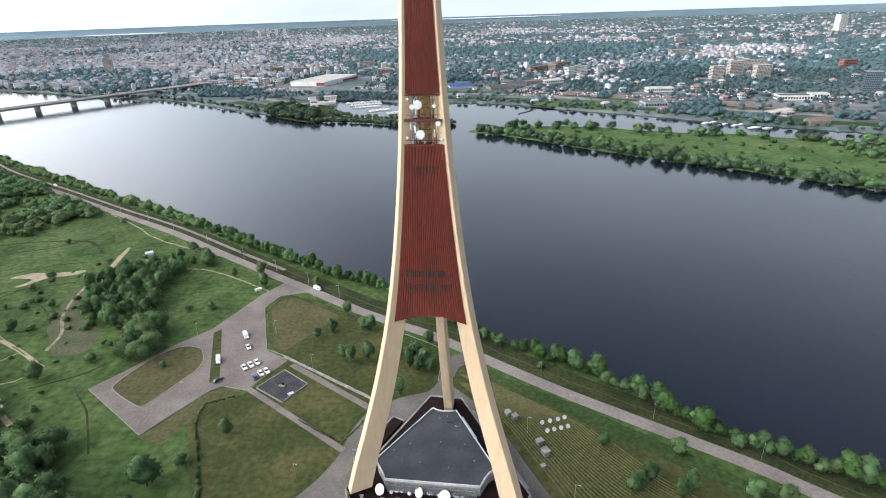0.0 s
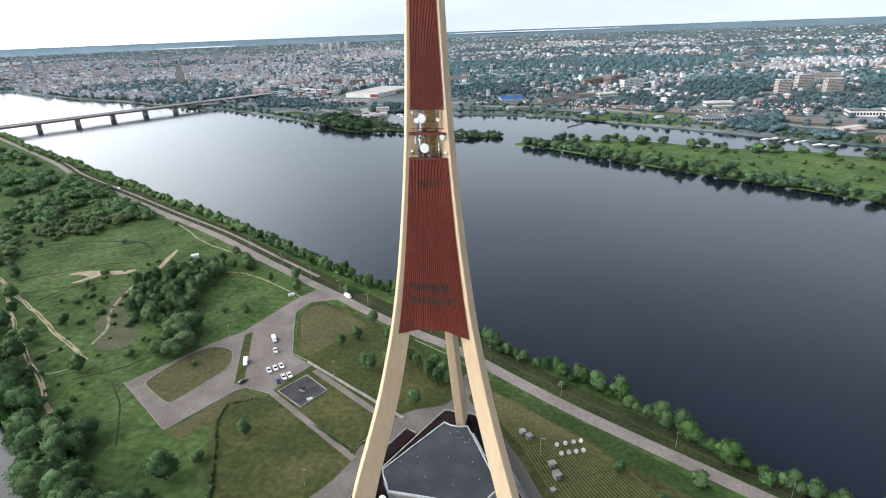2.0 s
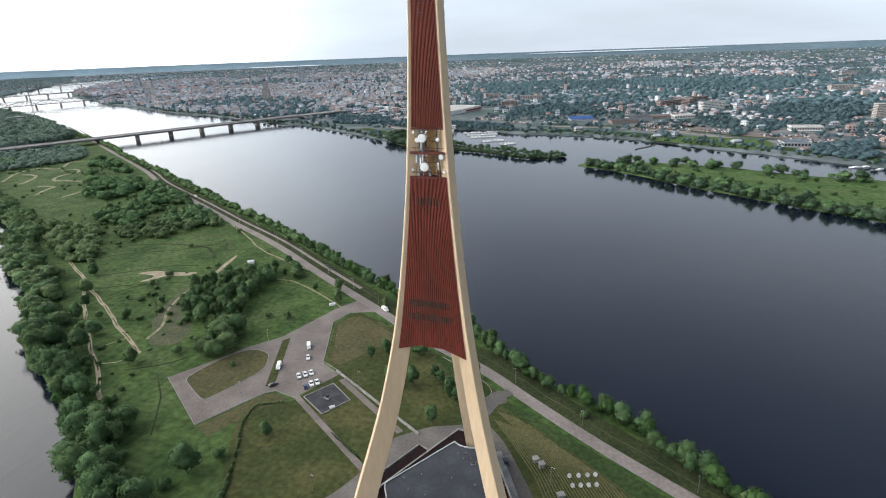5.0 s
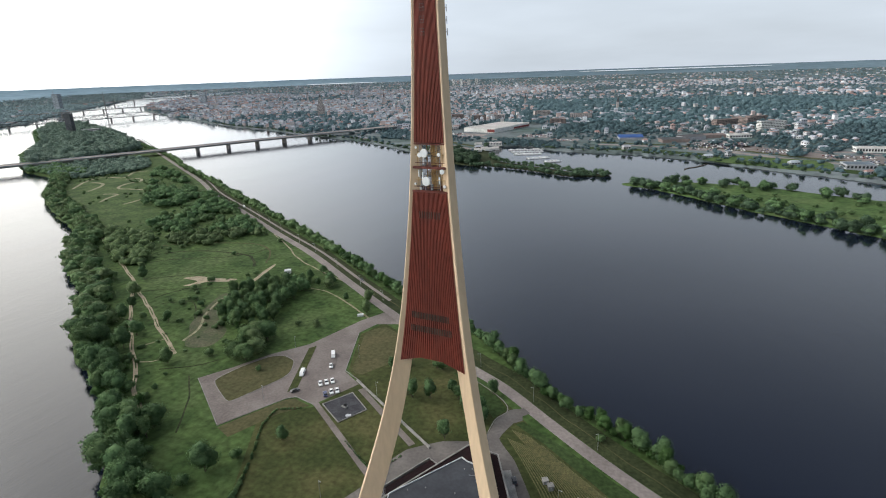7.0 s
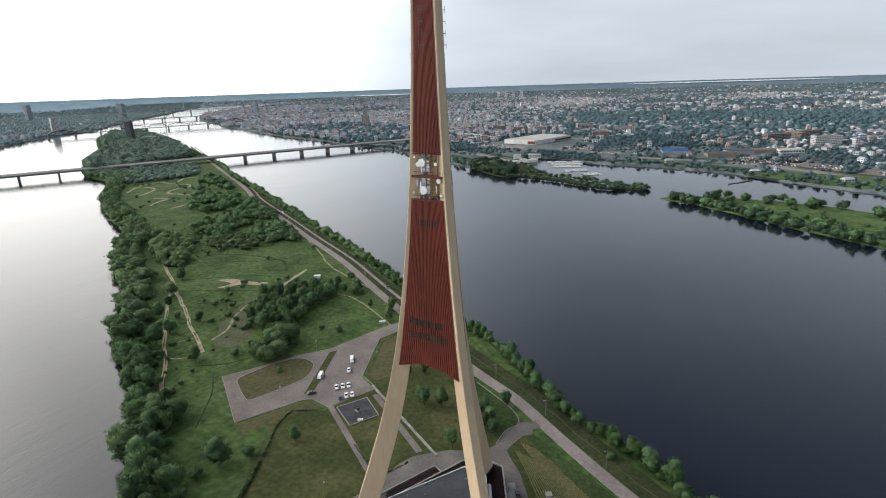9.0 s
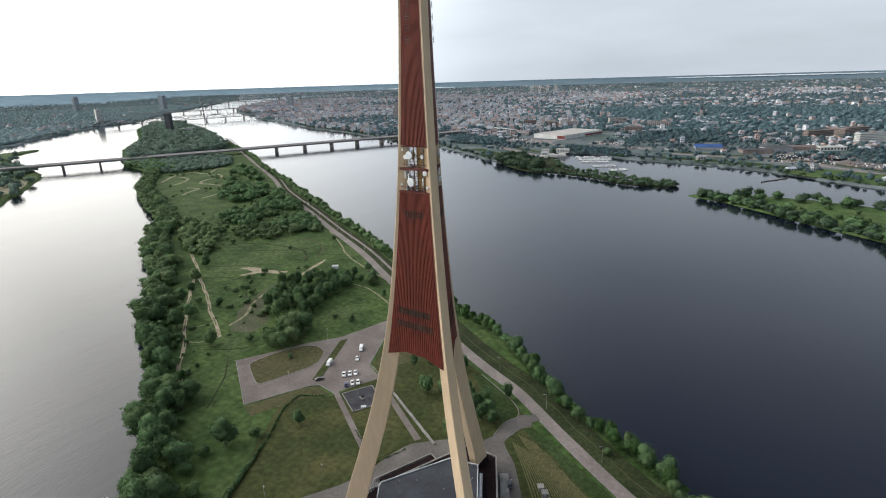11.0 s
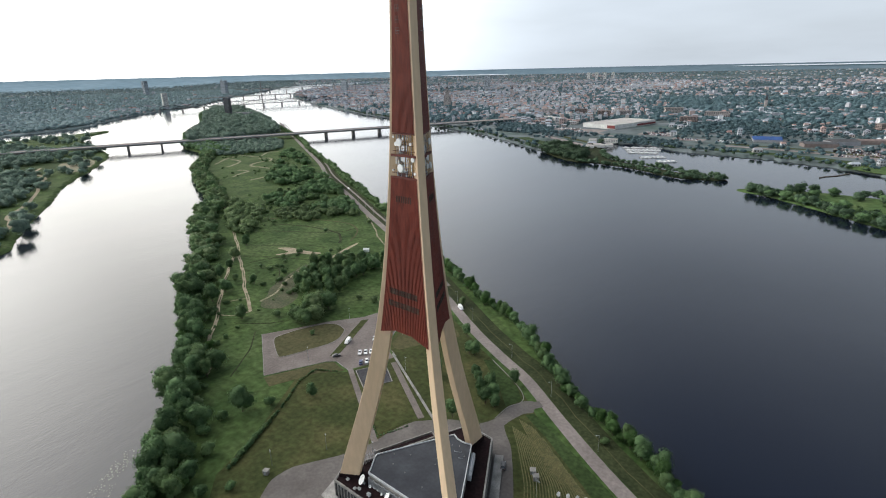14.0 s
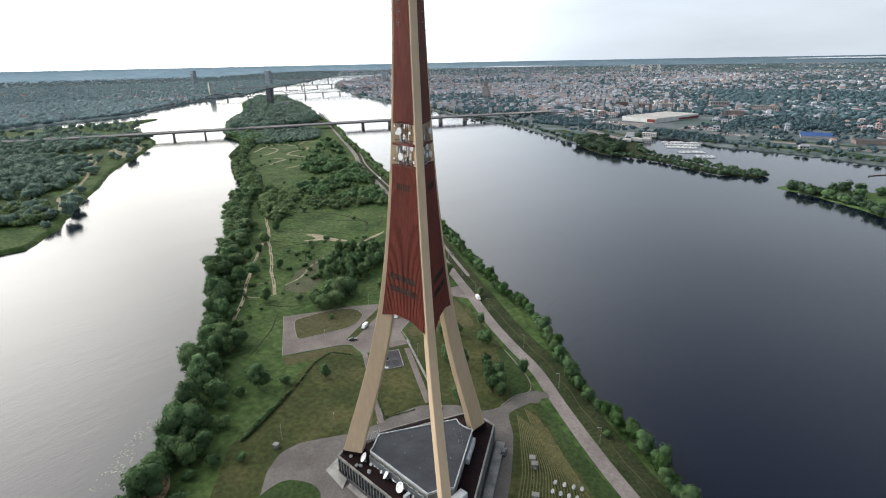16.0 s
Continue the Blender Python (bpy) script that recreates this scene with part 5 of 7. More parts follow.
for x, y in along(near_row, 3.7, 1.5, 11, 0.04):
    near = x > 20
    kind = rnd.choice(["round", "oval", "oval", "bush", "round", "tall"])
    tree(x, y, kind, rnd.uniform(0.7, 1.2) * (0.85 if kind == "tall" else 1.0) if kind != "bush" else rnd.uniform(1.1, 1.8), rnd.choice([0, 0, 1, 0, 3] if not near else [1, 0, 0, 1, 3]), rnd, "along the river bank", "trees along the east bank")
for x, y in along(offset_line([p for p in east_line if p[0] > -200], -4.5), 6.0, 1.2, 13, 0.2):
    tree(x, y, "bush", rnd.uniform(0.8, 1.4), rnd.choice([0, 1, 0, 3]), rnd, "at the water's edge", "bushes along the east bank")
pts = np.array(along(far_row, 5.0, 2.5, 12))
wood("bank_trees", pts, nrg.uniform(6, 10, len(pts)), MIDTREES, M_LEAF[3], "dense row of green trees along the far river bank")

# belt along the west bank
west_line = rounded(WEST_SHORE[2:], False, 6)
for d, gap, seed in ((-3.5, 6.2, 21), (-10, 7.5, 22), (-18, 9.0, 23)):
    for x, y in along([p for p in offset_line(west_line, d) if -262 < p[0]], gap, 3.0, seed, {-3.5: 0.03, -10: 0.15, -18: 0.72}[d]):
        kind = rnd.choice(["round", "broad", "tall", "oval", "bush"])
        tree(x, y, kind, rnd.uniform(0.9, 1.4), rnd.choice([0, 0, 0, 3]), rnd, "on the western river bank", "trees along the west bank")
for d, gap, seed in ((-2.0, 5.0, 24), (-7.0, 6.5, 25), (-14.0, 9.0, 26)):      # undergrowth between the trunks
    for x, y in along([p for p in offset_line(west_line, d) if -262 < p[0]], gap, 2.5, seed, 0.12):
        tree(x, y, "bush", rnd.uniform(1.0, 1.9), rnd.choice([0, 0, 3, 1]), rnd, "under the trees of the western bank", "undergrowth along the west bank")
mid_west = [p for p in west_line if -860 < p[0] <= -262]
for shade, seed, words in ((0, 30, "deep green"), (3, 60, "olive green"), (2, 90, "grey-green")):
    pts = np.concatenate([along(offset_line(mid_west, -d), 20.0, 2.5, seed + d, 0.06) for d in (4, 10, 17)])
    wood("west_bank_trees", pts, nrg.uniform(8.5, 13, len(pts)), MIDTREES, M_LEAF[shade], f"dense belt of {words} rounded trees on the western river bank")
far_west = [p for p in west_line if p[0] <= -850]
pts = np.concatenate([along(offset_line(far_west, -d), 8.5, 4.0, 30 + d, 0.15) for d in (4, 12, 21, 32, 46)])
wood("west_bank_trees", pts, nrg.uniform(9, 15, len(pts)), FARTREES, M_LEAF[0], "dense belt of trees on the western river bank")

# groves on the island
GROVE_N = [(-361, 207), (-388, 242), (-422, 247), (-444, 267), (-464, 306), (-512, 315), (-563, 356), (-600, 400), (-690, 470), (-745, 535), (-730, 548), (-588, 450), (-522, 406), (-449, 368), (-401, 345), (-358, 312),
           (-308, 276), (-281, 240), (-301, 226), (-326, 214)]
pts = scatter(GROVE_N, 7.0, 41)
cl = np.array([noise.noise(Vector((x * 0.025, y * 0.025, 4))) for x, y in pts])
keep = (nrg.random(len(pts)) < 0.93) & (cl > np.where(pts[:, 0] < -470, 0.06, -0.28))
front = (pts[:, 1] < 238 + 0.41 * (pts[:, 0] + 361) + 14 * cl) & (pts[:, 0] > -395)          # pale round willows stand along the grove's near side
for sel, sizes, shade, words in ((keep & front, (6, 9.5), 2, "pale grey-green round willows"), (keep & ~front & (cl > 0), (7, 12), 0, "deep green trees"), (keep & ~front & (cl <= 0), (5, 10), 3, "olive green trees")):
    wood("grove", pts[sel], nrg.uniform(*sizes, sel.sum()), MIDTREES, M_LEAF[shade], f"{words} of the mixed meadow grove")
GROVE_W = [(-446, 216), (-434, 232), (-400, 227), (-355, 190), (-331, 160), (-351, 156), (-418, 192)]
pts = scatter(GROVE_W, 7.5, 46)
wood("grove", pts, nrg.uniform(7, 11.5, len(pts)), MIDTREES, M_LEAF[2], "round grey-green trees beside the sandy track")
NORTH_WOOD = [(-1000, 490), (-1215, 612), (-1391, 760), (-1803, 1000), (-2000, 1155), (-2020, 1275), (-1535, 1040), (-1300, 905), (-1140, 805), (-1040, 740), (-1000, 690), (-1010, 620)]
pts = scatter(NORTH_WOOD, 12.5, 42)
wood("north_wood", pts, nrg.uniform(13, 23, len(pts)), MIDTREES, M_LEAF[5], "dense wood covering the island's end, haze painted into its leaves")
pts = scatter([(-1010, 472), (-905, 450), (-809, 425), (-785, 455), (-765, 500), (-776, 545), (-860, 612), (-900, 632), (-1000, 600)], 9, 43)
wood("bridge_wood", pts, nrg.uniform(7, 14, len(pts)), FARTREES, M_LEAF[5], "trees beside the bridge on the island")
for gap, seed, outline, kinds, sizes in (
        (6.6, 44, [(-176, 91), (-199, 108), (-214, 140), (-196, 158), (-180, 178), (-166, 172), (-168, 140), (-154, 100)], ["oval", "tall", "round", "oval"], (0.8, 1.15)),
        (9.0, 45, [(-160, 66), (-143, 64), (-134, 78), (-134, 92), (-146, 96), (-160, 82)], ["broad", "round", "broad"], (1.0, 1.3))):
    for x, y in scatter(outline, gap, seed):
        tree(x, y, rnd.choice(kinds), rnd.uniform(*sizes), rnd.choice([0, 2, 2, 3] if seed == 45 else [0, 0, 3]), rnd, "in the meadow grove", "trees of the meadow grove")
SINGLE = [("round", -224, 68, 1.0, 0), ("round", -179, 50, 1.0, 3), ("oval", -221, 88, 1.0, 0), ("round", -81, 19, 0.62, 0), ("bush", -91, 4, 1.3, 3), ("round", -97, -6, 1.15, 0), ("bush", -220, 113, 1.2, 0), ("tall", -110, 137, 0.8, 2), ("round", -80, 139, 0.6, 2), ("round", -177, 189, 0.75, 0), ("broad", -156, 166, 0.75, 2), ("round", -160, 170, 0.8, 0), ("bush", -212, 168, 1.3, 0), ("oval", -292, 262, 0.8, 2), ("bush", -262, 247, 1.2, 2),
          ("bush", -141, 110, 1.1, 2), ("bush", -130, 112, 1.2, 2), ("oval", -184, 133, 1.0, 0), ("tall", -116, 151, 0.8, 2), ("oval", -133, 150, 0.7, 0), ("oval", -164, 178, 0.9, 0), ("round", -159, 172, 0.9, 0),
          ("upright", -64, 83, 0.85, 3), ("upright", -58, 89, 0.95, 3), ("upright", -54, 105, 0.95, 3), ("upright", -40, 91, 1.1, 3), ("upright", -43, 91, 1.0, 0), ("upright", -44, 64, 1.1, 0), ("upright", -47, 66, 1.0, 3),
          ("upright", -36, 66, 1.15, 3), ("upright", -15, 66, 1.2, 0), ("upright", -11, 62, 1.2, 3), ("upright", -13, 58, 1.1, 0), ("upright", -17, 61, 1.1, 3), ("upright", -8, 58, 0.9, 3), ("upright", -19, 42, 1.2, 0),
          ("upright", -24, 70, 0.9, 3), ("upright", -28, 74, 0.9, 3), ("upright", -10, 79, 0.95, 3),
          ("oval", 64, -2, 0.85, 3), ("upright", 67, 0, 1.0, 0), ("upright", 61, -4, 0.95, 3), ("oval", 75, -5, 0.8, 3), ("upright", 79, -3, 1.0, 0), ("round", 98, -4, 0.75, 0), ("round", 106, -7, 0.75, 3), ("upright", 56, 16, 0.75, 3), ("bush", 81, 14.5, 1.5, 3),
          ("bush", 39, 62, 0.9, 3), ("bush", -195, 38, 1.0, 1), ("bush", -150, 14, 0.9, 3), ("bush", -168, 92, 1.0, 3), ("bush", -128, 60, 0.8, 3), ("bush", -276, 204, 1.1, 0), ("bush", -165, 30, 0.8, 0),
          ("bush", -60, -36, 1.0, 0), ("bush", -118, -14, 1.2, 2), ("bush", -232, 120, 0.9, 0), ("bush", -250, 150, 0.8, 0), ("bush", -205, 178, 0.9, 2), ("round", -88, -42, 1.05, 0), ("broad", -98, -36, 0.9, 2), ("round", -80, -52, 1.0, 0), ("oval", -72, -50, 1.1, 3), ("round", -76, -42, 0.95, 0), ("bush", -66, -44, 1.5, 0), ("bush", -84, -30, 1.4, 3), ("round", -106, -22, 0.9, 0),
          ("round", -122, -20, 0.9, 3), ("bush", -100, -14, 1.3, 0), ("oval", -262, 96, 1.0, 0), ("round", -280, 112, 1.1, 2), ("round", -252, 82, 1.0, 0), ("bush", -240, 74, 1.4, 3), ("round", -302, 138, 1.0, 0), ("oval", -318, 150, 1.0, 2)]
for kind, x, y, s, shade in SINGLE:
    tree(x, y, kind, s * (1.4 if kind == "upright" else 1.1), 0 if kind == "upright" else shade, rnd, "standing alone in the grass", "single trees and bushes on the grass")
for x, y in along([(-70, -30), (-76, -16), (-84, 3), (-96, 25), (-97, 35), (-86, 41)], 1.45, 0.25, 51, 0.02):
    tree(x, y, "hedge", rnd.uniform(0.6, 0.85) * (1.0 if y > 8 else 1.25 if y > -4 else 1.9), rnd.choice([0, 0, 3]), rnd, "in a line between the lawns", "hedge between the lawns")
for x, y in along([(-56, 27), (-37, 15)], 1.3, 0.15, 52) + along([(-37, 15), (-31, 27)], 1.3, 0.15, 53):
    tree(x, y, "hedge", rnd.uniform(0.45, 0.6), 0, rnd, "clipped along the lawn's edge", "clipped hedge by the path")

# islet, spit and the other banks
def fringe(name, shore, rows, test, sizes, templates, leaf, label, z=-2.1):
    """Trees in rows inside a shore, where test allows."""
    p = np.array([q for k, (d, gap, skip) in enumerate(rows) for q in along(offset_line(shore + shore[:1], d), gap, gap * 0.35, 300 + k, skip) if test(*q)])
    wood(name, p, nrg.uniform(*sizes, len(p)), templates, leaf, label, z)


for k, (shade, words) in enumerate(((4, "dark green"), (4, "blue-green"), (0, "deep green"))):
    fringe("islet_trees", ISLET_SHORE, ((0.0, 12.0, 0.05), (5.0, 13.0, 0.05), (11.0, 15.0, 0.15), (19.0, 22.0, 0.4)), lambda x, y: x + y < 690 and y < 600 - 0.62 * x and 14 < x < 440 and noise.noise(Vector((x * 0.025 + 5 * k, y * 0.025, 1 + 3 * k))) > -0.28, (5.5, 12.5), MIDTREES, M_LEAF[shade], f"{words} trees and bushes fringing the grassy islet")
    fringe("islet_far_trees", ISLET_SHORE, ((2.0, 16.0, 0.15), (10.0, 19.0, 0.3), (20.0, 26.0, 0.3)), lambda x, y: not (y < 600 - 0.62 * x) and 20 < x < 520 and noise.noise(Vector((x * 0.02 + 9 * k, y * 0.02, 5 + 3 * k))) > -0.15 + 0.0012 * max(x - 120, 0), (6, 14), MIDTREES, M_LEAF[shade], f"{words} trees on the islet's far shore")
fringe("spit_trees", SPIT_SHORE, ((-0.5, 6.5, 0.1), (4.0, 6.5, 0.15)), lambda x, y: x > -240, (4.5, 10), MIDTREES, M_LEAF[4], "dark trees covering the narrow spit")
for outline, gap, seed, sizes, label, mt, name, dens in (
        ([(60, 590), (180, 560), (330, 500), (420, 420), (440, 300), (300, 380), (160, 495)], 17.0, 63, (2.5, 7), "scattered bushes on the grassy islet", 3, "islet_bushes", 0.6),
        ([(380, 500), (460, 470), (560, 340), (520, 260), (440, 270), (400, 400)], 10.0, 67, (7, 12), "trees on the islet's wide end", 0, "islet_end_trees", 0.55),
        ([(-340, 765), (-320, 744), (-252, 692), (-230, 699), (-240, 732), (-262, 766), (-300, 800), (-345, 815)], 8.5, 65, (12, 20), "tall dark trees at the spit's root", 4, "spit_root_trees", 0.95),
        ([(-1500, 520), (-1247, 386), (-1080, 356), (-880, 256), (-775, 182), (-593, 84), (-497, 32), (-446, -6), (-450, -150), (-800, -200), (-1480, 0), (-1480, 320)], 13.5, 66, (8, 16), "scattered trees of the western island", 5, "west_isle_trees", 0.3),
        ([(-998, 114), (-930, 165), (-788, 138), (-701, 100), (-640, 60), (-637, 32), (-660, 15), (-780, 0), (-900, -60)], 12.0, 68, (10, 17), "dense wood on the western island, tinted grey-green for haze", 5, "west_isle_wood", 0.85),
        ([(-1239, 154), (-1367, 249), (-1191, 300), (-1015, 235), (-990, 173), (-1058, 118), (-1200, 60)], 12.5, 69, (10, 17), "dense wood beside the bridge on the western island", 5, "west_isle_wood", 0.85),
        ([(-592, 1), (-589, 28), (-580, 47), (-521, 31), (-505, 7), (-514, -15), (-560, -60)], 9.0, 70, (8, 13), "round trees near the western island's shore", 2, "west_isle_wood", 0.7)):
    pts = scatter(outline, gap, seed)
    n_k = nrg.random(len(pts)) < dens
    if name == "west_isle_trees":
        clump = np.array([noise.noise(Vector((x * 0.008, y * 0.008, 2))) for x, y in pts])
        n_k &= clump > -0.1
    wood(name, pts[n_k], nrg.uniform(*sizes, n_k.sum()), FARTREES if "end" in name else MIDTREES, M_LEAF[mt], label, -2.1 if name.startswith(("islet", "spit")) else 0.0)
for line in ([(-748, 132), (-676, 99), (-612, 60), (-572, 50), (-551, 41)], [(-850, 176), (-904, 178), (-954, 203)], [(-748, 132), (-800, 152), (-850, 176)], [(-816, 74), (-893, 85), (-902, 68), (-960, 40)]):
    ribbon("dirt_track", rounded(line, False, 10, 3, 14), 4.0, 0.06, M_SAND, "pale winding path on the western island", "path")
for outline in ([(-820, 170), (-760, 140), (-700, 60), (-780, 60), (-880, 120)], [(-1010, 250), (-930, 215), (-900, 160), (-1000, 170), (-1080, 220)], [(-560, 30), (-620, 60), (-680, 40), (-640, -20)]):
    sheet("meadow_patch", rounded(outline, True, 8, 10.0, 15), 0.04, M_LUSH, "open green lawn on the western island", "grass")

sheet("bare_sand", rounded([(-974, 240), (-997, 288), (-960, 285), (-920, 270), (-860, 222), (-881, 212)], True, 8, 6), 0.05, M_TRACK, "pale sandy shore of the western island", "sand")
# rough bushes over the meadow
MEADOW = [(-130, 10), (-180, 20), (-300, 95), (-480, 215), (-620, 300), (-760, 400), (-820, 480), (-740, 560), (-560, 440), (-400, 320), (-290, 225), (-230, 190), (-150, 160), (-165, 70), (-150, 40)]
pts = scatter(MEADOW, 11.0, 81)
cl = np.array([noise.noise(Vector((x * 0.012, y * 0.012, 6))) for x, y in pts])
pts = pts[(cl > 0.05) & (nrg.random(len(pts)) < 0.5)]
wood("meadow_bushes", pts, nrg.uniform(1.5, 6.0, len(pts)), FARTREES, M_LEAF[3], "scattered low bushes over the rough meadow")


# ---- bridges ----
bridge = new("road_bridge")
tagged(bridge, "long grey concrete road bridge on wide piers across the river", "bridge")
B_DIR, B_MID, B_TOP = Vector((0.48, 0.877, 0)).normalized(), Vector((-895, 688, 0)), 9.6
B_SIDE = Vector((-B_DIR.y, B_DIR.x, 0))


def on_bridge(s, across, z):
    return B_MID + B_DIR * s + B_SIDE * across + Vector((0, 0, z))


def bridge_bar(name, s0, s1, c0, c1, z0, z1, material):
    bm = bmesh.new()
    vs = [bm.verts.new(on_bridge(s, c, z)) for z in (z0, z1) for s, c in ((s0, c0), (s1, c0), (s1, c1), (s0, c1))]
    for f in ((3, 2, 1, 0), (4, 5, 6, 7), (0, 1, 5, 4), (1, 2, 6, 5), (2, 3, 7, 6), (3, 0, 4, 7)):
        bm.faces.new([vs[i] for i in f])
    bmesh.ops.recalc_face_normals(bm, faces=bm.faces[:])
    return part(name, bm, material, bridge)


bridge_bar("deck", -1000, 560, -15, 15, B_TOP - 0.9, B_TOP, M_CONCRETE)
bridge_bar("roadway", -1000, 560, -12, 12, B_TOP, B_TOP + 0.08, M_ROAD)
for c in (-9, 9):
    bridge_bar("girder", -1000, 420, c - 3.5, c + 3.5, B_TOP - 2.9, B_TOP - 0.9, M_CONCRETE)
for c in (-14.8, 14.8):
    bridge_bar("railing", -1000, 420, c - 0.12, c + 0.12, B_TOP, B_TOP + 1.1, M_STEEL)
for s in [-6 + 64 * k for k in range(6)] + [-280 - 60 * k for k in range(9)]:
    bridge_bar("pier", s - 1.7, s + 1.7, -9.5, 9.5, -4.0, B_TOP - 2.9, M_CONCRETE)
for i in range(-24, 10):
    for c in (-14.2, 14.2):
        p = on_bridge(i * 40, c, B_TOP)
        bm = bmesh.new()
        tube(bm, p, p + Vector((0, 0, 9)), 0.14, 0.09, seg=6)
        tube(bm, p + Vector((0, 0, 9)), p + Vector((0, 0, 9.2)) - B_SIDE * (1.8 if c > 0 else -1.8), 0.09, seg=5)
        part("lamp_post", bm, M_STEEL, bridge)


def far_obj(name, bm, material, parent=None):
    """Links a bmesh of far things after drawing it closer in."""
    co = np.array([v.co[:] for v in bm.verts])
    for v, p in zip(bm.verts, pull(co)[0]):
        v.co = p
    return part(name, bm, material, parent)


rail = new("railway_bridge")
tagged(rail, "grey steel truss railway bridge with arched spans", "bridge")
ra, rb = Vector((-2120, 1000, 0)), Vector((-1955, 1760, 0))
spans = 9
for i in range(spans):
    p, q = ra.lerp(rb, i / spans), ra.lerp(rb, (i + 1) / spans)
    bm = bmesh.new()
    last = None
    for j in range(11):
        c = p.lerp(q, j / 10)
        h = 11 + 9 * math.sin(math.pi * j / 10)
        if j:
            tube(bm, last[0], c + Vector((0, 0, 9)), 1.2, seg=4), tube(bm, last[1], c + Vector((0, 0, h + 4)), 0.9, seg=4)
            tube(bm, last[0] if j % 2 else last[1], c + Vector((0, 0, h + 4 if j % 2 else 9)), 0.5, seg=4)
        last = (c + Vector((0, 0, 9)), c + Vector((0, 0, h + 4)))
        tube(bm, last[0], last[1], 0.5, seg=4)
    far_obj("truss", bm, M_DARKSTEEL, rail)
    bm = bmesh.new()
    tube(bm, p + Vector((0, 0, -4)), p + Vector((0, 0, 8)), 4.0, 3.2, seg=8)
    far_obj("pier", bm, M_CONCRETE, rail)
for (ax, ay), (bx, by), z, nm, lb in (((-2840, 1540), (-2690, 2330), 11, "stone_bridge", "low grey road bridge far down the river"), ((-3700, 2400), (-3300, 3350), 22, "cable_bridge", "distant pale bridge over the river bend")):
    rb2 = new(nm)
    tagged(rb2, lb, "bridge")
    far_obj("deck", ribbon_bm([(ax + (bx - ax) * i / 20, ay + (by - ay) * i / 20) for i in range(21)], 14.0, z - 2.0, z + 1.4), M_CONCRETE, rb2)
    for i in range(1, 8):
        p = Vector((ax, ay, z)).lerp(Vector((bx, by, z)), i / 8)
        far_obj("pier", tube_bm((p.x, p.y, -4), p, 4, seg=6), M_CONCRETE, rb2)
    if nm == "stone_bridge":
        far_obj("pylon", tube_bm((-2803, 1979, 0), (-2803, 1979, 100), 3.5, 1.2, seg=6), M_CONCRETE, rb2)


# ---- notable buildings on the banks ----
# hazy_panel holds the far towers' air haze in its pale blue-grey
M_TONES = {n: mat(n, tuple(0.9 * v for v in c), tuple(1.1 * v for v in c), 0.05, 0.8, fine=0.3, fine_amt=0.12) for n, c in dict(
    white_render=(0.62, 0.62, 0.60), beige_panel=(0.42, 0.385, 0.36), brick=(0.225, 0.18, 0.165), brown_stone=(0.21, 0.17, 0.155), dark_slab=(0.10, 0.105, 0.115), grey_panel=(0.30, 0.31, 0.33),
    pink_block=(0.36, 0.33, 0.32), blue_roof=(0.03, 0.08, 0.24), red_band=(0.20, 0.055, 0.05), pale_roof=(0.42, 0.40, 0.38), dark_roof=(0.08, 0.08, 0.085), rust_roof=(0.17, 0.13, 0.12), glass_grey=(0.10, 0.13, 0.16), hazy_panel=(0.36, 0.40, 0.44), red_brick=(0.25, 0.12, 0.10)).items()}


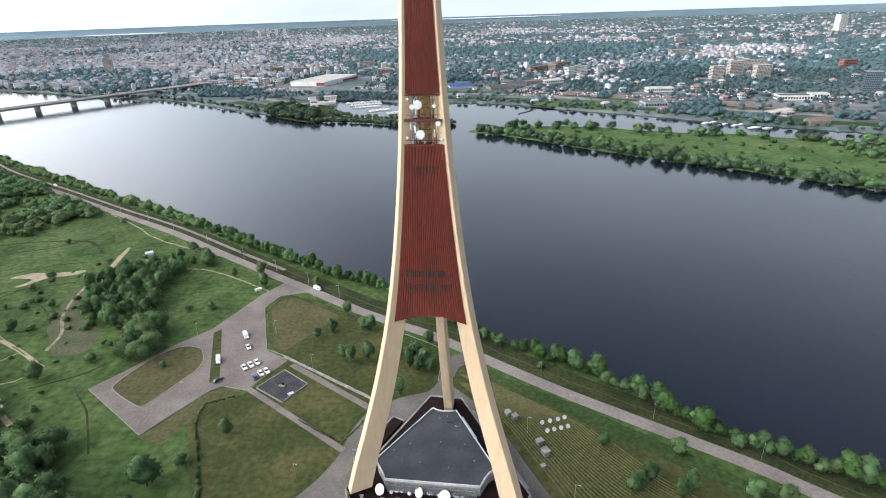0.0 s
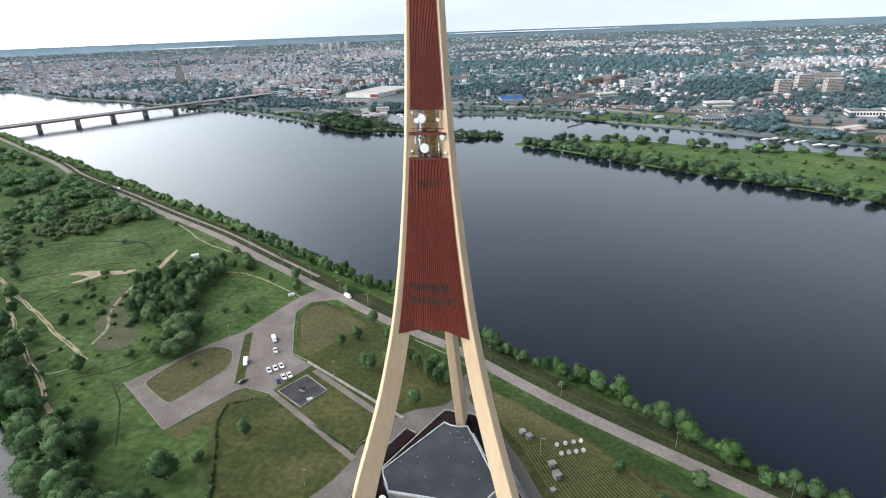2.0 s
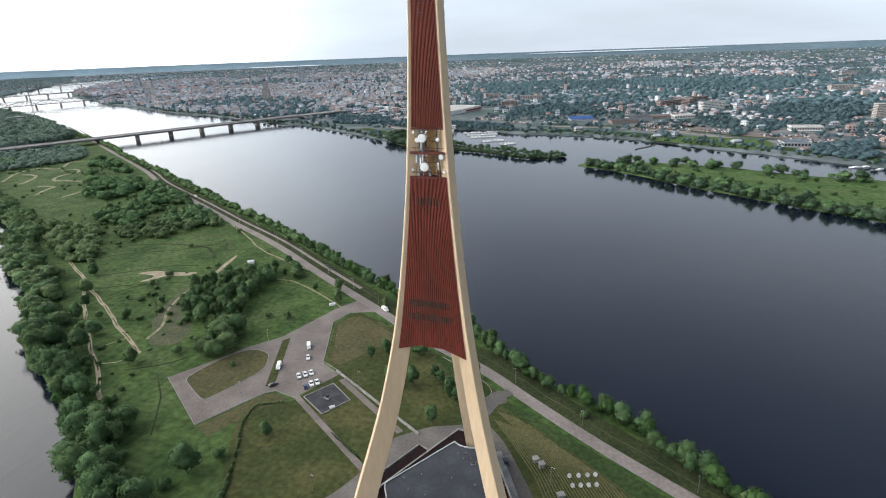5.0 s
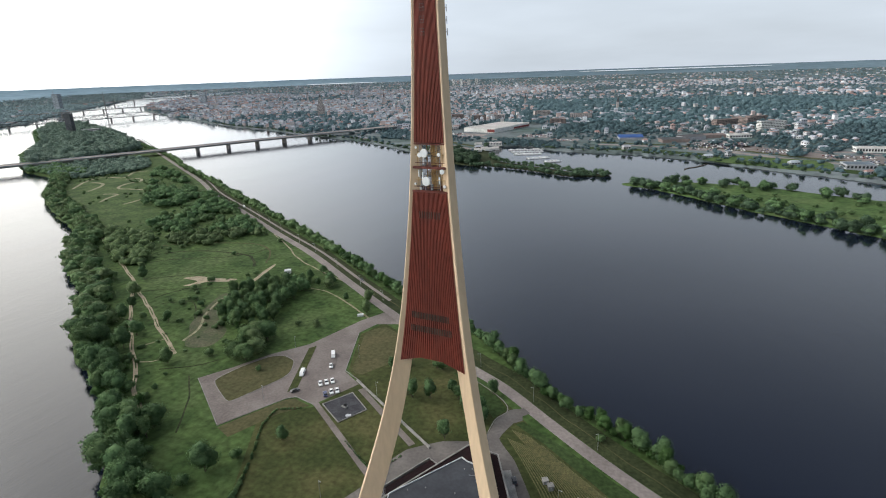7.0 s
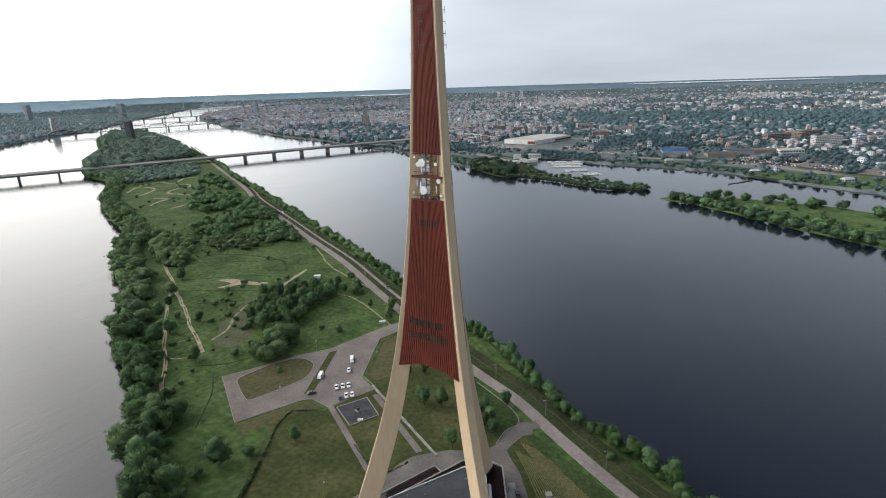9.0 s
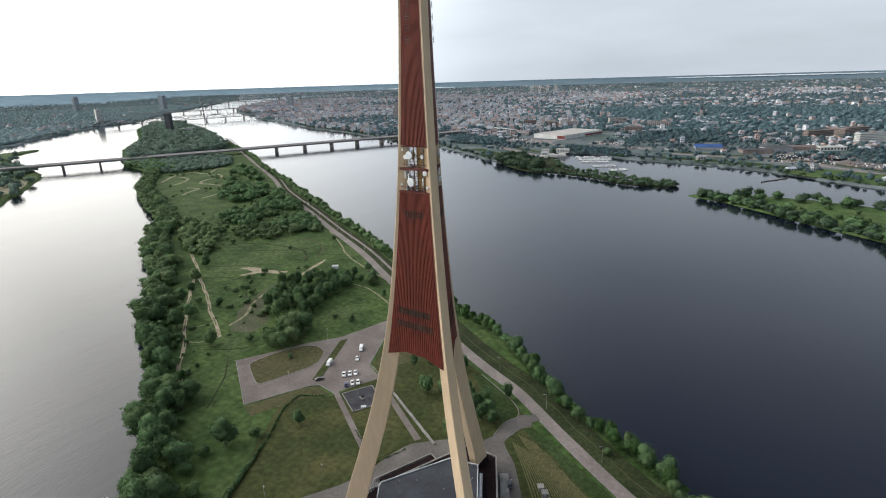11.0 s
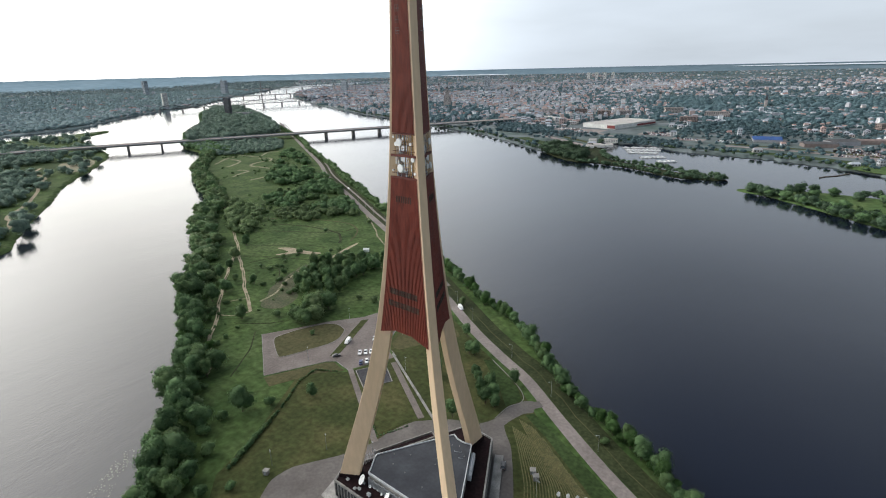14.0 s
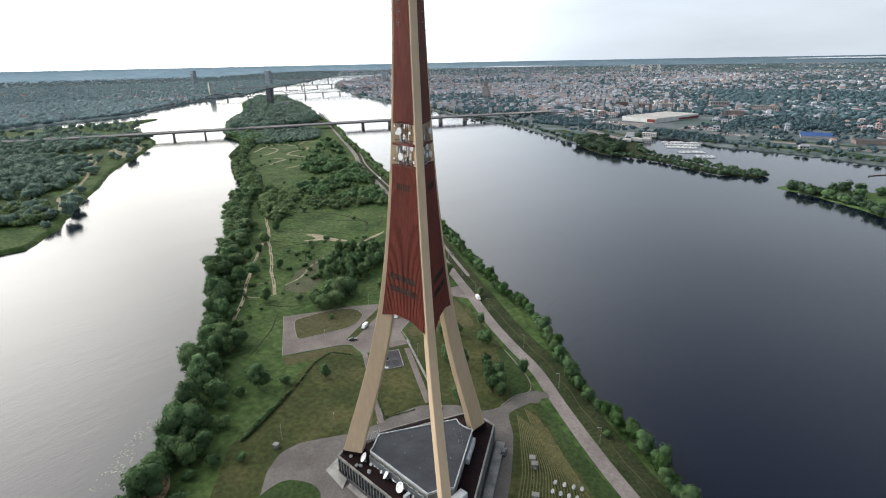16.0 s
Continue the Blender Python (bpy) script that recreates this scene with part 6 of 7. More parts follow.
def bldg(name, label, x, y, w, d, h, turn, wall_m, roof_m, floors=0, cols=0, roof="flat", category="building", band=None, steps=()):
    """A building: walls, roof with parapet or ridge, rows of windows, set-back upper stages."""
    (cx, cy, cz), = pull([(x, y, 0.0)])[0]
    k = pull([(x, y, 0.0)])[1][0]
    root = new(name)
    root.matrix_basis = pose(cx, cy, cz, 0, 0, turn) @ Matrix.Scale(k, 4)
    tagged(root, label, category)
    stages = [(w, d, 0.0, h)] + list(steps)
    for sw, sd, z0, z1 in stages:
        part("wall", box_bm(-sw / 2, -sd / 2, z0 - (0.5 if z0 == 0 else 0), sw / 2, sd / 2, z1), M_TONES[wall_m], root)
        if roof == "flat" or (sw, sd, z0, z1) != stages[-1]:
            bm = bmesh.new()
            for bx in ((-sw / 2 - 0.2, -sd / 2 - 0.2, sw / 2 + 0.2, -sd / 2 + 0.3), (-sw / 2 - 0.2, sd / 2 - 0.3, sw / 2 + 0.2, sd / 2 + 0.2), (-sw / 2 - 0.2, -sd / 2 + 0.3, -sw / 2 + 0.3, sd / 2 - 0.3), (sw / 2 - 0.3, -sd / 2 + 0.3, sw / 2 + 0.2, sd / 2 - 0.3)):
                box(bm, bx[0], bx[1], z1 - 0.1, bx[2], bx[3], z1 + 0.8)
            part("parapet", bm, M_TONES[band or wall_m], root)
            part("roof", box_bm(-sw / 2 + 0.3, -sd / 2 + 0.3, z1, sw / 2 - 0.3, sd / 2 - 0.3, z1 + 0.25), M_TONES[roof_m], root)
        else:
            bm = bmesh.new()
            rise = {"gable": sd * 0.28, "low": sd * 0.10, "spire": max(sw, sd) * 2.2}[roof]
            vs = [bm.verts.new(p) for p in ((-sw / 2 - 0.4, -sd / 2 - 0.4, z1), (sw / 2 + 0.4, -sd / 2 - 0.4, z1), (sw / 2 + 0.4, sd / 2 + 0.4, z1), (-sw / 2 - 0.4, sd / 2 + 0.4, z1))]
            if roof == "spire":
                t = bm.verts.new((0, 0, z1 + rise))
                for i in range(4):
                    bm.faces.new((vs[i], vs[(i + 1) % 4], t))
            else:
                a, b = bm.verts.new((-sw / 2 - 0.4, 0, z1 + rise)), bm.verts.new((sw / 2 + 0.4, 0, z1 + rise))
                bm.faces.new((vs[0], vs[1], b, a)), bm.faces.new((vs[2], vs[3], a, b)), bm.faces.new((vs[1], vs[2], b)), bm.faces.new((vs[3], vs[0], a))
            bm.faces.new(vs[::-1])
            part("roof", bm, M_TONES[roof_m], root)
        if floors and cols:
            fh = (z1 - z0) / max(1, round(floors * (z1 - z0) / h))
            for fl in range(int(round((z1 - z0) / fh))):
                zb = z0 + fl * fh + fh * 0.3
                bm = bmesh.new()
                n = max(2, int(cols * sw / w))
                for i in range(n):
                    cxw = -sw / 2 + sw * (i + 0.5) / n
                    for yy in (-sd / 2, sd / 2):
                        bm.faces.new([bm.verts.new(q) for q in ((cxw - sw / n * 0.3, yy + (0.06 if yy > 0 else -0.06), zb), (cxw + sw / n * 0.3, yy + (0.06 if yy > 0 else -0.06), zb), (cxw + sw / n * 0.3, yy + (0.06 if yy > 0 else -0.06), zb + fh * 0.5), (cxw - sw / n * 0.3, yy + (0.06 if yy > 0 else -0.06), zb + fh * 0.5))])
                n = max(2, int(cols * sd / w))
                for i in range(n):
                    cyw = -sd / 2 + sd * (i + 0.5) / n
                    for xx in (-sw / 2, sw / 2):
                        bm.faces.new([bm.verts.new(q) for q in ((xx + (0.06 if xx > 0 else -0.06), cyw - sd / n * 0.3, zb), (xx + (0.06 if xx > 0 else -0.06), cyw + sd / n * 0.3, zb), (xx + (0.06 if xx > 0 else -0.06), cyw + sd / n * 0.3, zb + fh * 0.5), (xx + (0.06 if xx > 0 else -0.06), cyw - sd / n * 0.3, zb + fh * 0.5))])
                tagged(part("glazing", bm, M_GLASS, root), kind="stuff")
    return root


hall = bldg("retail_hall", "large flat white hall with a red band", -352, 1205, 165, 88, 9, 75, "white_render", "pale_roof", 0, 0)
part("red_band", box_bm(5, -45.2, 1.5, 82, -44.4, 5.5), M_TONES["red_band"], hall, "red band along the hall")
part("red_band", box_bm(-83.4, -44, 1.5, -82.6, -24, 8.0), M_TONES["red_band"], hall, "red panels on the hall's end")
bldg("blue_hall", "low hall with a bright blue roof", -24, 1045, 46, 40, 4, 12, "grey_panel", "blue_roof", 0, 0, "low")
bldg("slab_block", "long white five-storey building with rows of windows", 248, 1238, 58, 15, 17, 32, "white_render", "dark_roof", 5, 16)
for x, y, w, h in ((507, 1072, 26, 26), (575, 1148, 30, 28), (607, 1092, 34, 24)):
    bldg("tower_block", "beige prefabricated apartment block with rows of windows", x, y, w, 14, h, 12, "beige_panel", "pale_roof", 9, 10)
bldg("apartment_row", "long pinkish apartment block", 676, 1290, 64, 13, 18, -8, "pink_block", "dark_roof", 6, 20)
bldg("red_block", "red brick block of flats with rows of windows", 866, 1236, 34, 16, 17, 10, "red_brick", "rust_roof", 5, 9)
bldg("yellow_kiosk", "low pale yellow harbour pavilion", 433, 642, 16, 10, 5, 25, "beige_panel", "pale_roof", 1, 5)
bldg("brown_shed", "brown gabled shed on the harbour shore", 436, 577, 26, 14, 5, 5, "brown_stone", "rust_roof", 0, 0, "gable")
bldg("low_hall", "long low white hall beside the road", 342, 908, 46, 20, 7, 3, "white_render", "pale_roof", 1, 12)
bldg("showroom", "white low showroom with dark glazing", 512, 782, 48, 26, 7, -8, "white_render", "dark_roof", 1, 12)
bldg("showroom", "pale low showroom beside parked cars", 560, 800, 26, 20, 6, -8, "white_render", "pale_roof", 1, 6)
bldg("glass_office", "dark glass office tower with pale edge", 672, 850, 24, 18, 32, -20, "glass_grey", "pale_roof", 9, 10)
bldg("harbour_office", "low dull-yellow harbour building with flat roof", 430, 655, 44, 15, 5, 30, "beige_panel", "pale_roof", 1, 10)
bldg("boat_house", "blue-grey boat house at the water's edge", 286, 748, 34, 26, 6, 5, "grey_panel", "glass_grey", 1, 8)
bldg("warehouse", "long brown warehouse with pitched roof", 58, 1000, 50, 26, 6, 20, "brown_stone", "dark_roof", 0, 0, "low")
bldg("warehouse", "dark warehouse with a wide low roof", 88, 1040, 44, 30, 7, 35, "grey_panel", "dark_roof", 0, 0, "low")
bldg("warehouse", "brown brick workshop with rust-red roof", 128, 1075, 40, 22, 6, 20, "brick", "rust_roof", 0, 0, "low")
bldg("white_store", "low white store with a flat roof", 172, 1080, 44, 22, 6, 25, "white_render", "pale_roof", 1, 8)
for x, y, w, tn in ((165, 1325, 62, 40), (205, 1372, 48, 130), (240, 1420, 55, 40)):
    bldg("brick_block", "reddish brick block with a flat roof", x, y, w, 16, 13, tn, "brick", "rust_roof", 4, 14)
bldg("long_shed", "long white shed near the bridge road", -537, 1262, 150, 14, 7, -37, "white_render", "pale_roof", 2, 20)
bldg("clubhouse", "white clubhouse at the marina", -264, 905, 24, 12, 6, 10, "white_render", "pale_roof", 2, 8, "low")
for x, y, tn in ((-272, 822, 10), (-258, 838, 25), (-268, 846, 20), (-248, 852, 15), (-285, 868, 5), (-300, 905, 30)):
    bldg("storage_tent", "white canvas storage tent beside the marina", x, y, 13, 8, 3, tn, "white_render", "pale_roof", 0, 0, "gable", "tent")
for x, y, w, h, tn, wm in ((-640, 1420, 40, 16, 20, "pink_block"), (-560, 1470, 36, 15, 25, "brick"), (-470, 1430, 44, 15, 15, "brick"), (-420, 1440, 30, 16, 25, "pink_block"), (-230, 1350, 40, 12, 20, "brick"), (-190, 1480, 60, 16, 10, "pink_block"), (-320, 1560, 50, 18, 35, "beige_panel")):
    bldg("factory_block", "brownish multi-storey block with rows of windows", x, y, w, 16, h, tn, wm, "rust_roof", 5, 12)
bldg("high_rise", "stepped brown high-rise with a spire", -1175, 1640, 24, 18, 40, 20, "pink_block", "dark_roof", 12, 10, "spire", steps=((14, 12, 40, 58), (6, 6, 58, 66)))
bldg("slab_tower", "dark slab office tower above the island wood", -1570, 950, 19, 13, 62, 15, "dark_slab", "dark_roof", 20, 8)
bldg("studio_block", "pale low studio building in the island wood", -1500, 960, 46, 16, 18, 30, "grey_panel", "pale_roof", 4, 16)
bldg("hotel_tower", "white hotel tower by the river", -2374, 1160, 48, 20, 62, -20, "white_render", "pale_roof", 16, 12)
bldg("bank_tower", "slim grey glass tower on the west bank", -4116, 1935, 40, 28, 98, 0, "hazy_panel", "dark_roof", 26, 8)
mast_tower = bldg("bank_tower", "pale grey office tower with a corner mast", -3441, 2145, 40, 28, 92, 12, "hazy_panel", "pale_roof", 26, 8)
part("mast", tube_bm((-16, 0, 92), (-19, 0, 116), 2.4, 0.6, seg=6), M_TONES["grey_panel"], mast_tower)
bldg("hotel_block", "broad pale high-rise over the old town", -2711, 2582, 40, 20, 68, 15, "hazy_panel", "pale_roof", 18, 10)
bldg("tower_house", "slim grey tower over the old town", -1903, 3110, 34, 30, 88, 20, "hazy_panel", "dark_roof", 24, 8)
for i in range(4):
    bldg("tower_block", "pale distant apartment tower", -2060 + 75 * i, 5269 + 20 * i, 28, 20, 66, 10, "white_render", "pale_roof", 16, 6)
bldg("tower_house", "tall white apartment tower", 1782, 2840, 46, 30, 82, 20, "white_render", "pale_roof", 18, 8)
for x, y, h in ((-1290, 2350, 46), (-1900, 2560, 60), (-2696, 2471, 66), (-2467, 2436, 70), (-130, 1900, 30), (-520, 2150, 34), (330, 2300, 30)):
    bldg("church_tower", "church tower with a pointed dark spire", x, y, 8, 8, h * 0.75, 15, "pink_block", "dark_roof", 0, 0, "spire", "church")
for i, (x, y) in enumerate(((1120, 2350), (1240, 2300), (1420, 2520), (900, 2450), (1640, 2650), (1080, 2700), (1800, 2500), (760, 2050), (1300, 2050), (640, 1700))):
    bldg("apartment_row", "long pale apartment block among trees", x, y, 60, 13, 18, 15 + 35 * (i % 3), ("beige_panel", "pink_block", "grey_panel")[i % 3], "pale_roof", 6, 16)

# ---- the town: houses, blocks and greenery past counting ----
crg = np.random.default_rng(77)


def shore_at(theta, shore):
    return np.interp(theta, *np.array(shore, float).T)


def cells(lo, hi, gap, t0, t1):
    """Places on an uneven grid between two distances and bearings."""
    r = np.arange(-hi, hi, gap)
    gx, gy = np.meshgrid(r, r)
    a = radians(24)
    x, y = gx * math.cos(a) - gy * math.sin(a), gx * math.sin(a) + gy * math.cos(a)
    x, y = (v.ravel() + crg.uniform(-0.3, 0.3, v.size) * gap for v in (x, y))
    d, t = np.hypot(x, y), np.degrees(np.arctan2(x, y))
    ok = (d > lo) & (d <= hi) & (t > t0) & (t < t1)
    return np.c_[x[ok] + HUB[0] - 15, y[ok] + HUB[1]], d[ok], t[ok]


def field(p, scale, seed):
    return np.array([noise.noise(Vector((x * scale, y * scale, seed))) for x, y in p])


W_V, W_F, R_V, R_F, G_V, G_F = [], [], [], [], [], []
count = [0, 0, 0]


def house(x, y, w, d, h, turn, pitched, windows):
    """Adds one house to the town's shared meshes."""
    c, s = math.cos(turn), math.sin(turn)

    def place(local, k):
        q = np.array(local, float)
        g = np.c_[x + q[:, 0] * c - q[:, 1] * s, y + q[:, 0] * s + q[:, 1] * c, q[:, 2]]
        return pull(g)[0]

    hw, hd = w / 2, d / 2
    b = [(-hw, -hd, -0.5), (hw, -hd, -0.5), (hw, hd, -0.5), (-hw, hd, -0.5), (-hw, -hd, h), (hw, -hd, h), (hw, hd, h), (-hw, hd, h)]
    W_V.append(place(b, 1))
    W_F.extend([[count[0] + i for i in f] for f in ((0, 1, 5, 4), (1, 2, 6, 5), (2, 3, 7, 6), (3, 0, 4, 7))])
    count[0] += 8
    o = 0.5
    rise = d * 0.32 if pitched else 0.0
    if pitched:
        t = [(-hw - o, -hd - o, h - 0.1), (hw + o, -hd - o, h - 0.1), (hw + o, hd + o, h - 0.1), (-hw - o, hd + o, h - 0.1), (-hw * 0.8, 0, h + rise), (hw * 0.8, 0, h + rise)]
        fs = ((0, 1, 5, 4), (2, 3, 4, 5), (1, 2, 5, 5), (3, 0, 4, 4))
    else:
        t = [(-hw - 0.2, -hd - 0.2, h), (hw + 0.2, -hd - 0.2, h), (hw + 0.2, hd + 0.2, h), (-hw - 0.2, hd + 0.2, h), (-hw - 0.2, -hd - 0.2, h + 0.7), (hw + 0.2, -hd - 0.2, h + 0.7), (hw + 0.2, hd + 0.2, h + 0.7), (-hw - 0.2, hd + 0.2, h + 0.7)]
        fs = ((0, 1, 5, 4), (1, 2, 6, 5), (2, 3, 7, 6), (3, 0, 4, 7), (4, 5, 6, 7))
    R_V.append(place(t, 1))
    for f in fs:
        f = [count[1] + i for i in f]
        R_F.append((f[0], f[1], f[2]))
        if f[2] != f[3]:
            R_F.append((f[0], f[2], f[3]))
    count[1] += len(t)
    if windows:
        nf = max(1, int(h / 3.2))
        for fl in range(nf):
            z0 = h * (fl + 0.3) / nf
            z1 = h * (fl + 0.75) / nf
            for side, (length, off) in enumerate(((w, hd), (w, -hd), (d, hw), (d, -hw))):
                n = max(2, int(length / 4.2))
                for i in range(n):
                    u0, u1 = -length / 2 + length * (i + 0.25) / n, -length / 2 + length * (i + 0.75) / n
                    e = off + (0.08 if off > 0 else -0.08)
                    q = [(u0, e, z0), (u1, e, z0), (u1, e, z1), (u0, e, z1)] if side < 2 else [(e, u0, z0), (e, u1, z0), (e, u1, z1), (e, u0, z1)]
                    G_V.append(place(q, 1))
                    G_F.append([count[2] + j for j in range(4)])
                    count[2] += 4


NOTABLE = np.array([(o.matrix_basis.translation.x, o.matrix_basis.translation.y) for o in scene.objects if o.get("category") in ("building", "church")])
GREEN = [[], [], [], []]         # trees: places by distance
SIZE = [[], [], [], []]
WOODS = ([(409, 1363), (541, 1445), (589, 1318), (489, 1100), (407, 1030), (338, 1060), (314, 1132)], [(87, 1859), (405, 2016), (580, 1871), (679, 2265), (465, 2406), (231, 2300)],
         [(-541, 2239), (-457, 2360), (-201, 1837), (-182, 1563), (-391, 1864)], [(-190, 1115), (-200, 1300), (-101, 1389), (30, 1154), (-42, 1140)], [(60, 1500), (300, 1560), (420, 1660), (100, 1620)])      # dark parks


def park(p):
    out = np.zeros(len(p), bool)
    for o in WOODS:
        out |= inside(p, o)
    return out


for lo, hi, gap, lvl in ((760, 1500, 17.0, 0), (1500, 2600, 19.0, 3), (2600, 5200, 34.0, 1), (5200, 9800, 72.0, 2)):
    for shore, t0, t1, side in ((RIGHT_SHORE, -50.2, 44, "east"), (LEFT_SHORE, -95, -50.4, "west")):
        p, d, t = cells(lo, hi, gap, t0, t1)
        s = shore_at(t, shore)
        margin = d - s
        ok = margin > 22
        if side == "east":        # the water bend beyond the old town
            lim = np.interp(t, [-50.6, -49.5, -47.6, -45.4, -42, -40, -38], [4000, 4373, 4981, 5770, 6900, 8600, 30000])
            lim2 = np.interp(t, [-50.6, -47.6, -45.4, -42, -40, -38], [6263, 6800, 7300, 8200, 8900, 0])
            ok &= (d < lim - 60) | (d > lim2 + 60)
        p, d, t, margin = p[ok], d[ok], t[ok], margin[ok]
        f1, f2 = field(p, 0.0016, 3), field(p, 0.005, 8)
        pk = park(p)
        for (x, y), dd, tt, mg, a, b, is_park in zip(p, d, t, margin, f1, f2, pk):
            u = crg.random()
            dense = np.clip(0.80 - (tt + 45) / 75, 0.17, 0.62) if side == "east" else (0.16 if mg < 420 else 0.045)     # the old town lies to the north-west
            if dd > 5200:
                dense *= 0.55
            if mg < 330 and dd < 1500 and side == "east":
                dense = 0.02
            dense = np.clip(dense + 0.7 * a * (dense > 0.1), 0.02, 0.95)
            turn = radians(24 + 90 * round(a * 4) + b * 30)
            if side == "east" and tt < -12 and dd < 1500 and inside([(x, y)], [(-470, 1040), (-250, 1010), (-220, 1290), (-420, 1420)])[0]:
                continue
            if len(NOTABLE) and dd < 2400 and np.min(np.hypot(NOTABLE[:, 0] - x, NOTABLE[:, 1] - y)) < 34:
                continue
            if not is_park and u < dense * 0.78:
                big = dense > 0.5
                w = min(gap, 30) * crg.uniform(0.4, 0.85)
                dp = min(gap, 30) * crg.uniform(0.35, 0.52)
                h = crg.choice([crg.uniform(6, 11), crg.uniform(10, 16)]) if big else crg.choice([crg.uniform(3.2, 5.5), crg.uniform(5, 8.5), crg.uniform(10, 17)], p=[0.62, 0.33, 0.05])
                house(x, y, w, dp, h, turn, crg.random() < (0.75 if h < 22 else 0.1), dd < 1500)
                for _ in range(crg.choice([0, 1, 2], p=[0.25, 0.45, 0.3]) if dd < 5200 else 0):
                    GREEN[lvl].append((x + crg.choice([-1, 1]) * gap * 0.45, y + crg.uniform(-0.4, 0.4) * gap))
                    SIZE[lvl].append(crg.uniform(6, 11) * (1.25 if lvl == 1 else 1.0))
            elif is_park or u > 0.66 - 0.5 * (b > -0.05) - 0.3 * (dense < 0.5) or (mg < 60 and u > 0.5) or (side == "west" and b > -0.25):
                if mg < 190 and dd < 1500 and u < 0.80 and mg > 40:
                    continue
                for j in range(3 if is_park or (side == "west" and lvl == 3) else (2 if lvl in (0, 3) or side == "west" else 1)):
                    q = crg.uniform(-0.45, 0.45, 2) * gap
                    tier = 1 if side == "west" and lvl == 3 else lvl
                    GREEN[tier].append((x + q[0], y + q[1]))
                    SIZE[tier].append(crg.uniform(6, 12) * (1.25 if is_park or side == "west" else 1.0) * (1.0 if lvl < 2 else 1.4) * (1.0 if lvl != 1 else 1.25))
tagged(new("town_walls", mesh_np("town_walls", np.concatenate(W_V), W_F, M_WALLS)), "walls of the town's many houses in grey, beige and brick", "houses", kind="stuff")
tagged(new("town_roofs", mesh_np("town_roofs", np.concatenate(R_V), R_F, M_ROOFS)), "red-brown and grey roofs of the town", "roofs", kind="stuff")
tagged(new("town_windows", mesh_np("town_windows", np.concatenate(G_V), G_F, M_GLASS)), "dark windows of the nearer town houses", "windows", kind="stuff")
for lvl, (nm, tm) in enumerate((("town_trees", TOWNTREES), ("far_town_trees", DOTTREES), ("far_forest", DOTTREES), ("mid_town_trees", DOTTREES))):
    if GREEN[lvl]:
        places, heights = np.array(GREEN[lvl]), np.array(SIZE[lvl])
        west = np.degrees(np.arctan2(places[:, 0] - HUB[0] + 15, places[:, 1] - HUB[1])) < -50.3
        # haze lies in these leaf colours, bluer far off, palest to the west
        for here, leaf, words in ((~west, M_FARHAZELEAF if lvl in (1, 2) else M_HAZELEAF, "trees between the houses of the town, haze painted into their green"), (west, M_WESTHAZELEAF, "trees of the west bank, haze painted into their blue-green")):
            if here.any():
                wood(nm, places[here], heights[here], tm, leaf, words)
pts = np.array(along([tuple(polar(t, d + 8)[:2]) for t, d in RIGHT_SHORE if -48 < t < 46], 9.0, 5.0, 71, 0.25))
wood("shore_trees", pts, crg.uniform(5, 10, len(pts)), FARTREES, M_LEAF[4], "bushes and trees along the far shore")
for outline, sizes, words in (([(-561, 982), (-624, 1142), (-551, 1147), (-470, 1092), (-425, 1000), (-470, 965)], (7, 12), "behind the far meadow"), ([(-282, 927), (-272, 1000), (-152, 949), (-130, 880), (-204, 884)], (6, 11), "behind the marina"),
                              ([(284, 690), (327, 752), (395, 786), (353, 655), (314, 650)], (9, 15), "on the harbour shore"), ([(372, 606), (390, 592), (400, 610), (392, 636), (376, 630)], (10, 15), "beside the harbour building"), ([(466, 668), (482, 668), (484, 684), (470, 688)], (8, 13), "beside the harbour road"), ([(480, 612), (505, 598), (520, 614), (500, 632), (484, 628)], (10, 15), "on the grassy harbour shore"), ([(220, 842), (246, 838), (252, 866), (228, 876)], (9, 14), "beside the far lawn"), ([(276, 905), (302, 901), (304, 926), (282, 930)], (8, 13), "beside the low hall")):
    pts = scatter(outline, 9.0, 73)
    # the haze-tinted leaf colour serves the shore clumps too
    wood("shore_wood", pts, crg.uniform(*sizes, len(pts)), FARTREES, M_HAZELEAF, f"clump of haze-tinted green trees {words}")
# the distance, haze painted in: low wooded land to the horizon, a plain backdrop
th_b = np.arange(-100, 52, 0.4)
d_b = np.array([5400, 7500, 9800, 14000, 19000, 23400.0])
lift = np.array([-9.0, -8, -5, 14, 34, 44])
reach = np.interp(th_b, [-100, -62, -52], [0.66, 0.66, 1.0])          # the painted haze starts nearer under the sun
g = np.stack([polar(th_b, d * (reach if k < 3 else 1.0), h) for k, (d, h) in enumerate(zip(d_b, lift))])
for j in range(3, 6):
    g[j, :, 2] += [noise.noise(Vector((t * 0.9, j * 5.0, 1))) * 7 + noise.noise(Vector((t * 4.0, j * 5.0, 1))) * 4 for t in th_b]
i_b = np.arange(g.shape[0] * g.shape[1]).reshape(g.shape[:2])
f_b = np.stack([i_b[:-1, :-1], i_b[:-1, 1:], i_b[1:, 1:], i_b[1:, :-1]], -1).reshape(-1, 4)[:, ::-1]
tagged(new("backdrop", mesh_np("backdrop", pull(g.reshape(-1, 3))[0], f_b, M_DISTANCE, smooth=True)), "wooded horizon with blue-grey haze painted in", "backdrop", kind="structure")

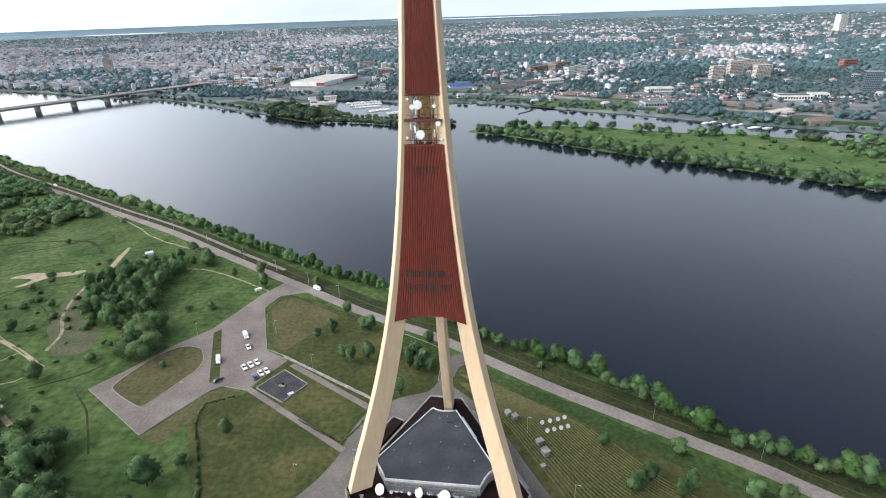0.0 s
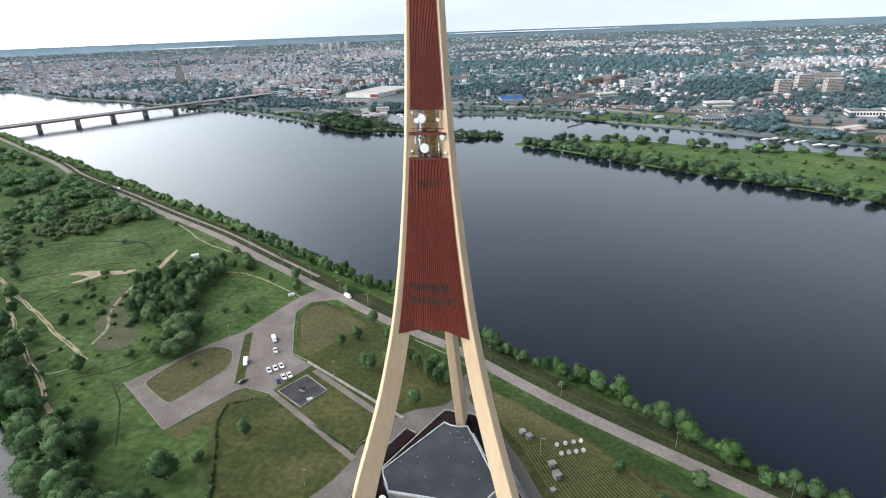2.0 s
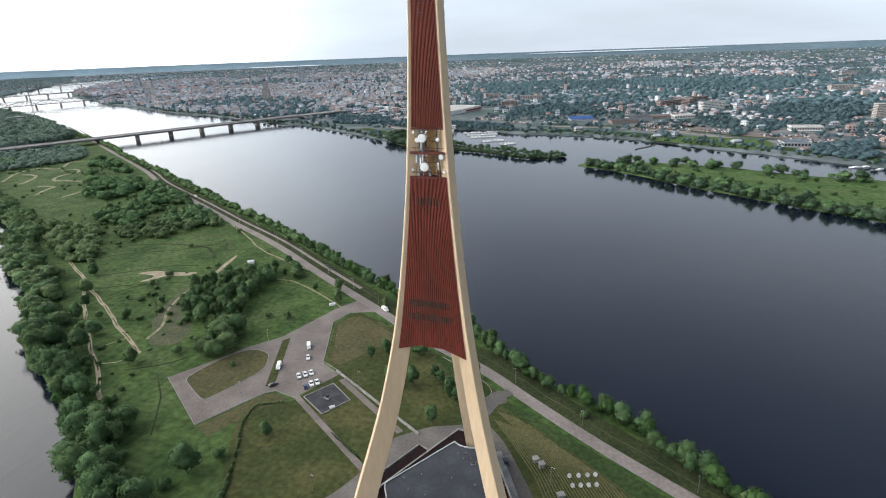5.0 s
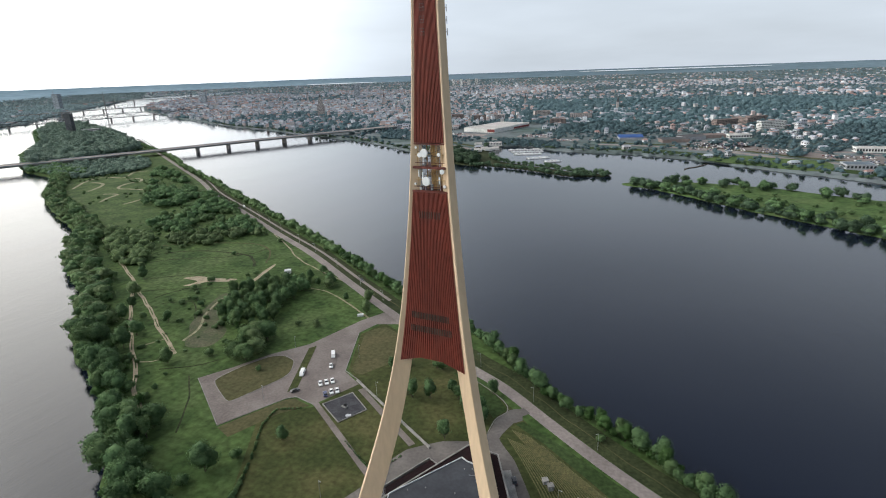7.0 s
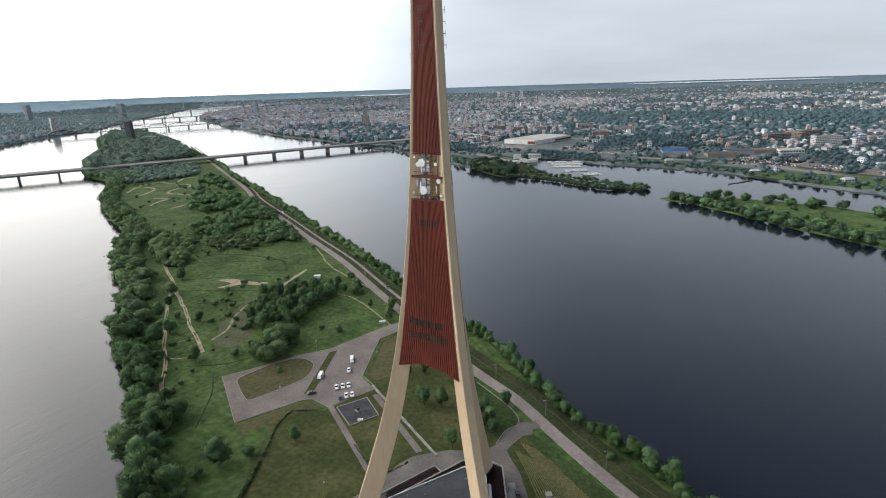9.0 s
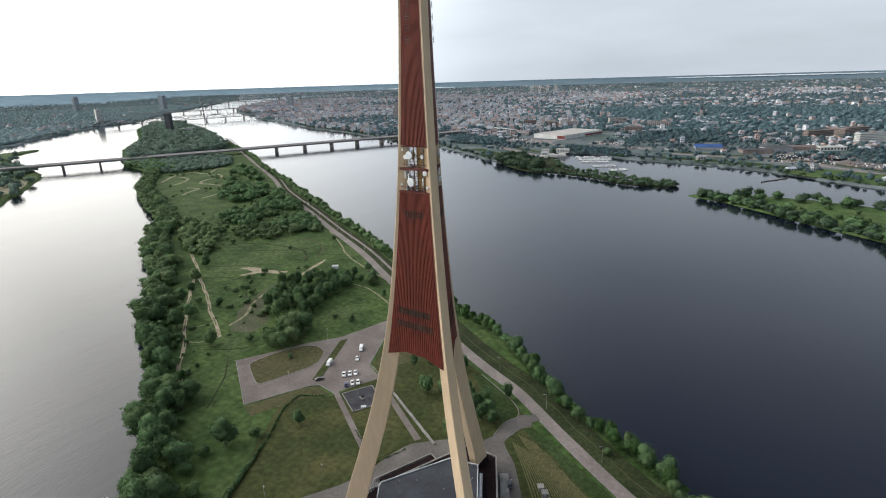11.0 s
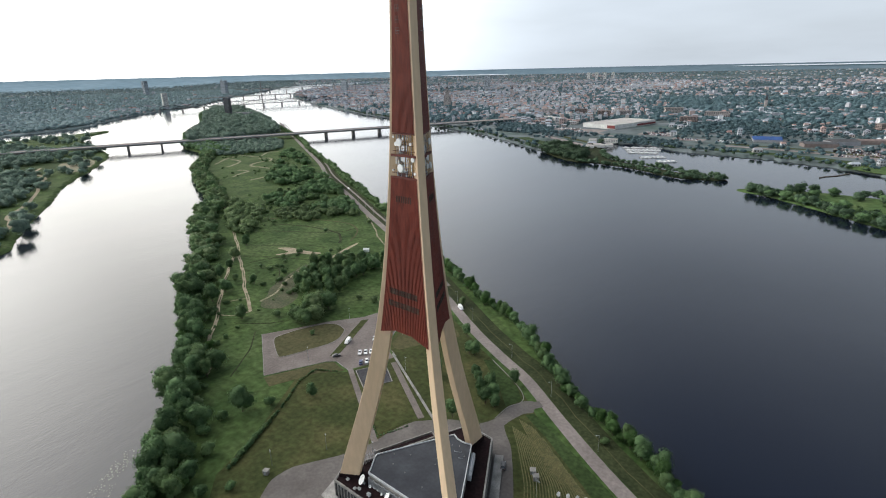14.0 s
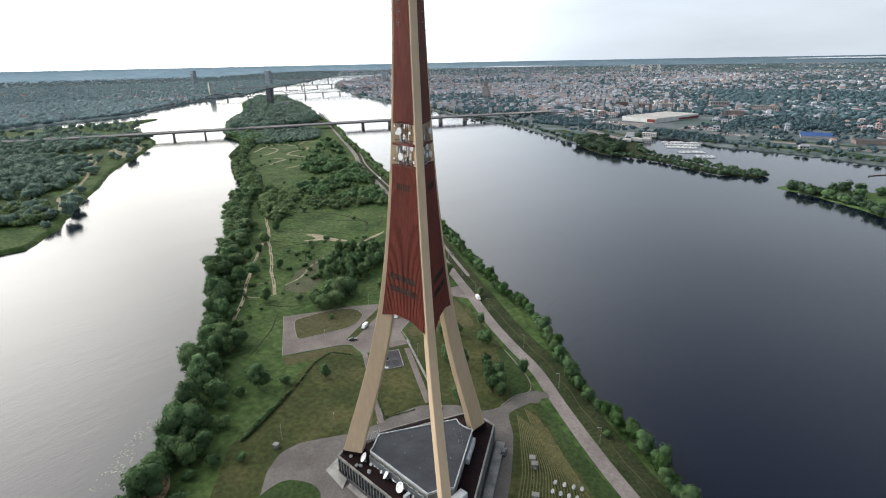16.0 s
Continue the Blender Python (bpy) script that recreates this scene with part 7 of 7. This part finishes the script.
for t0, t1, da, db in ((-9.0, 7.5, 13200, 15800), (-36, -29, 9300, 9900)):
    tt = np.arange(t0, t1 + 0.01, 0.25)
    mid, half = (da + db) / 2, (db - da) / 2
    edge = np.sqrt(np.clip(1 - ((tt - (t0 + t1) / 2) / ((t1 - t0) / 2)) ** 2, 0, 1)) * half * np.array([1 + 0.3 * noise.noise(Vector((t, 3, 3))) for t in tt])
    zl = float(np.interp(mid, d_b, lift)) + 22
    g = np.stack([polar(tt, mid - edge, zl), polar(tt, mid + edge, zl + 4)])
    i_b = np.arange(g.shape[0] * g.shape[1]).reshape(g.shape[:2])
    f_b = np.stack([i_b[:-1, :-1], i_b[:-1, 1:], i_b[1:, 1:], i_b[1:, :-1]], -1).reshape(-1, 4)[:, ::-1]
    tagged(new("lake", mesh_np("lake", pull(g.reshape(-1, 3))[0], f_b, M_FARLAKE)), "far lake near the horizon, sky reflection painted on as pale colour", "water", kind="structure")


# lily pads on the shallow water by the beach
lrg = np.random.default_rng(8)
pads = scatter([(-84, -71), (-98, -60), (-114, -43), (-119, -45), (-107, -62), (-92, -78)], 0.95, 88)
pads = pads[np.array([noise.noise(Vector((x * 0.16, y * 0.16, 7))) for x, y in pads]) + lrg.uniform(-0.35, 0.35, len(pads)) > 0.02]
bm = bmesh.new()
for x, y in pads:
    q, a0 = lrg.uniform(0.14, 0.36), lrg.uniform(0, 6.28)
    rim_v = [bm.verts.new((x + q * math.cos(a0 + k * 0.95), y + q * math.sin(a0 + k * 0.95), -2.965 + lrg.uniform(0, 0.02))) for k in range(7)]
    bm.faces.new(rim_v)
tagged(part("lily_pads", bm, mat("pale_lily_leaf", (0.16, 0.18, 0.13), (0.30, 0.32, 0.25), 0.8, 0.35, per_island=0.3)), "pale floating lily leaves near the river bank", "lily pads", kind="stuff")


# ---- vehicles ----
PAINT = {n: mat("paint_" + n, c, tuple(1.05 * v for v in c), 1.0, 0.3, spec=0.6, world_space=False) for n, c in dict(white=(0.75, 0.75, 0.75), blue=(0.03, 0.05, 0.16), dark=(0.03, 0.03, 0.035), silver=(0.4, 0.41, 0.42), red=(0.2, 0.03, 0.02)).items()}


def vehicle(name, x, y, turn, paint, van=False, z=0.06):
    """A car or a van: body with wheel arches' height, glasshouse, roof, wheels, lights."""
    L, W = (5.4, 2.0) if van else (4.4, 1.78)
    root = new(name)
    root.matrix_basis = pose(x, y, z, 0, 0, turn)
    tagged(root, f"{paint} {'delivery van' if van else 'passenger car'} parked on the paving" if name != "road_van" else "white van driving on the road", "van" if van else "car", "parked vehicles")
    prof = ([(-2.7, 0.35), (2.6, 0.35), (2.7, 0.9), (2.2, 1.15), (1.5, 2.05), (-2.6, 2.2), (-2.7, 1.0)] if van else [(-2.2, 0.3), (2.15, 0.3), (2.2, 0.7), (1.9, 0.86), (1.0, 0.95), (-1.7, 1.0), (-2.15, 0.92)])

    def extrude(profile, half, material, nm, inset_top=0.0):
        bm = bmesh.new()
        sides = []
        for sgn in (-1, 1):
            sides.append([bm.verts.new((px, sgn * (half - inset_top * (pz > 1.05)), pz)) for px, pz in profile])
        n = len(profile)
        bm.faces.new(sides[0]), bm.faces.new(sides[1][::-1])
        for i in range(n):
            bm.faces.new((sides[0][i], sides[1][i], sides[1][(i + 1) % n], sides[0][(i + 1) % n]))
        bmesh.ops.recalc_face_normals(bm, faces=bm.faces[:])
        bmesh.ops.bevel(bm, geom=bm.edges[:], offset=0.05, segments=1, affect="EDGES")
        return part(nm, bm, material, root)

    extrude(prof, W / 2, PAINT[paint], "body", 0.12)
    if van:
        part("windscreen", box_bm(-0.03, -0.8, 0, 0.03, 0.8, 0.85), M_GLASS, root).matrix_basis = pose(1.88, 0, 1.2, 0, -38, 0)
        for sgn in (-1, 1):
            part("side_window", box_bm(0.6, sgn * 0.93 - 0.02, 1.25, 1.6, sgn * 0.93 + 0.02, 1.8), M_GLASS, root)
    else:
        extrude([(-1.9, 0.97), (0.95, 0.95), (0.3, 1.4), (-1.2, 1.42)], W / 2 - 0.1, M_GLASS, "glasshouse", 0.18)
        part("roof", box_bm(-1.15, -W / 2 + 0.3, 1.41, 0.25, W / 2 - 0.3, 1.47, bevel=0.02), PAINT[paint], root)
    for wx in (-1.35 * L / 4.4, 1.35 * L / 4.4):
        for sgn in (-1, 1):
            tyre = part("wheel", tube_bm((wx, sgn * (W / 2 - 0.2), 0.32), (wx, sgn * (W / 2 + 0.02), 0.32), 0.32, seg=12), M_TYRE, root)
            part("rim", tube_bm((wx, sgn * (W / 2), 0.32), (wx, sgn * (W / 2 + 0.04), 0.32), 0.19, seg=8), M_STEEL, tyre)
    for sgn in (-1, 1):
        part("headlight", box_bm(L / 2 - 0.1, sgn * 0.62 - 0.16, 0.62, L / 2 + 0.02, sgn * 0.62 + 0.16, 0.76), M_WHITE, root)
        part("tail_light", box_bm(-L / 2 - 0.02, sgn * 0.66 - 0.1, 0.7, -L / 2 + 0.1, sgn * 0.66 + 0.1, 0.9), PAINT["red"], root)
    return root


vehicle("van", -100, 85, -57, "white", True)
vehicle("car", -95, 75.5, -57, "white")
for x, y in ((-90.6, 59.6), (-88.4, 61.6), (-86.4, 63.6)):
    vehicle("car", x, y, -50, "white")
vehicle("car", -81.6, 55.4, -50, "white")
vehicle("car", -79.6, 57.2, -50, "white")
vehicle("car", -83.2, 52.8, 130, "blue")
vehicle("van", -104.5, 64.5, -68, "white", True)
vehicle("car", -98.5, 50.5, 60, "dark")
vehicle("van", -393, 347, -35, "white", True, 0.07)
vehicle("van", -78, 133.8, -35, "white", True, 0.07)
vehicle("car", -142, 186, -38, "dark", False, 0.07)
vehicle("car", -129, -13, 60, "white", False, 0.0)
vehicle("car", 13.2, 28.6, 115, "dark", False, 0.06)

# ---- field of dishes and cabins on the east lawn ----
for i, (x, y) in enumerate(((36, 27), (39, 28), (42, 29), (44.6, 30), (37.4, 22.8), (40, 23.6), (42.6, 24.4), (45.2, 25.2))):
    big_dish(x, y, 0.07, 0.82, -125, 40, "dishes on the lawn", "white satellite dish standing on the lawn")
for x, y, w, d, h, a in ((23.6, 32, 1.9, 2.0, 1.5, 30), (26.0, 29.6, 2.0, 2.0, 1.8, 30), (34, 17, 2.2, 1.8, 1.6, 30), (35.4, 12, 2.2, 2.6, 2.0, 30), (34, 6, 1.4, 1.2, 1.0, 30), (-56, -24, 1.8, 1.6, 1.8, 20)):
    ob = new("equipment_cabin")
    ob.matrix_basis = pose(x, y, 0.07, 0, 0, a)
    tagged(ob, "small grey concrete equipment cabin on the grass", "cabin", "equipment cabins")
    part("wall", box_bm(-w / 2, -d / 2, 0, w / 2, d / 2, h, bevel=0.04), M_CONCRETE, ob)
    part("roof", box_bm(-w / 2 - 0.15, -d / 2 - 0.15, h, w / 2 + 0.15, d / 2 + 0.15, h + 0.14), M_CONCRETE, ob)
    part("door", box_bm(-0.4, -d / 2 - 0.03, 0.05, 0.4, -d / 2 + 0.02, min(h - 0.1, 1.7)), M_STEEL, ob)
for x, y, w, d, h in ((-204, 182, 4.5, 3.5, 2.4), (-112, 133, 3.5, 1.8, 1.0), (-64, 42, 2.0, 1.0, 0.7)):
    ob = new("white_hut")
    ob.matrix_basis = pose(x, y, 0.05, 0, 0, 35)
    tagged(ob, "small white hut in the meadow", "hut")
    part("wall", box_bm(-w / 2, -d / 2, 0, w / 2, d / 2, h, bevel=0.05), M_WHITE, ob)
    part("roof", box_bm(-w / 2 - 0.2, -d / 2 - 0.2, h, w / 2 + 0.2, d / 2 + 0.2, h + 0.15, bevel=0.04), M_PARAPET, ob)


def street_lamp(x, y, turn):
    ob = new("street_lamp")
    ob.matrix_basis = pose(x, y, 0.0, 0, 0, turn)
    tagged(ob, "grey steel street lamp with a short arm", "street lamp", "street lamps")
    part("pole", tube_bm((0, 0, 0), (0, 0, 7.5), 0.08, 0.05, seg=7), M_STEEL, ob)
    part("arm", tube_bm((0, 0, 7.5), (0, -1.2, 7.8), 0.06, seg=6), M_STEEL, ob)
    part("head", box_bm(-0.14, -1.7, 7.74, 0.14, -1.1, 7.9, bevel=0.03), M_STEEL, ob)


for x, y in along(offset_line(rounded(ROAD[4:18], False, 6), 5.2), 36.0, 0.2, 91):
    street_lamp(x, y, -30)
for x, y in ((-48, -2), (-58, -20), (-30, 5), (-86, 88), (-124, 85), (-108, 40), (30, 22), (42, -8), (-60, 60)):
    street_lamp(x, y, 60)

# ---- marina and boats ----
mrg = random.Random(31)
BERTHS = [((-226, 864), (-166, 886)), ((-212, 838), (-160, 858)), ((-200, 812), (-156, 828)), ((-168, 768), (-134, 790)), ((-132, 742), (-110, 756))]
for a, b in BERTHS:
    a, b = Vector(a), Vector(b)
    dock = new("jetty")
    tagged(dock, "long floating wooden jetty in the marina", "jetty", "marina jetties")
    part("planking", ribbon_bm([tuple(a), tuple(b)], 2.0, -2.8, -2.4), M_CONCRETE, dock)
    for i in range(5):
        p = a.lerp(b, i / 4)
        part("pile", tube_bm((p.x, p.y, -4), (p.x, p.y, -1.4), 0.2, seg=6), M_BARK, dock)


def boat(x, y, turn, length):
    ob = new("boat")
    ob.matrix_basis = pose(x, y, -3.0, 0, 0, turn)
    tagged(ob, "white motor yacht moored on calm water", "boat", "moored boats")
    bm = bmesh.new()
    w = length * 0.3
    lo = [bm.verts.new((px * length, py * w, -0.4)) for px, py in ((-0.45, -0.35), (0.2, -0.35), (0.42, 0), (0.2, 0.35), (-0.45, 0.35))]
    hi = [bm.verts.new((px * length, py * w, 0.8)) for px, py in ((-0.5, -0.5), (0.2, -0.5), (0.5, 0), (0.2, 0.5), (-0.5, 0.5))]
    bm.faces.new(hi), bm.faces.new(lo[::-1])
    for i in range(5):
        bm.faces.new((lo[i], lo[(i + 1) % 5], hi[(i + 1) % 5], hi[i]))
    part("hull", bm, M_WHITE, ob)
    part("cabin", box_bm(-0.28 * length, -0.32 * w, 0.75, 0.12 * length, 0.32 * w, 1.6, bevel=0.12), M_WHITE, ob)
    part("windscreen", box_bm(0.12 * length, -0.28 * w, 0.9, 0.125 * length + 0.1, 0.28 * w, 1.4), M_GLASS, ob)


for a, b in BERTHS:
    a, b = Vector(a), Vector(b)
    side = Vector((-(b - a).y, (b - a).x)).normalized()
    face = math.degrees(math.atan2(side.y, side.x))
    n = int((b - a).length / 6.0)
    for i in range(n):
        for sgn in (-1, 1):
            if mrg.random() < 0.9:
                ln = mrg.uniform(6.0, 9.5)
                for lane in (2.4, 6.0):
                    p = a.lerp(b, (i + mrg.uniform(0.3, 0.7)) / n) + side * sgn * lane
                    boat(p.x, p.y, face + 90 + (180 if sgn < 0 else 0) + mrg.uniform(-8, 8), ln)
for x, y, tn, ln in ((317, 614, 20, 16), (329, 619, 25, 13), (345, 594, 40, 15), (356, 601, 30, 12), (363, 578, 20, 20), (376, 573, 10, 14), (338, 606, 35, 11)):
    boat(x, y, tn, ln)
jet = new("jetty")
tagged(jet, "old dark timber breakwater in the bay", "jetty")
part("planking", ribbon_bm(rounded([(75, 713), (82, 727), (93, 740), (104, 762)], False, 3, 2.5), 2.0, -3.6, -2.3), M_BARK, jet)
for i in range(7):
    part("pile", tube_bm((75 + 5 * i, 714 + 8.3 * i, -4), (75 + 5 * i, 714 + 8.3 * i, -1.2 - 0.3 * (i % 3)), 0.3, seg=6), M_BARK, jet)
# parked cars at the shops across the river, too many to tell apart
pk_bm = bmesh.new()
for cx, cy, nx, ny in ((128, 965, 16, 5), (175, 985, 10, 5), (-80, 1010, 8, 3), (430, 850, 16, 4), (600, 780, 12, 4), (-430, 1090, 14, 4), (-380, 1040, 10, 3), (300, 850, 14, 3), (420, 905, 16, 5), (560, 745, 12, 3), (-150, 1010, 9, 3), (-225, 1075, 12, 5), (130, 925, 18, 6), (480, 890, 18, 7), (215, 900, 12, 4), (330, 800, 14, 4), (560, 800, 14, 4)):
    for i in range(nx):
        for j in range(ny):
            if mrg.random() < 0.75:
                x, y = cx + i * 4.6 - nx * 2.3, cy + j * 10 - ny * 5
                box(pk_bm, x - 0.9, y - 2.1, 0.02, x + 0.9, y + 2.1, 1.3)
tagged(part("far_parked_cars", pk_bm, palette("far_car_paint", [(0.6, 0.6, 0.6), (0.05, 0.05, 0.06), (0.3, 0.31, 0.32), (0.12, 0.02, 0.02), (0.7, 0.7, 0.7), (0.03, 0.05, 0.12)], 0.35, 0.6, 0.1)),
       "rows of parked cars far across the river", "cars", kind="stuff")
for cx, cy, w, d in ((140, 975, 120, 70), (440, 865, 110, 50), (600, 795, 90, 55), (-400, 1075, 120, 60), (260, 905, 160, 18), (300, 850, 90, 36), (425, 905, 100, 56), (560, 745, 70, 36), (-150, 1010, 60, 36), (-225, 1075, 70, 60), (130, 930, 100, 84), (480, 890, 100, 90)):
    sheet("far_car_park", [(cx - w / 2, cy - d / 2), (cx + w / 2, cy - d / 2 - 8), (cx + w / 2, cy + d / 2 - 8), (cx - w / 2, cy + d / 2)], 0.05, M_ROAD, "grey asphalt car park across the river", "car park", 0.2)
